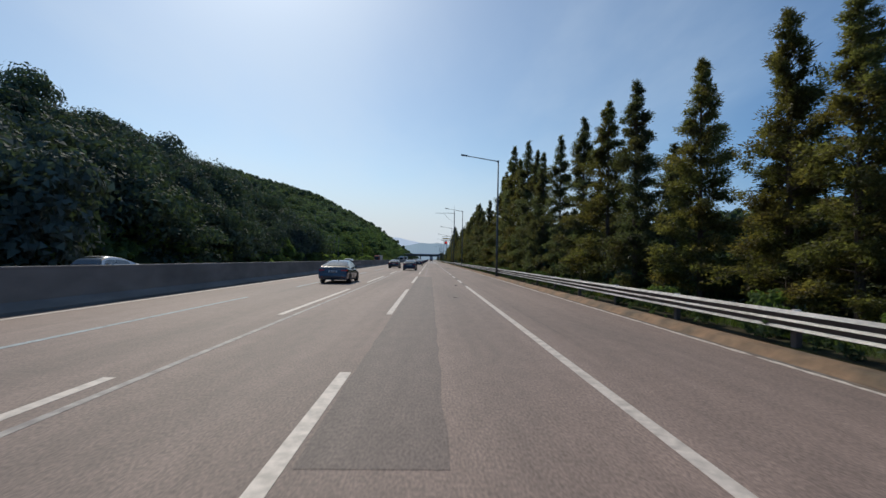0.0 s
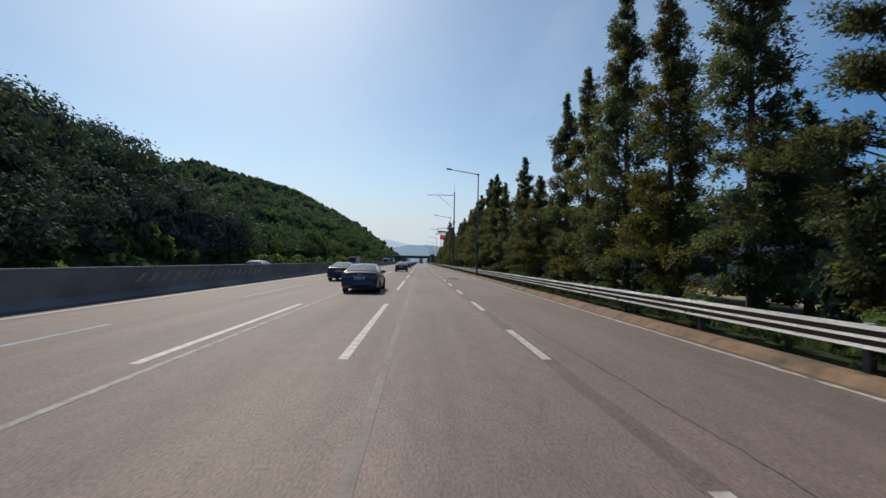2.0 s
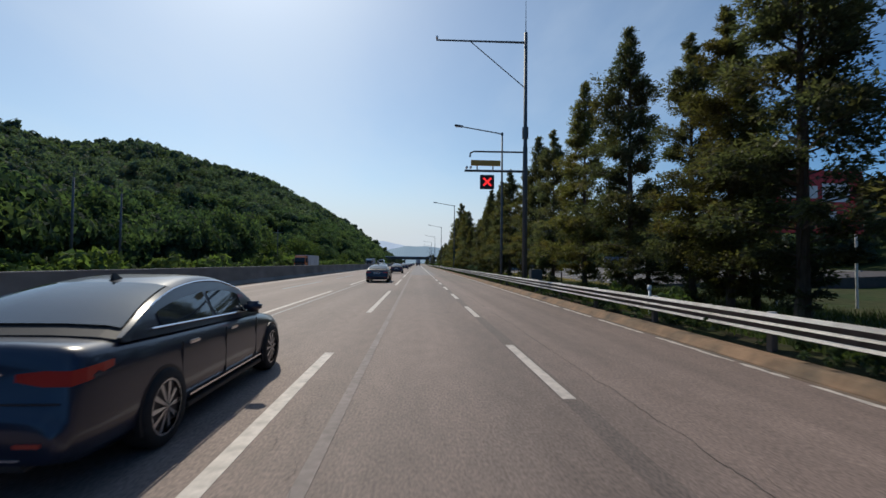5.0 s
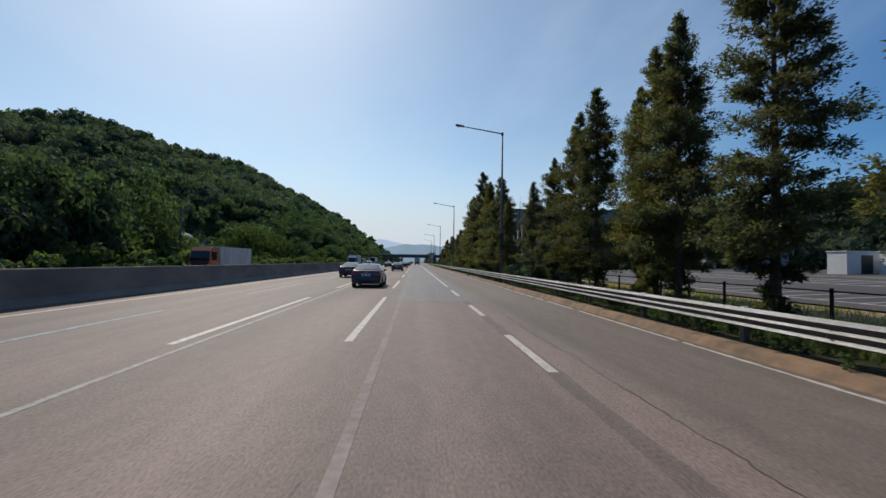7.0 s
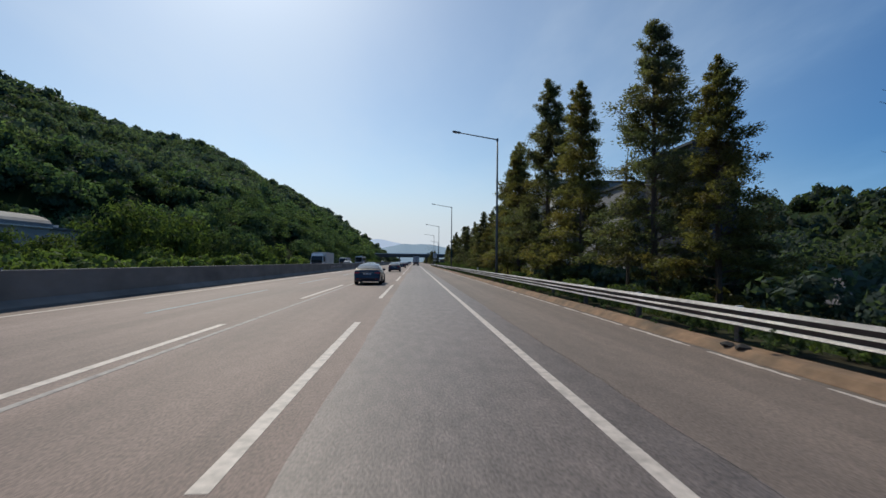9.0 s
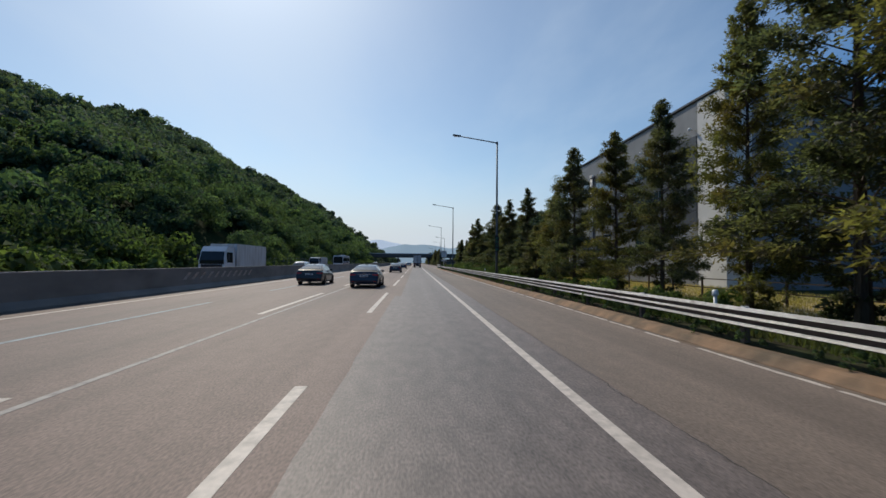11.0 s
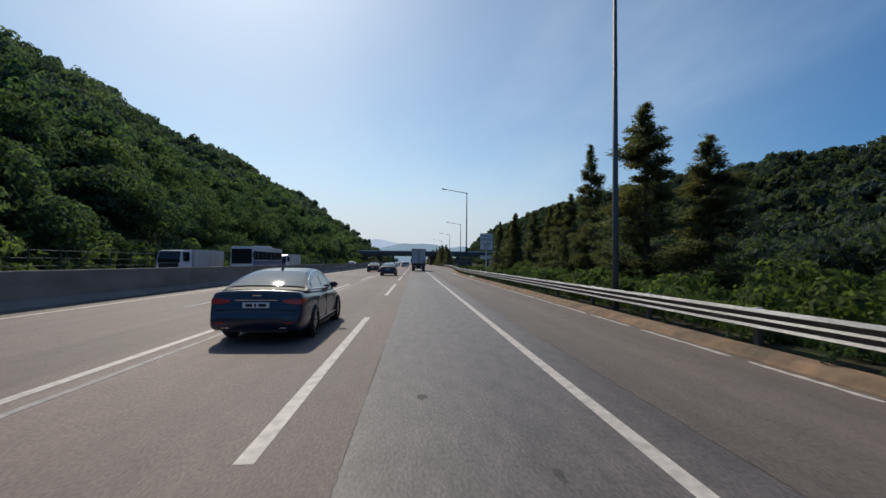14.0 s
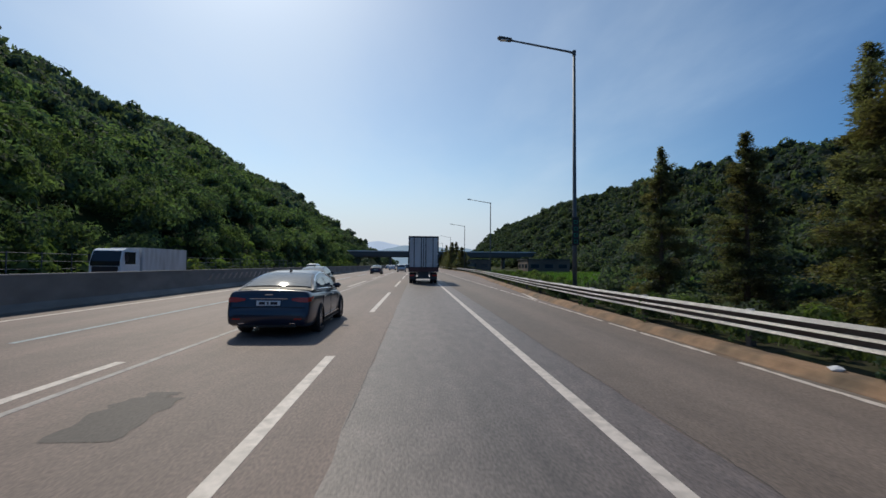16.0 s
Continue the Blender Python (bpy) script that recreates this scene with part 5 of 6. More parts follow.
def truck(label, cab_colour, box_len=7.0, W=2.5, H=4.1, floor=1.05):
    """A box truck, rear doors at y = 0, cab towards +y."""
    t = thing("box_truck", label, "truck", "trucks on the motorway")
    w = W / 2
    part("cargo_box", boxed(-w, w, 0.03, box_len, floor, H, bevel=0.03), TRUCKBOX, t)
    for x in (-w, w - 0.07):
        part("corner_post", boxed(x - 0.012, x + 0.082, -0.015, 0.1, floor - 0.02, H + 0.012, bevel=0.012), TRIM, t)
    part("top_rail", boxed(-w + 0.075, w - 0.075, -0.02, 0.1, H - 0.12, H + 0.014, bevel=0.012), TRIM, t, "dark top rail")
    for x0, x1 in ((-w + 0.09, -0.03), (0.03, w - 0.09)):
        d = part("rear_door", boxed(x0, x1, -0.01, 0.03, floor + 0.42, H - 0.14, bevel=0.008), TRUCKBOX, t, "pale weathered rear door")
        for f in (0.33, 0.86) if x0 < 0 else (0.14, 0.67):
            xx = x0 + (x1 - x0) * f
            part("lock_bar", tube(bmesh.new(), [(xx, -0.035, floor + 0.30), (xx, -0.035, H - 0.1)], 0.032, 6), DARKSTEEL, d)
            for zz in (floor + 0.9, floor + 1.9, H - 0.5):
                part("clamp", boxed(xx - 0.05, xx + 0.05, -0.05, -0.01, zz, zz + 0.08), GALV, d)
        for zz in (floor + 0.6, floor + 1.5, H - 0.45):
            hx = x0 if x0 < 0 else x1
            part("hinge", boxed(hx - 0.07, hx + 0.07, -0.03, 0.0, zz, zz + 0.10), GALV, d)
        part("handle", boxed((x0 + x1) / 2 - 0.2, (x0 + x1) / 2 + 0.2, -0.06, -0.03, floor + 0.72, floor + 0.76), GALV, d)
    part("door_gap", boxed(-0.028, 0.028, 0.0, 0.029, floor + 0.42, H - 0.14), TRIM, t)
    part("lower_panel", boxed(-w + 0.03, w - 0.03, -0.02, 0.05, floor, floor + 0.40, bevel=0.01), REDPANEL, t, "dusty dark red lower panel")
    part("chassis", boxed(-0.45, 0.45, 0.2, box_len + 0.4, 0.62, floor - 0.01), DARKSTEEL, t)
    part("underrun_bumper", boxed(-w + 0.12, w - 0.12, 0.12, 0.24, 0.45, 0.62, bevel=0.015), DARKSTEEL, t)
    for s in (-1, 1):
        part("tail_light", boxed(s * (w - 0.32) - 0.2, s * (w - 0.32) + 0.2, 0.06, 0.12, 0.66, 0.80, bevel=0.01), TAIL, t)
        part("mudflap", boxed(s * (w - 0.36) - 0.28, s * (w - 0.36) + 0.28, 0.95, 0.97, 0.28, 0.95), TRIM, t)
        for yy in (1.55, box_len + 1.15):
            wheel(t, s * (w - 0.20), yy, 0.48, s, 0.28, 8)
            if yy < 3:
                wheel(t, s * (w - 0.52), yy, 0.48, s, 0.28, 8)
        part("side_skirt", boxed(s * (w - 0.04) - 0.02, s * (w - 0.04) + 0.02, 2.4, box_len - 0.5, 0.5, 0.95), GALV, t)
    y0 = box_len + 0.25
    top = min(3.0, H - 0.12)
    cab = loft([[(x, y, z) for x, z in ((-w + 0.06, 0.62), (w - 0.06, 0.62), (w - 0.06, 1.75), (w - 0.16, zt), (-w + 0.16, zt), (-w + 0.06, 1.75))] for y, zt in ((y0, top), (y0 + 1.5, top), (y0 + 1.95, 2.56))] + [[(x, y0 + 2.25, z) for x, z in ((-w + 0.1, 0.66), (w - 0.1, 0.66), (w - 0.1, 1.6), (w - 0.14, 1.75), (-w + 0.14, 1.75), (-w + 0.1, 1.6))]])
    part("cab", cab, cab_colour, t)
    part("windscreen", panel_grid([[(-w + 0.18, y0 + 2.262, 1.38), (w - 0.18, y0 + 2.262, 1.38)], [(-w + 0.18, y0 + 2.262, 1.74), (w - 0.18, y0 + 2.262, 1.74)], [(-w + 0.24, y0 + 1.985, 2.52), (w - 0.24, y0 + 1.985, 2.52)]]), DARKGLASS, t, "dark windscreen")
    for s in (-1, 1):
        part("cab_side_window", boxed(s * (w - 0.075) - 0.02, s * (w - 0.075) + 0.02, y0 + 0.55, y0 + 1.85, 1.5, 2.45, bevel=0.01), DARKGLASS, t)
        part("headlight", boxed(s * (w - 0.4) - 0.2, s * (w - 0.4) + 0.2, y0 + 2.2, y0 + 2.28, 0.85, 1.05, bevel=0.02), CLEAR, t)
        part("wing_mirror", boxed(s * (w + 0.12) - 0.09, s * (w + 0.12) + 0.09, y0 + 1.9, y0 + 1.98, 1.7, 2.3, bevel=0.02), TRIM, t)
    part("grille", boxed(-w + 0.3, w - 0.3, y0 + 2.22, y0 + 2.29, 0.72, 1.35, bevel=0.02), TRIM, t)
    if H > 3.6:
        part("roof_fairing", loft([[(-w + 0.2, y, 2.99), (w - 0.2, y, 2.99), (w - 0.3, y, z), (-w + 0.3, y, z)] for y, z in ((y0 + 0.1, 3.7), (y0 + 0.7, 3.5), (y0 + 1.5, 3.03))]), cab_colour, t)
    return t


place_car(truck("white box truck with weathered doors and dark red lower panel", PEARL, W=2.56, H=4.08), 0.42, 386.3)
place_car(truck("box truck with an orange cab on the opposite carriageway", ORANGEP, box_len=10.0, H=3.1, floor=0.95), -24.6, 216.0, 180)
place_car(truck("white box truck on the opposite carriageway", PEARL, box_len=8.5, H=3.3), -18.6, 292.5, 180)
place_car(truck("white box truck beyond the median barrier", PEARL, box_len=7.0, H=2.85, floor=0.95), -23.5, 392.5, 180)
place_car(truck("white box truck in the outer lane beyond the median barrier", PEARL, box_len=7.5, H=2.75, floor=0.95), -24.6, 360.0, 180)


def coach(label, colour, L=11.5):
    """A coach with its rear at y = 0."""
    c = thing("coach", label, "bus")
    w, H = 1.25, 3.3
    part("body", boxed(-w, w, 0, L, 0.35, H, bevel=0.12), PEARL, c, "white coach body", smooth=False)
    for s in (-1, 1):
        part("stripe", boxed(s * w - 0.012, s * w + 0.012, 0.15, L - 0.15, 0.9, 1.65, bevel=0.004), colour, c, "broad blue stripe")
        for k in range(7):
            part("side_window", boxed(s * w - 0.014, s * w + 0.014, 0.4 + k * 1.55, 1.87 + k * 1.55, 1.75, 2.75, bevel=0.006), DARKGLASS, c)
        for yy in (2.6, L - 2.4):
            wheel(c, s * (w - 0.15), yy, 0.5, s, 0.28, 8)
        part("wing_mirror", boxed(s * (w + 0.12) - 0.08, s * (w + 0.12) + 0.08, L - 0.1, L + 0.12, 2.0, 2.6, bevel=0.02), TRIM, c)
        part("headlight", boxed(s * (w - 0.4) - 0.2, s * (w - 0.4) + 0.2, L - 0.04, L + 0.03, 0.7, 0.95, bevel=0.02), CLEAR, c)
    part("windscreen", boxed(-w + 0.12, w - 0.12, L - 0.05, L + 0.015, 1.3, 3.0, bevel=0.01), DARKGLASS, c)
    part("rear_window", boxed(-w + 0.2, w - 0.2, -0.012, 0.05, 2.0, 2.9, bevel=0.006), DARKGLASS, c)
    part("roof_unit", boxed(-0.8, 0.8, 3, 6, H - 0.02, H + 0.22, bevel=0.08), PEARL, c)
    return c


place_car(coach("blue and white coach on the opposite carriageway", BLUEP), -20.0, 368, 180)


# ---- roadside things on the right ----
FACADE = mat("pale_grey_cladding", (0.235, 0.24, 0.245), 0.5, 0.1, var=0.06, scale=1.0, second=(0.17, 0.175, 0.18), sscale=0.3, smix=0.3)
FACADE_DARK = mat("charcoal_cladding", (0.065, 0.07, 0.08), 0.45, 0.2, var=0.08, scale=1.0, random=0.12)
ENDWALL = mat("white_render", (0.70, 0.70, 0.68), 0.8, var=0.06, scale=0.8, second=(0.58, 0.57, 0.54), sscale=0.3, smix=0.3)
PANE = mat("blue_window_pane", (0.05, 0.09, 0.13), 0.04, 0.6, var=0.05, random=0.15)
YELLOW = mat("yellow_sign_panel", (0.50, 0.30, 0.05), 0.5, var=0.08)
REDSIGN = mat("red_sign_panel", (0.55, 0.035, 0.04), 0.5, var=0.08)
GREENNET = mat("green_mesh_screen", (0.03, 0.30, 0.12), 0.7, var=0.2, scale=2)
TAN = mat("dry_sandy_ground", (0.36, 0.28, 0.17), 0.95, var=0.2, scale=1.0, second=(0.24, 0.22, 0.10), sscale=0.25, bump=0.3)
CROP = mat("young_crop", (0.11, 0.20, 0.035), 0.6, var=0.3, scale=0.5, island=0.25, trans=0.35)
RUSTED = mat("rusty_fence_steel", (0.06, 0.045, 0.035), 0.8, 0.3, var=0.3)
LEDRED = bpy.data.materials.new("red_led")
LEDRED.use_nodes = True
_l = LEDRED.node_tree.nodes["Principled BSDF"]
_l.inputs["Base Color"].default_value = (0.5, 0.01, 0.01, 1)
_l.inputs["Emission Color"].default_value = (1, 0.03, 0.03, 1)
_l.inputs["Emission Strength"].default_value = 1.0
LEDGREEN = mat("green_reflective_mark", (0.012, 0.20, 0.12), 0.4, var=0.1)


def office_block():
    """Grey clad works building; its long front faces the road."""
    b = thing("office_building", "four-storey grey and charcoal clad building with blue window bands", "building")
    X, YA, YB, H = 25.1, 275.0, 312.0, 16.5
    part("wall", boxed(X, X + 30, YA, YB, -0.6, H - 0.02), FACADE, b, "pale grey clad wall")
    part("end_wall", boxed(X - 0.018, X + 2.2, YA - 0.25, YA - 0.002, -0.6, H - 0.1), ENDWALL, b, "white rendered end wall")
    part("end_wall", boxed(X - 0.03, X + 1.2, YB + 0.002, YB + 0.3, -0.6, H - 0.6), ENDWALL, b, "white rendered end wall")
    part("corner_panel", boxed(X - 0.07, X - 0.022, YA - 0.24, 278.4, -0.5, H - 0.12), ENDWALL, b, "white rendered corner of the front")
    part("coping", boxed(X - 0.18, X + 30.2, YA - 0.35, YB + 0.5, H, H + 0.22, bevel=0.03), DARKSTEEL, b, "dark roof edge")
    # charcoal cladding boards with joints
    for y0, y1, z0, z1 in ((278.6, 296.0, 5.2, 13.4), (301.6, 303.6, 2.5, 14.2), (306.9, 309.5, 4.5, 14.0)):
        n = max(1, int(round((z1 - z0) / 1.30)))
        for k in range(n):
            za, zb = z0 + (z1 - z0) * k / n, z0 + (z1 - z0) * (k + 1) / n
            part("cladding_panel", boxed(X - 0.06, X - 0.003, y0, y1, za + 0.025, zb - 0.025, bevel=0.008), FACADE_DARK, b, "charcoal cladding panel")
    for y0, y1, n in ((296.4, 301.2, 5), (303.9, 306.8, 3), (284.0, 290.0, 6)):
        for z0, z1 in ((11.1, 13.5), (7.1, 9.4), (3.4, 5.6)):
            w = part("window", boxed(X - 0.05, X - 0.003, y0, y1, z0, z1), DARKSTEEL, b, "dark framed window band")
            for k in range(n):
                a, c = y0 + (y1 - y0) * k / n + 0.05, y0 + (y1 - y0) * (k + 1) / n - 0.05
                part("pane", boxed(X - 0.062, X - 0.052, a, c, z0 + 0.55, z1 - 0.06), PANE, w, "blue reflecting pane")
                part("pane", boxed(X - 0.062, X - 0.052, a, c, z0 + 0.06, z0 + 0.47), PANE, w, "blue reflecting pane")
    part("open_vent", boxed(X - 0.42, X - 0.38, 299.4, 300.4, 11.15, 11.55), PANE, b)
    for y in (302.3, 302.75):
        part("downpipe", tube(bmesh.new(), [(X - 0.17, y, -0.4), (X - 0.17, y, 14.0)], 0.10, 8), GALV, b, smooth=True)
    part("rain_head", boxed(X - 0.35, X - 0.02, 302.1, 302.95, 13.9, 14.4, bevel=0.04), GALV, b)
    for z in (14.0, 9.9, 4.9):
        for y in (279, 283.5, 288, 292.5, 296.2, 298.6, 301.3, 304.4, 307.5):
            ball = bmesh.new()
            bmesh.ops.create_uvsphere(ball, u_segments=10, v_segments=6, radius=0.17, matrix=Matrix.Translation((X - 0.42, y, z)))
            lamp_ = part("wall_lamp", ball, WHITE, b, "white globe wall lamp", smooth=True)
            part("bracket", tube(bmesh.new(), [(X - 0.01, y, z - 0.05), (X - 0.3, y, z)], 0.025, 6), GALV, lamp_)
    return b


office_block()


def plain_block(label, x0, x1, y0, y1, H, wall_mat, floors, bays, cat="building", name="building"):
    """A plain block with windows on the face towards the road and the one towards -y."""
    b = thing(name, label, cat)
    part("wall", boxed(x0, x1, y0, y1, -0.6, H), wall_mat, b)
    part("roof", boxed(x0 - 0.2, x1 + 0.2, y0 - 0.2, y1 + 0.2, H, H + 0.25, bevel=0.03), DARKSTEEL, b)
    for f in range(floors):
        z = 1.0 + (H - 1.2) * f / floors
        zt = z + min(1.5, (H - 1.2) / floors * 0.55)
        for k in range(bays):
            a = y0 + (y1 - y0) * (k + 0.2) / bays
            c = y0 + (y1 - y0) * (k + 0.8) / bays
            w = part("window", boxed(x0 - 0.04, x0 - 0.002, a, c, z, zt), DARKSTEEL, b)
            part("pane", boxed(x0 - 0.05, x0 - 0.042, a + 0.06, c - 0.06, z + 0.06, zt - 0.06), PANE, w)
            a = x0 + (x1 - x0) * (k + 0.2) / bays
            c = x0 + (x1 - x0) * (k + 0.8) / bays
            w = part("window", boxed(a, c, y0 - 0.04, y0 - 0.002, z, zt), DARKSTEEL, b)
            part("pane", boxed(a + 0.06, c - 0.06, y0 - 0.05, y0 - 0.042, z + 0.06, zt - 0.06), PANE, w)
    return b


BROWNWALL = mat("dull_brown_wall", (0.15, 0.115, 0.095), 0.8, var=0.12, scale=0.8, second=(0.10, 0.085, 0.075), sscale=0.3, smix=0.4)
NAVYWALL = mat("dark_blue_wall", (0.03, 0.04, 0.065), 0.6, var=0.08)
GREYWALL = mat("grey_wall", (0.33, 0.34, 0.36), 0.7, var=0.08)
plain_block("dark blue block with a flat roof behind the trees", 21.6, 25.2, 229.5, 237.0, 11.2, NAVYWALL, 0, 2)
plain_block("grey office block with window rows behind the trees", 20.4, 28, 238.5, 254, 9.4, GREYWALL, 3, 4)
plain_block("pale grey warehouse behind the trees", 24.0, 44, 84, 100, 4.6, GREYWALL, 1, 3, "warehouse", "warehouse")
plain_block("small brown house near the far bridge", 17, 25, 500, 510, 3.3, BROWNWALL, 1, 2, "house", "house")
plain_block("low brown shed beside the field", 26, 36, 452, 462, 2.9, BROWNWALL, 1, 3, "shed", "shed")


def flat_yard(name, label, x0, x1, y0, y1, material, z=-0.30):
    return tagged(part(name, boxed(x0, x1, y0, y1, z - 0.4, z), material), label, "yard", kind="structure")



def yard_z(x):
    return -0.22 + 0.042 * (x - 19.5)


def yard_line(x0, x1, y0, y1):
    """A painted line lying on the sloping yard."""
    bm = boxed(x0, x1, y0, y1, 0.0005, 0.006)
    for v in bm.verts:
        v.co.z += yard_z(v.co.x)
    tagged(part("bay_line", bm, PAINT), "white parking bay line on the yard", "road marking", kind="structure")


slab = boxed(19.5, 56, 150, 236, -0.62, -0.22)
for v in slab.verts:
    v.co.z += 0.042 * (v.co.x - 19.5) if v.co.z > -0.4 else 0
tagged(part("parking_yard", slab, ASPHALT_PATCH), "grey asphalt parking yard rising gently behind a low fence", "yard", kind="structure")
flat_yard("dry_verge", "dry sandy ground between the trees and the yards", 12.8, 19.45, 150, 224, TAN, -0.24)
flat_yard("dry_verge", "dry sandy ground in front of the office building", 14.5, 24.9, 254.5, 300, TAN, -0.24)
for x in (21.9, 26.9, 33.0, 38.0):
    yard_line(x - 0.09, x + 0.09, 158, 221)
for x in (22.0, 33.1):
    for k in range(24):
        yard_line(x, x + 4.8, 160.2 + 2.5 * k, 160.4 + 2.5 * k)
for x in (41.5, 53.5):
    kerb_ = boxed(x, x + 0.3, 160, 224, yard_z(x) - 0.1, yard_z(x) + 0.16, bevel=0.02)
    tagged(part("yard_kerb", kerb_, PALE_CONCRETE), "pale low concrete kerb along the yard", "kerb", kind="structure")


def yard_fence(x, ya, yb, label, step=2.6):
    """Steel posts with two rails."""
    f = thing("fence", label, "fence")
    n = int((yb - ya) / step)
    for k in range(n + 1):
        part("post", boxed(x - 0.045, x + 0.045, ya + k * step - 0.045, ya + k * step + 0.045, -0.5, 0.98, bevel=0.008), RUSTED, f)
    for z in (0.35, 0.85):
        part("rail", boxed(x - 0.02, x + 0.02, ya, ya + n * step, z, z + 0.05), RUSTED, f)
    return f


yard_fence(13.4, 150, 206, "dark rusty steel post and rail fence by the yard")
yard_fence(16.5, 250, 282, "dark steel post fence before the office building", 3.0)


def cabin(label, x, y, sx, sy, H, m, lift):
    c = thing("cabin", label, "cabin")
    part("wall", boxed(x, x + sx, y, y + sy, -0.24, H, bevel=0.02), m, c)
    part("roof", boxed(x - 0.1, x + sx + 0.1, y - 0.1, y + sy + 0.1, H, H + 0.1, bevel=0.02), WHITE, c)
    part("door", boxed(x + sx * 0.3, x + sx * 0.55, y - 0.03, y - 0.001, -0.2, H * 0.85), DARKSTEEL, c)
    for p_ in c.children:
        p_.data.transform(Matrix.Translation((0, 0, lift)))
    return c


cabin("small white booth standing in the parking yard", 51.3, 228.5, 1.8, 1.8, 2.6, WHITE, yard_z(51.3) + 0.1)
cabin("white site cabin beside the yard gate", 46.8, 198, 5.5, 2.4, 2.4, ENDWALL, yard_z(46.8) + 0.1)
cabin("low white site cabin at the back of the yard", 49.5, 192, 2.4, 5.0, 2.3, ENDWALL, yard_z(49.5) + 0.05)


def container(x, y, turn):
    """Ribbed steel box with two doors on one end."""
    c = thing("container", "blue grey steel storage container standing in the yard", "container")
    c.matrix_basis = Matrix.Translation((x, y, yard_z(x) - 0.04)) @ Matrix.Rotation(radians(turn), 4, "Z")
    part("body", boxed(-2.9, 2.9, -1.2, 1.2, 0.08, 2.75, bevel=0.03), BLUEGREY, c)
    for k in range(19):
        part("rib", boxed(-2.75 + 0.3 * k, -2.63 + 0.3 * k, -1.235, -1.202, 0.25, 2.6), BLUEGREY, c)
    for x0 in (-1.14, 0.03):
        d = part("door", boxed(-2.95, -2.902, x0, x0 + 1.11, 0.2, 2.62, bevel=0.01), BLUEGREY, c)
        part("lock_bar", tube(bmesh.new(), [(-2.97, x0 + 0.55, 0.22), (-2.97, x0 + 0.55, 2.6)], 0.02, 6), GALV, d)
    for sx in (-2.8, 2.6):
        for sy in (-1.15, 0.95):
            part("foot", boxed(sx, sx + 0.2, sy, sy + 0.2, -0.1, 0.08), DARKSTEEL, c)


BLUEGREY = mat("blue_grey_container_paint", (0.16, 0.20, 0.25), 0.5, 0.1, var=0.1, scale=1.5, second=(0.12, 0.14, 0.16), sscale=0.5, smix=0.4)
container(46.6, 210.0, -45)


flat_yard("works_yard", "pale concrete yard behind the row of conifers", 19.0, 36, 48, 122, TAN, -0.30)
for lab, paint_, cx, cy, turn in (("white saloon car parked in the yard behind the trees", PEARL, 20.6, 66.0, 82), ("silver sport utility car parked in the yard behind the trees", SILVER, 21.0, 72.5, 95), ("white sport utility car parked in the yard behind the trees", PEARL, 20.8, 104.5, 88)):
    c_ = car(lab, paint_, L=4.6, style="suv" if "sport" in lab else "sedan", chrome=False)
    c_.matrix_basis = Matrix.Translation((cx + 4.5, cy, -0.30)) @ Matrix.Rotation(radians(turn), 4, "Z")


def traffic_cone(x, y, z):
    """Orange cone on a square foot with one pale collar."""
    c = thing("traffic_cone", "orange traffic cone standing in the parking yard", "cone", "cones in the yard")
    c.location = (x, y, z)
    part("foot", boxed(-0.2, 0.2, -0.2, 0.2, 0.0, 0.04, bevel=0.01), TRIM, c)
    part("cone", tube(bmesh.new(), [(0, 0, 0.04), (0, 0, 0.72)], [0.15, 0.03], 12), ORANGEP, c, smooth=True)
    part("collar", tube(bmesh.new(), [(0, 0, 0.36), (0, 0, 0.50)], [0.110, 0.084], 12), WHITE, c, "pale reflective collar")


for cx, cy in ((47.3, 216.0), (40.8, 212.5), (40.6, 219.0)):
    traffic_cone(cx, cy, yard_z(cx) - 0.005)


def sign_board(label, x0, x1, y, z0, z1, m, bars, name="signboard", legs=True):
    s = thing(name, label, "sign")
    part("panel", boxed(x0, x1, y - 0.06, y, z0, z1, bevel=0.015), m, s)
    if legs:
        for xx in (x0 + 0.3, x1 - 0.3):
            part("leg", tube(bmesh.new(), [(xx, y + 0.07, -0.6), (xx, y + 0.07, z1 - 0.1)], 0.06, 8), GALV, s)
    for a, b, c, d in bars:
        part("bar", boxed(x0 + (x1 - x0) * a, x0 + (x1 - x0) * b, y - 0.072, y - 0.062, z0 + (z1 - z0) * c, z0 + (z1 - z0) * d), WHITE, s)
    return s


sign_board("red roadside signboard with white bars behind the trees", 17.6, 22.5, 130, 3.4, 6.6, REDSIGN, ((0.1, 0.5, 0.55, 0.75), (0.55, 0.85, 0.5, 0.8), (0.1, 0.7, 0.2, 0.35)))
sign_board("long red shop sign above a pale wall", 18.5, 24.5, 110, 3.0, 3.7, REDSIGN, ((0.1, 0.6, 0.3, 0.7),))
screen = thing("mesh_screen", "green mesh screen on thin posts", "fence")
for k in range(7):
    part("post", tube(bmesh.new(), [(16.6, 104.4 + 2.4 * k, -0.6), (16.6, 104.4 + 2.4 * k, 3.45)], 0.035, 6), GALV, screen)
for k in range(6):
    part("panel", boxed(16.53, 16.56, 104.45 + 2.4 * k, 106.75 + 2.4 * k, 1.0, 3.35), GREENNET, screen)


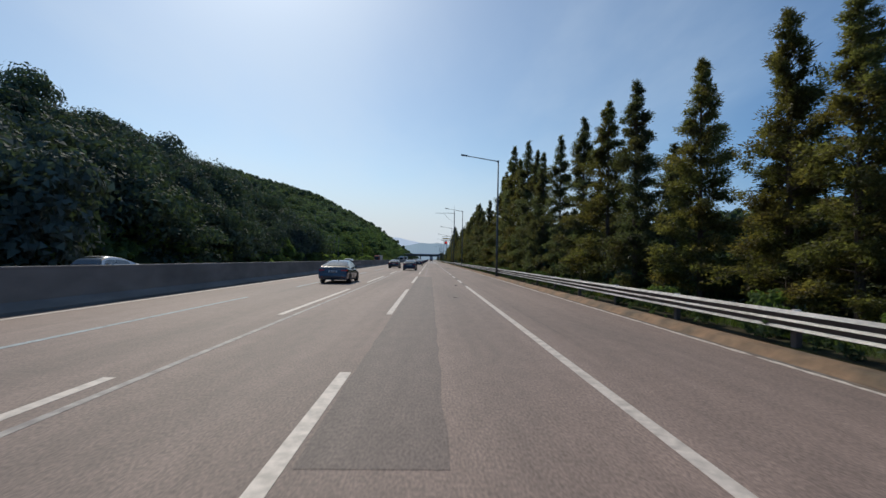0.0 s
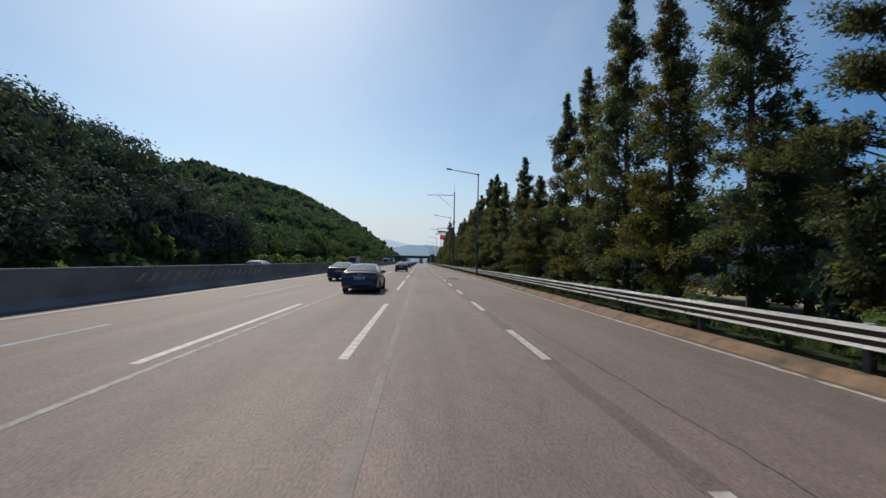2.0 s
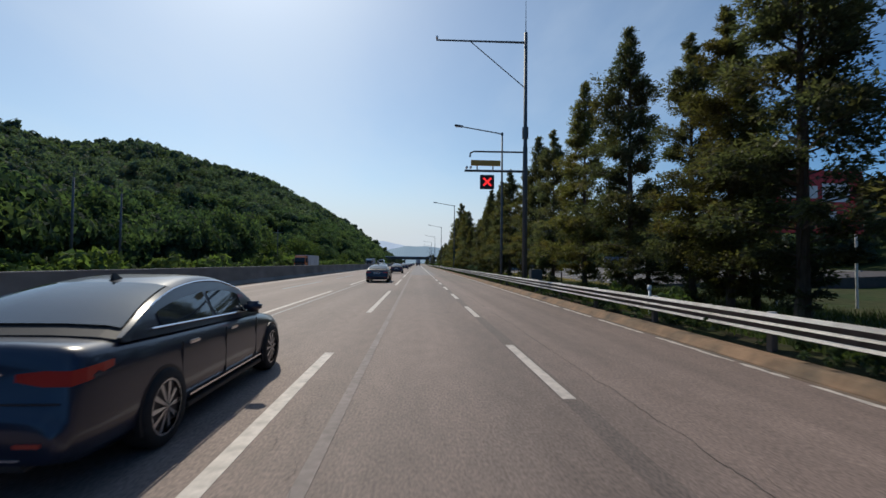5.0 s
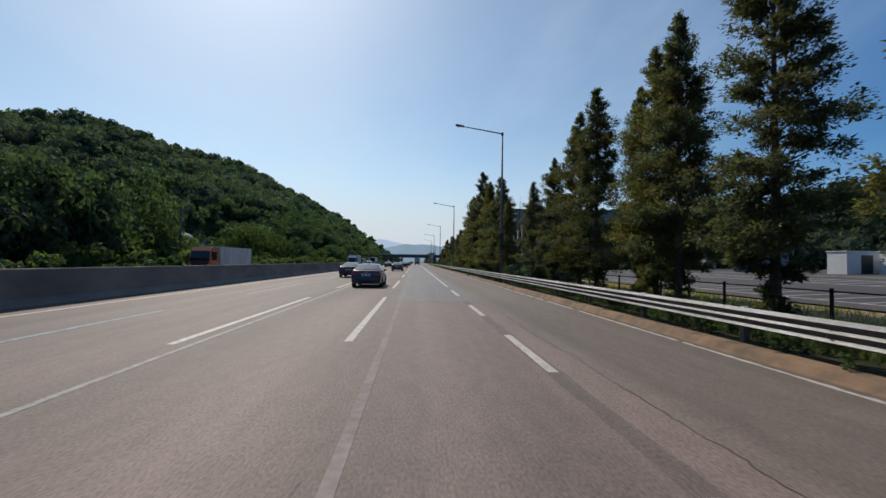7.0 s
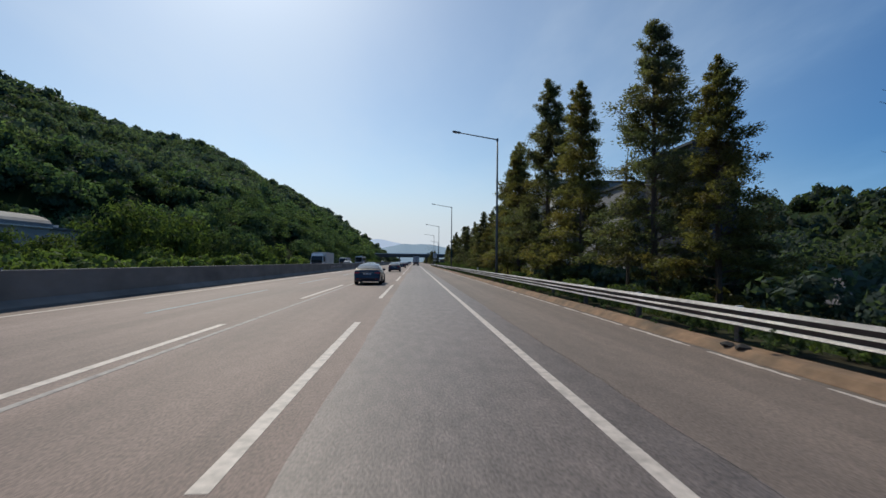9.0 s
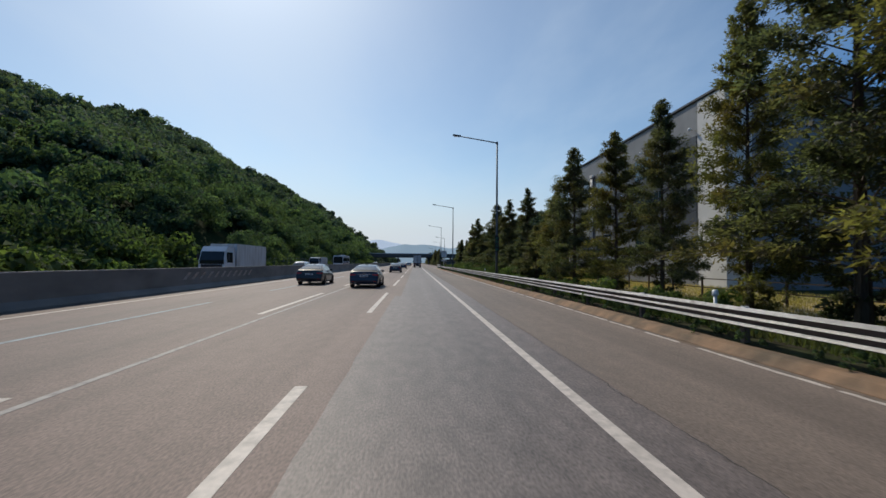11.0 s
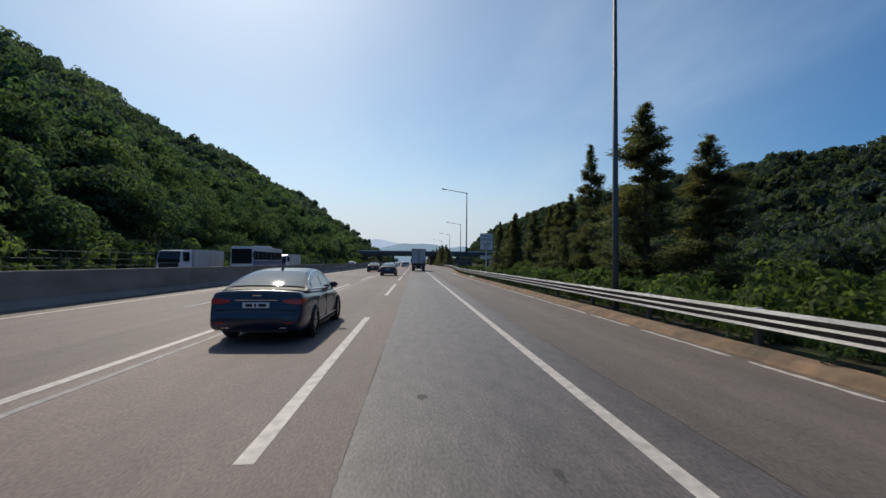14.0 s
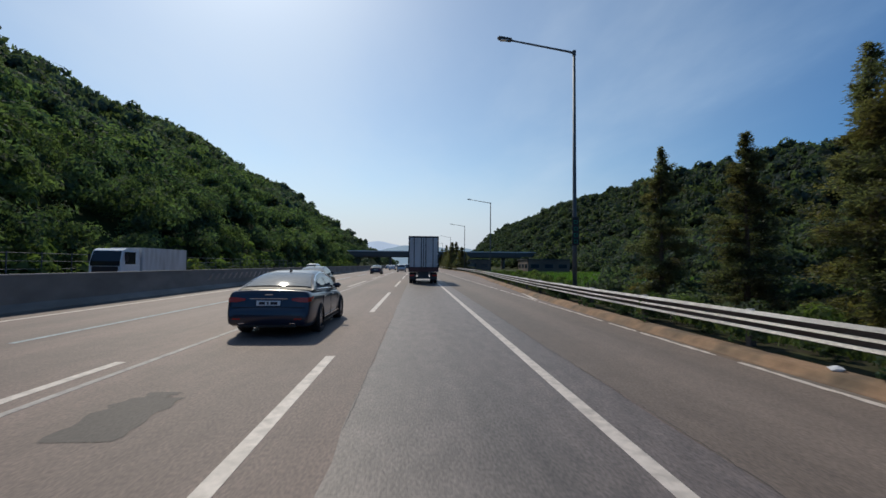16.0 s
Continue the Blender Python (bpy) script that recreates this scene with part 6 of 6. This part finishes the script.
def speed_sign():
    """White board with the words of a variable speed limit zone."""
    s = thing("road_sign", "white speed limit zone sign on a steel post", "road sign")
    X, Y = 6.62, 347.3
    part("post", tube(bmesh.new(), [(X, Y + 0.05, -0.4), (X, Y + 0.05, 4.58)], 0.06, 10), GALV, s, smooth=True)
    part("edge", boxed(X - 0.63, X + 0.63, Y - 0.03, Y - 0.006, 2.93, 4.53, bevel=0.008), INK, s, "dark blue border")
    part("board", boxed(X - 0.605, X + 0.605, Y - 0.042, Y - 0.031, 2.955, 4.505), WHITE, s, "white board face")
    for k, (txt, z, size) in enumerate((("가변속도", 4.16, 0.27), ("제한구간", 3.82, 0.27), ("Variable", 3.50, 0.235), ("Speed", 3.27, 0.22), ("Limit", 3.04, 0.22))):
        cu = bpy.data.curves.new("writing", "FONT")
        cu.body, cu.size, cu.align_x, cu.extrude, cu.space_character, cu.offset = txt, size, "CENTER", 0.002, 1.1, 0.005
        ob = new("writing", cu)
        dg = bpy.context.evaluated_depsgraph_get()
        me = bpy.data.meshes.new_from_object(ob.evaluated_get(dg))
        bpy.data.objects.remove(ob)
        me.transform(Matrix.Translation((X, Y - 0.045, z)) @ Matrix.Rotation(radians(90), 4, "X"))
        part_mesh("writing", me, INK, s, "black lettering")
    part("back_panel", boxed(X - 0.60, X - 0.07, Y - 0.05, Y - 0.02, 2.02, 2.36, bevel=0.006), GALV, s)
    part("back_panel", boxed(X + 0.07, X + 0.60, Y - 0.05, Y - 0.02, 2.02, 2.36, bevel=0.006), GALV, s)
    part("bracket", boxed(X - 0.6, X + 0.6, Y - 0.018, Y - 0.004, 2.16, 2.22), GALV, s)
    return s


speed_sign()


def camera_mast():
    """Tall mast with a long upper arm, two lower arms and lane signs."""
    m = thing("sign_mast", "tall grey mast with arms, a yellow panel and a small display", "mast")
    X, Y = 6.55, 136.2
    part("pole", tube(bmesh.new(), [(X, Y, -0.4), (X, Y, 9), (X, Y, 9.1), (X, Y, 16.4)], [0.17, 0.15, 0.125, 0.11], 12), POLE, m, smooth=True)
    part("lightning_rod", tube(bmesh.new(), [(X, Y, 16.3), (X, Y, 18.5)], [0.03, 0.012], 6), POLE, m)
    part("upper_arm", tube(bmesh.new(), [(X, Y, 15.75), (0.85, Y, 15.7)], [0.07, 0.05], 8), POLE, m)
    part("brace", tube(bmesh.new(), [(X, Y, 12.8), (3.0, Y, 15.7)], 0.03, 6), POLE, m)
    part("collar", tube(bmesh.new(), [(X, Y, 9.6), (X, Y, 10.3)], 0.2, 12), POLE, m)
    part("lower_arm", tube(bmesh.new(), [(X, Y, 8.72), (3.3, Y, 8.70), (3.08, Y, 8.6), (3.05, Y, 8.35)], 0.055, 8), POLE, m)
    part("lower_arm", tube(bmesh.new(), [(X, Y, 7.5), (2.72, Y, 7.48)], 0.075, 8), POLE, m)
    part("yellow_panel", boxed(3.1, 4.95, Y - 0.2, Y - 0.08, 7.78, 8.12, bevel=0.02), YELLOW, m, "weathered yellow panel")
    for xx in (3.5, 4.5):
        part("hanger", boxed(xx - 0.03, xx + 0.03, Y - 0.07, Y + 0.02, 7.5, 8.0), POLE, m)
    d = part("display", boxed(3.68, 4.56, Y - 0.22, Y - 0.02, 6.32, 7.2, bevel=0.02), TRIM, m, "dark square lane display")
    for a in (45, -45):
        bm = boxed(-0.34, 0.34, Y - 0.232, Y - 0.222, -0.06, 0.06)
        bmesh.ops.rotate(bm, cent=(0, 0, 0), matrix=Matrix.Rotation(radians(a), 3, "Y"), verts=bm.verts)
        bmesh.ops.translate(bm, vec=(4.12, -0.004 if a > 0 else 0, 6.76), verts=bm.verts)
        part("led_bar", bm, LEDRED, d, "lit red bar")
    part("cabinet", boxed(X + 0.35, X + 1.05, Y - 0.3, Y + 0.3, -0.3, 1.35, bevel=0.03), POLE, m, "grey control cabinet")
    for xx in (2.85, 3.1, 0.9):
        z = 7.62 if xx > 1 else 15.8
        part("sensor", boxed(xx - 0.07, xx + 0.07, Y - 0.14, Y + 0.14, z, z + 0.14, bevel=0.03), WHITE, m)
    return m


camera_mast()


def opposite_mast(x, y, H, arms, label):
    m = thing("utility_mast", label, "mast", "masts beyond the opposite carriageway")
    part("pole", tube(bmesh.new(), [(x, y, -0.4), (x, y, H)], [0.15, 0.09], 10), POLE, m, smooth=True)
    for z, ln in arms:
        part("arm", tube(bmesh.new(), [(x, y, z), (x + ln, y, z + 0.05)], [0.06, 0.045], 6), POLE, m)
    part("tip", tube(bmesh.new(), [(x, y, H - 0.1), (x, y, H + 1.4)], [0.025, 0.01], 6), POLE, m)
    return m


opposite_mast(-33.5, 128.9, 13.7, ((13.5, 5.3), (7.4, 3.4)), "slim grey mast with two arms against the wood")
for y, H, arms in ((44, 9.5, ((4.8, -4.5),)), (153, 9.5, ()), (160, 9.0, ()), (216, 9.0, ((8.4, -1.2), (8.4, 1.2)))):
    opposite_mast(-33.0, y, H, arms, "slim grey pole against the wood")


def number_plates(x, y, z):
    """Dark plate with green marks strapped to a lamp post."""
    s = thing("pole_plate", "narrow dark plate with green marks strapped to a lamp post", "sign", "plates on lamp posts")
    part("plate", boxed(x - 0.16, x + 0.16, y - 0.15, y - 0.12, z, z + 1.3, bevel=0.006), TRIM, s)
    part("strap", tube(bmesh.new(), [(x, y, z + 0.6), (x, y, z + 0.7)], 0.118, 10), GALV, s)
    for k in range(4):
        for a, b, c, e in ((-0.09, -0.06, 0.0, 0.16), (-0.055, 0.03, 0.0, 0.03), (-0.055, 0.03, 0.13, 0.16), (0.06, 0.09, 0.0, 0.16)):
            part("mark", boxed(x + a, x + b, y - 0.157, y - 0.151, z + 0.1 + k * 0.3 + c, z + 0.1 + k * 0.3 + e), LEDGREEN, s)
    return s


for yy in (92.25, 185.45, 275.6, 368.2):
    number_plates(lamp_x(yy), yy, 2.6)


def delineator(x, y):
    d = thing("marker_post", "short white marker post behind the guard rail", "marker post", "marker posts")
    part("post", tube(bmesh.new(), [(x, y, -0.5), (x, y, 0.85)], 0.045, 10), WHITE, d, smooth=True)
    part("cap", tube(bmesh.new(), [(x, y, 0.85), (x, y, 0.88), (x, y, 1.02)], [0.05, 0.08, 0.065], 10), WHITE, d, smooth=True)
    return d


for yy in (123.0, 251.0, 290.0, 331.0):
    delineator(7.6, yy)


def bare_tree(x, y, H):
    t = thing("bare_tree", "thin dead bare tree with short twigs", "tree")
    bm = tube(bmesh.new(), [(0, 0, -0.6), (0.1, 0, H * 0.4), (0, 0.1, H * 0.75), (0.1, 0, H)], [0.13, 0.10, 0.06, 0.012], 7)
    for k in range(40):
        z = H * rng.uniform(0.35, 0.93)
        a, ln = rng.uniform(0, 6.28), rng.uniform(0.3, 1.3) * (1.1 - z / H)
        tube(bm, [(0.05, 0, z), (math.cos(a) * ln, math.sin(a) * ln, z + ln * 0.6)], [0.018, 0.005], 4, cap=False)
    part("trunk", bm, BARK, t)
    t.location = (x, y, -0.3)
    return t


bare_tree(12.3, 206.0, 10.3)
bare_tree(12.6, 222.0, 9.5)


BRIDGE = mat("dark_bridge_concrete", (0.10, 0.105, 0.105), 0.9, var=0.12)


def far_bridge():
    """Road bridge that crosses the motorway far ahead."""
    b = thing("overpass", "dark concrete road bridge crossing the motorway far ahead", "bridge")
    part("deck", boxed(-34.5, 62, 570, 580, 5.2, 7.0, bevel=0.05), BRIDGE, b)
    part("parapet", boxed(-34.5, 62, 569.7, 569.95, 5.7, 7.9), BRIDGE, b)
    part("railing", boxed(-34.5, 62, 569.6, 569.69, 7.9, 8.3), WHITE, b, "pale railing")
    for x in (-33.9, -13.0, 9.6, 26, 44):
        part("pier", boxed(x - 0.5, x + 0.5, 572, 578, -0.4, 5.2, bevel=0.08), BRIDGE, b)
    return b


far_bridge()


ROOFGREY = mat("weathered_grey_roof", (0.17, 0.18, 0.19), 0.75, var=0.15, scale=0.6, second=(0.12, 0.12, 0.12), sscale=0.2, smix=0.5)


def long_roof_hall():
    """Long hall with a rounded pale roof beyond the opposite carriageway."""
    b = thing("hall", "long low hall with a rounded pale grey roof below the hill", "building")
    x0, x1, y0, y1 = -65, -57, 226, 269
    part("wall", boxed(x0, x1, y0, y1, -0.3, 6.4), GREYWALL, b)
    n = 12
    prof = [((x0 + x1) / 2 + (x1 - x0) / 2 * 1.08 * math.cos(math.pi * k / n), 6.4 + 2.0 * math.sin(math.pi * k / n)) for k in range(n + 1)]
    part("roof", extrude_profile(prof, y0 - 0.5, y1 + 0.5), ROOFGREY, b, "rounded grey roof", smooth=False)
    part("eaves", boxed(x1 + 0.002, x1 + 0.4, y0 - 0.3, y1 + 0.3, 6.15, 6.38, bevel=0.03), GALV, b)
    part("annex", boxed(x0 + 2, x1 - 0.5, y1 + 0.01, y1 + 15, -0.3, 6.0), GREYWALL, b)
    part("annex_roof", boxed(x0 + 1.7, x1 - 0.2, y1 + 0.6, y1 + 15.3, 6.0, 6.5, bevel=0.15), ROOFGREY, b)
    part("roof_vent", tube(bmesh.new(), [(x1 - 2, y1 + 4, 6.45), (x1 - 2, y1 + 4, 7.0)], [0.3, 0.4], 10), WHITE, b)
    return b


long_roof_hall()

def litter(name, label, x, y, z, n, spread, size, material, seed):
    """A small heap of crumpled scraps."""
    rc = random.Random(seed)
    bm = bmesh.new()
    for _ in range(n):
        r = bmesh.ops.create_icosphere(bm, subdivisions=1, radius=size * rc.uniform(0.5, 1.0))
        cx, cy = rc.uniform(-0.12, 0.12), rc.uniform(-spread, spread)
        for v in r["verts"]:
            v.co = Vector((x + cx + v.co.x * rc.uniform(0.7, 1.4), y + cy + v.co.y * rc.uniform(0.9, 1.8), z + size * 0.3 + v.co.z * rc.uniform(0.3, 0.7)))
    return tagged(part(name, bm, material), label, "litter")


litter("litter_heap", "crumpled white plastic sacks lying on the kerb", 5.92, 352.9, 0.14, 9, 1.2, 0.13, WHITE, 4)
litter("tyre_scrap", "black scrap of burst tyre lying on the kerb", 5.74, 203.7, 0.10, 3, 0.35, 0.14, RUBBER, 5)
litter("tyre_scrap", "small dark scrap of rubber lying in the lane", 1.06, 28.8, 0.004, 2, 0.10, 0.05, RUBBER, 6)
litter("tyre_scrap", "small dark scrap of rubber lying in the lane", 0.63, 19.7, 0.004, 2, 0.07, 0.04, RUBBER, 7)

# crop field
rnd_ = np.random.default_rng(31)
n_ = 9000
fx, fy = rnd_.uniform(14.5, 40, n_), rnd_.uniform(380, 448, n_)
fx = np.round(fx / 0.55) * 0.55 + rnd_.normal(0, 0.07, n_)
Vc, Fc = kites(np.stack([fx, fy, rnd_.uniform(-0.25, 0.25, n_)], 1), np.stack([rnd_.normal(0, 0.4, n_), rnd_.normal(0, 0.4, n_), np.ones(n_)], 1), 0.75, 0.16, rnd_)
tagged(part_mesh("crop_field", mesh_np("crop_field", Vc, Fc), CROP), "bright green young crop growing in rows beside the motorway", "field", kind="stuff")

# distance: mountains with haze put into a pale, faintly glowing colour


def ridge(name, y, xa, xb, base, peak, seed, colour, label):
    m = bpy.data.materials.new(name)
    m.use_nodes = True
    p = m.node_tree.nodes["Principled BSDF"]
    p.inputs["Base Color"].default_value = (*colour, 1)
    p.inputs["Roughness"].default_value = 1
    # weak glow paints in the haze of distance
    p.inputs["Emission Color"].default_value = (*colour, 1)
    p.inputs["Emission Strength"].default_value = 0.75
    bm = bmesh.new()
    n = 120
    top, bot = [], []
    for k in range(n + 1):
        u = k / n
        x = xa + (xb - xa) * u
        e = math.sin(math.pi * u) ** 0.7
        z = base + peak * e * (0.72 + 0.5 * noise.noise((u * 4 + seed, seed, 0)) + 0.12 * noise.noise((u * 17 + seed, 1, 0)))
        top.append(bm.verts.new((x, y, max(z, 0))))
        bot.append(bm.verts.new((x, y - 200, -5)))
    for k in range(n):
        bm.faces.new((bot[k], bot[k + 1], top[k + 1], top[k]))
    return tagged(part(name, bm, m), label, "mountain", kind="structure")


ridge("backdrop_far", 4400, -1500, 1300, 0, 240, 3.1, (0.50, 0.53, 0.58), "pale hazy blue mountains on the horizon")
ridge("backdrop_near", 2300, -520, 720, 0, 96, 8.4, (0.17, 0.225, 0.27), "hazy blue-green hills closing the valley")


# diagonal entry line at the widening, and hatch marks on the median barrier
taper = bmesh.new()
q_ = [taper.verts.new(p) for p in ((5.50, 369.6, 0.004), (5.66, 369.2, 0.004), (7.25, 382.6, 0.004), (7.10, 383.0, 0.004))]
taper.faces.new(q_)
tagged(part("taper_line", taper, PAINT), "white diagonal line at the start of the widening", "road marking", kind="structure")


def barrier_hatch(y0, n, step):
    h = thing("barrier_marks", "row of pale slanted marks on the median barrier", "marking", "marks on the barrier")
    for k in range(n):
        y = y0 + k * step
        xo = -12.876 + 12.6 * (1 - interp(y, BARRIER_K))
        bm = bmesh.new()
        v = [bm.verts.new(p) for p in ((xo + 0.018, y, 0.62), (xo + 0.018, y + 0.34, 0.62), (xo + 0.002, y + 0.95, 1.00), (xo + 0.002, y + 0.61, 1.00))]
        bm.faces.new(v)
        bmesh.ops.solidify(bm, geom=bm.faces[:], thickness=0.004)
        part("mark", bm, PAINT, h)
    return h


barrier_hatch(265.0, 11, 0.95)
barrier_hatch(376.0, 13, 0.95)
barrier_hatch(60.5, 16, 0.95)


def verge_fence(x, ya, yb):
    """Green wire fence on thin posts along the opposite verge."""
    f = thing("fence", "thin green wire fence along the opposite verge", "fence")
    n = int((yb - ya) / 3.0)
    for k in range(n + 1):
        part("post", tube(bmesh.new(), [(x, ya + 3 * k, -0.4), (x, ya + 3 * k, 2.4)], 0.045, 6), POLE, f)
    for z in (0.5, 1.1, 1.7, 2.3):
        part("wire", tube(bmesh.new(), [(x, ya, z), (x, ya + 3 * n, z)], 0.02, 4), POLE, f)
    return f


verge_fence(-28.8, 330, 470)


GREENPLATE = mat("green_marker_plate", (0.02, 0.12, 0.06), 0.5, var=0.1, scale=6)


def distance_marker(x, y):
    """Small green plate on a thin stake behind the guard rail."""
    m = thing("distance_marker", "small green marker plate on a thin stake behind the rail", "sign")
    m.location = (x, y, 0)
    part("stake", tube(bmesh.new(), [(0, 0.03, -0.3), (0, 0.03, 1.05)], 0.02, 8), GALV, m)
    part("plate", boxed(-0.16, 0.16, -0.01, 0.01, 0.82, 1.12, bevel=0.006), GREENPLATE, m)
    part("bar", boxed(-0.05, 0.05, -0.016, -0.011, 0.88, 1.02), WHITE, m, "pale bar")


distance_marker(6.5, 350.2)


def pylon(x, y, H):
    """Lattice power pylon with three pairs of arms."""
    p = thing("power_pylon", "small grey lattice power pylon on the wooded ridge", "pylon")
    p.location = (x, y, height(x, y) - 0.5)
    w0, w1 = H * 0.11, H * 0.02
    for sx in (-1, 1):
        for sy in (-1, 1):
            part("leg", tube(bmesh.new(), [(sx * w0, sy * w0, 0), (sx * w1, sy * w1, H)], 0.10, 4), DARKSTEEL, p)
    for k in range(7):
        za, zb = H * k / 7, H * (k + 1) / 7
        wa, wb = w0 + (w1 - w0) * k / 7, w0 + (w1 - w0) * (k + 1) / 7
        for s in (-1, 1):
            part("brace", tube(bmesh.new(), [(-wa * s, -wa, za), (wb * s, -wb, zb)], 0.05, 4), DARKSTEEL, p)
    for z, a in ((H * 0.74, 3.0), (H * 0.84, 2.5), (H * 0.94, 2.0)):
        part("arm", tube(bmesh.new(), [(-a, 0, z), (0, 0, z + 0.35), (a, 0, z)], 0.09, 4), DARKSTEEL, p)


pylon(88, 508, 10.5)
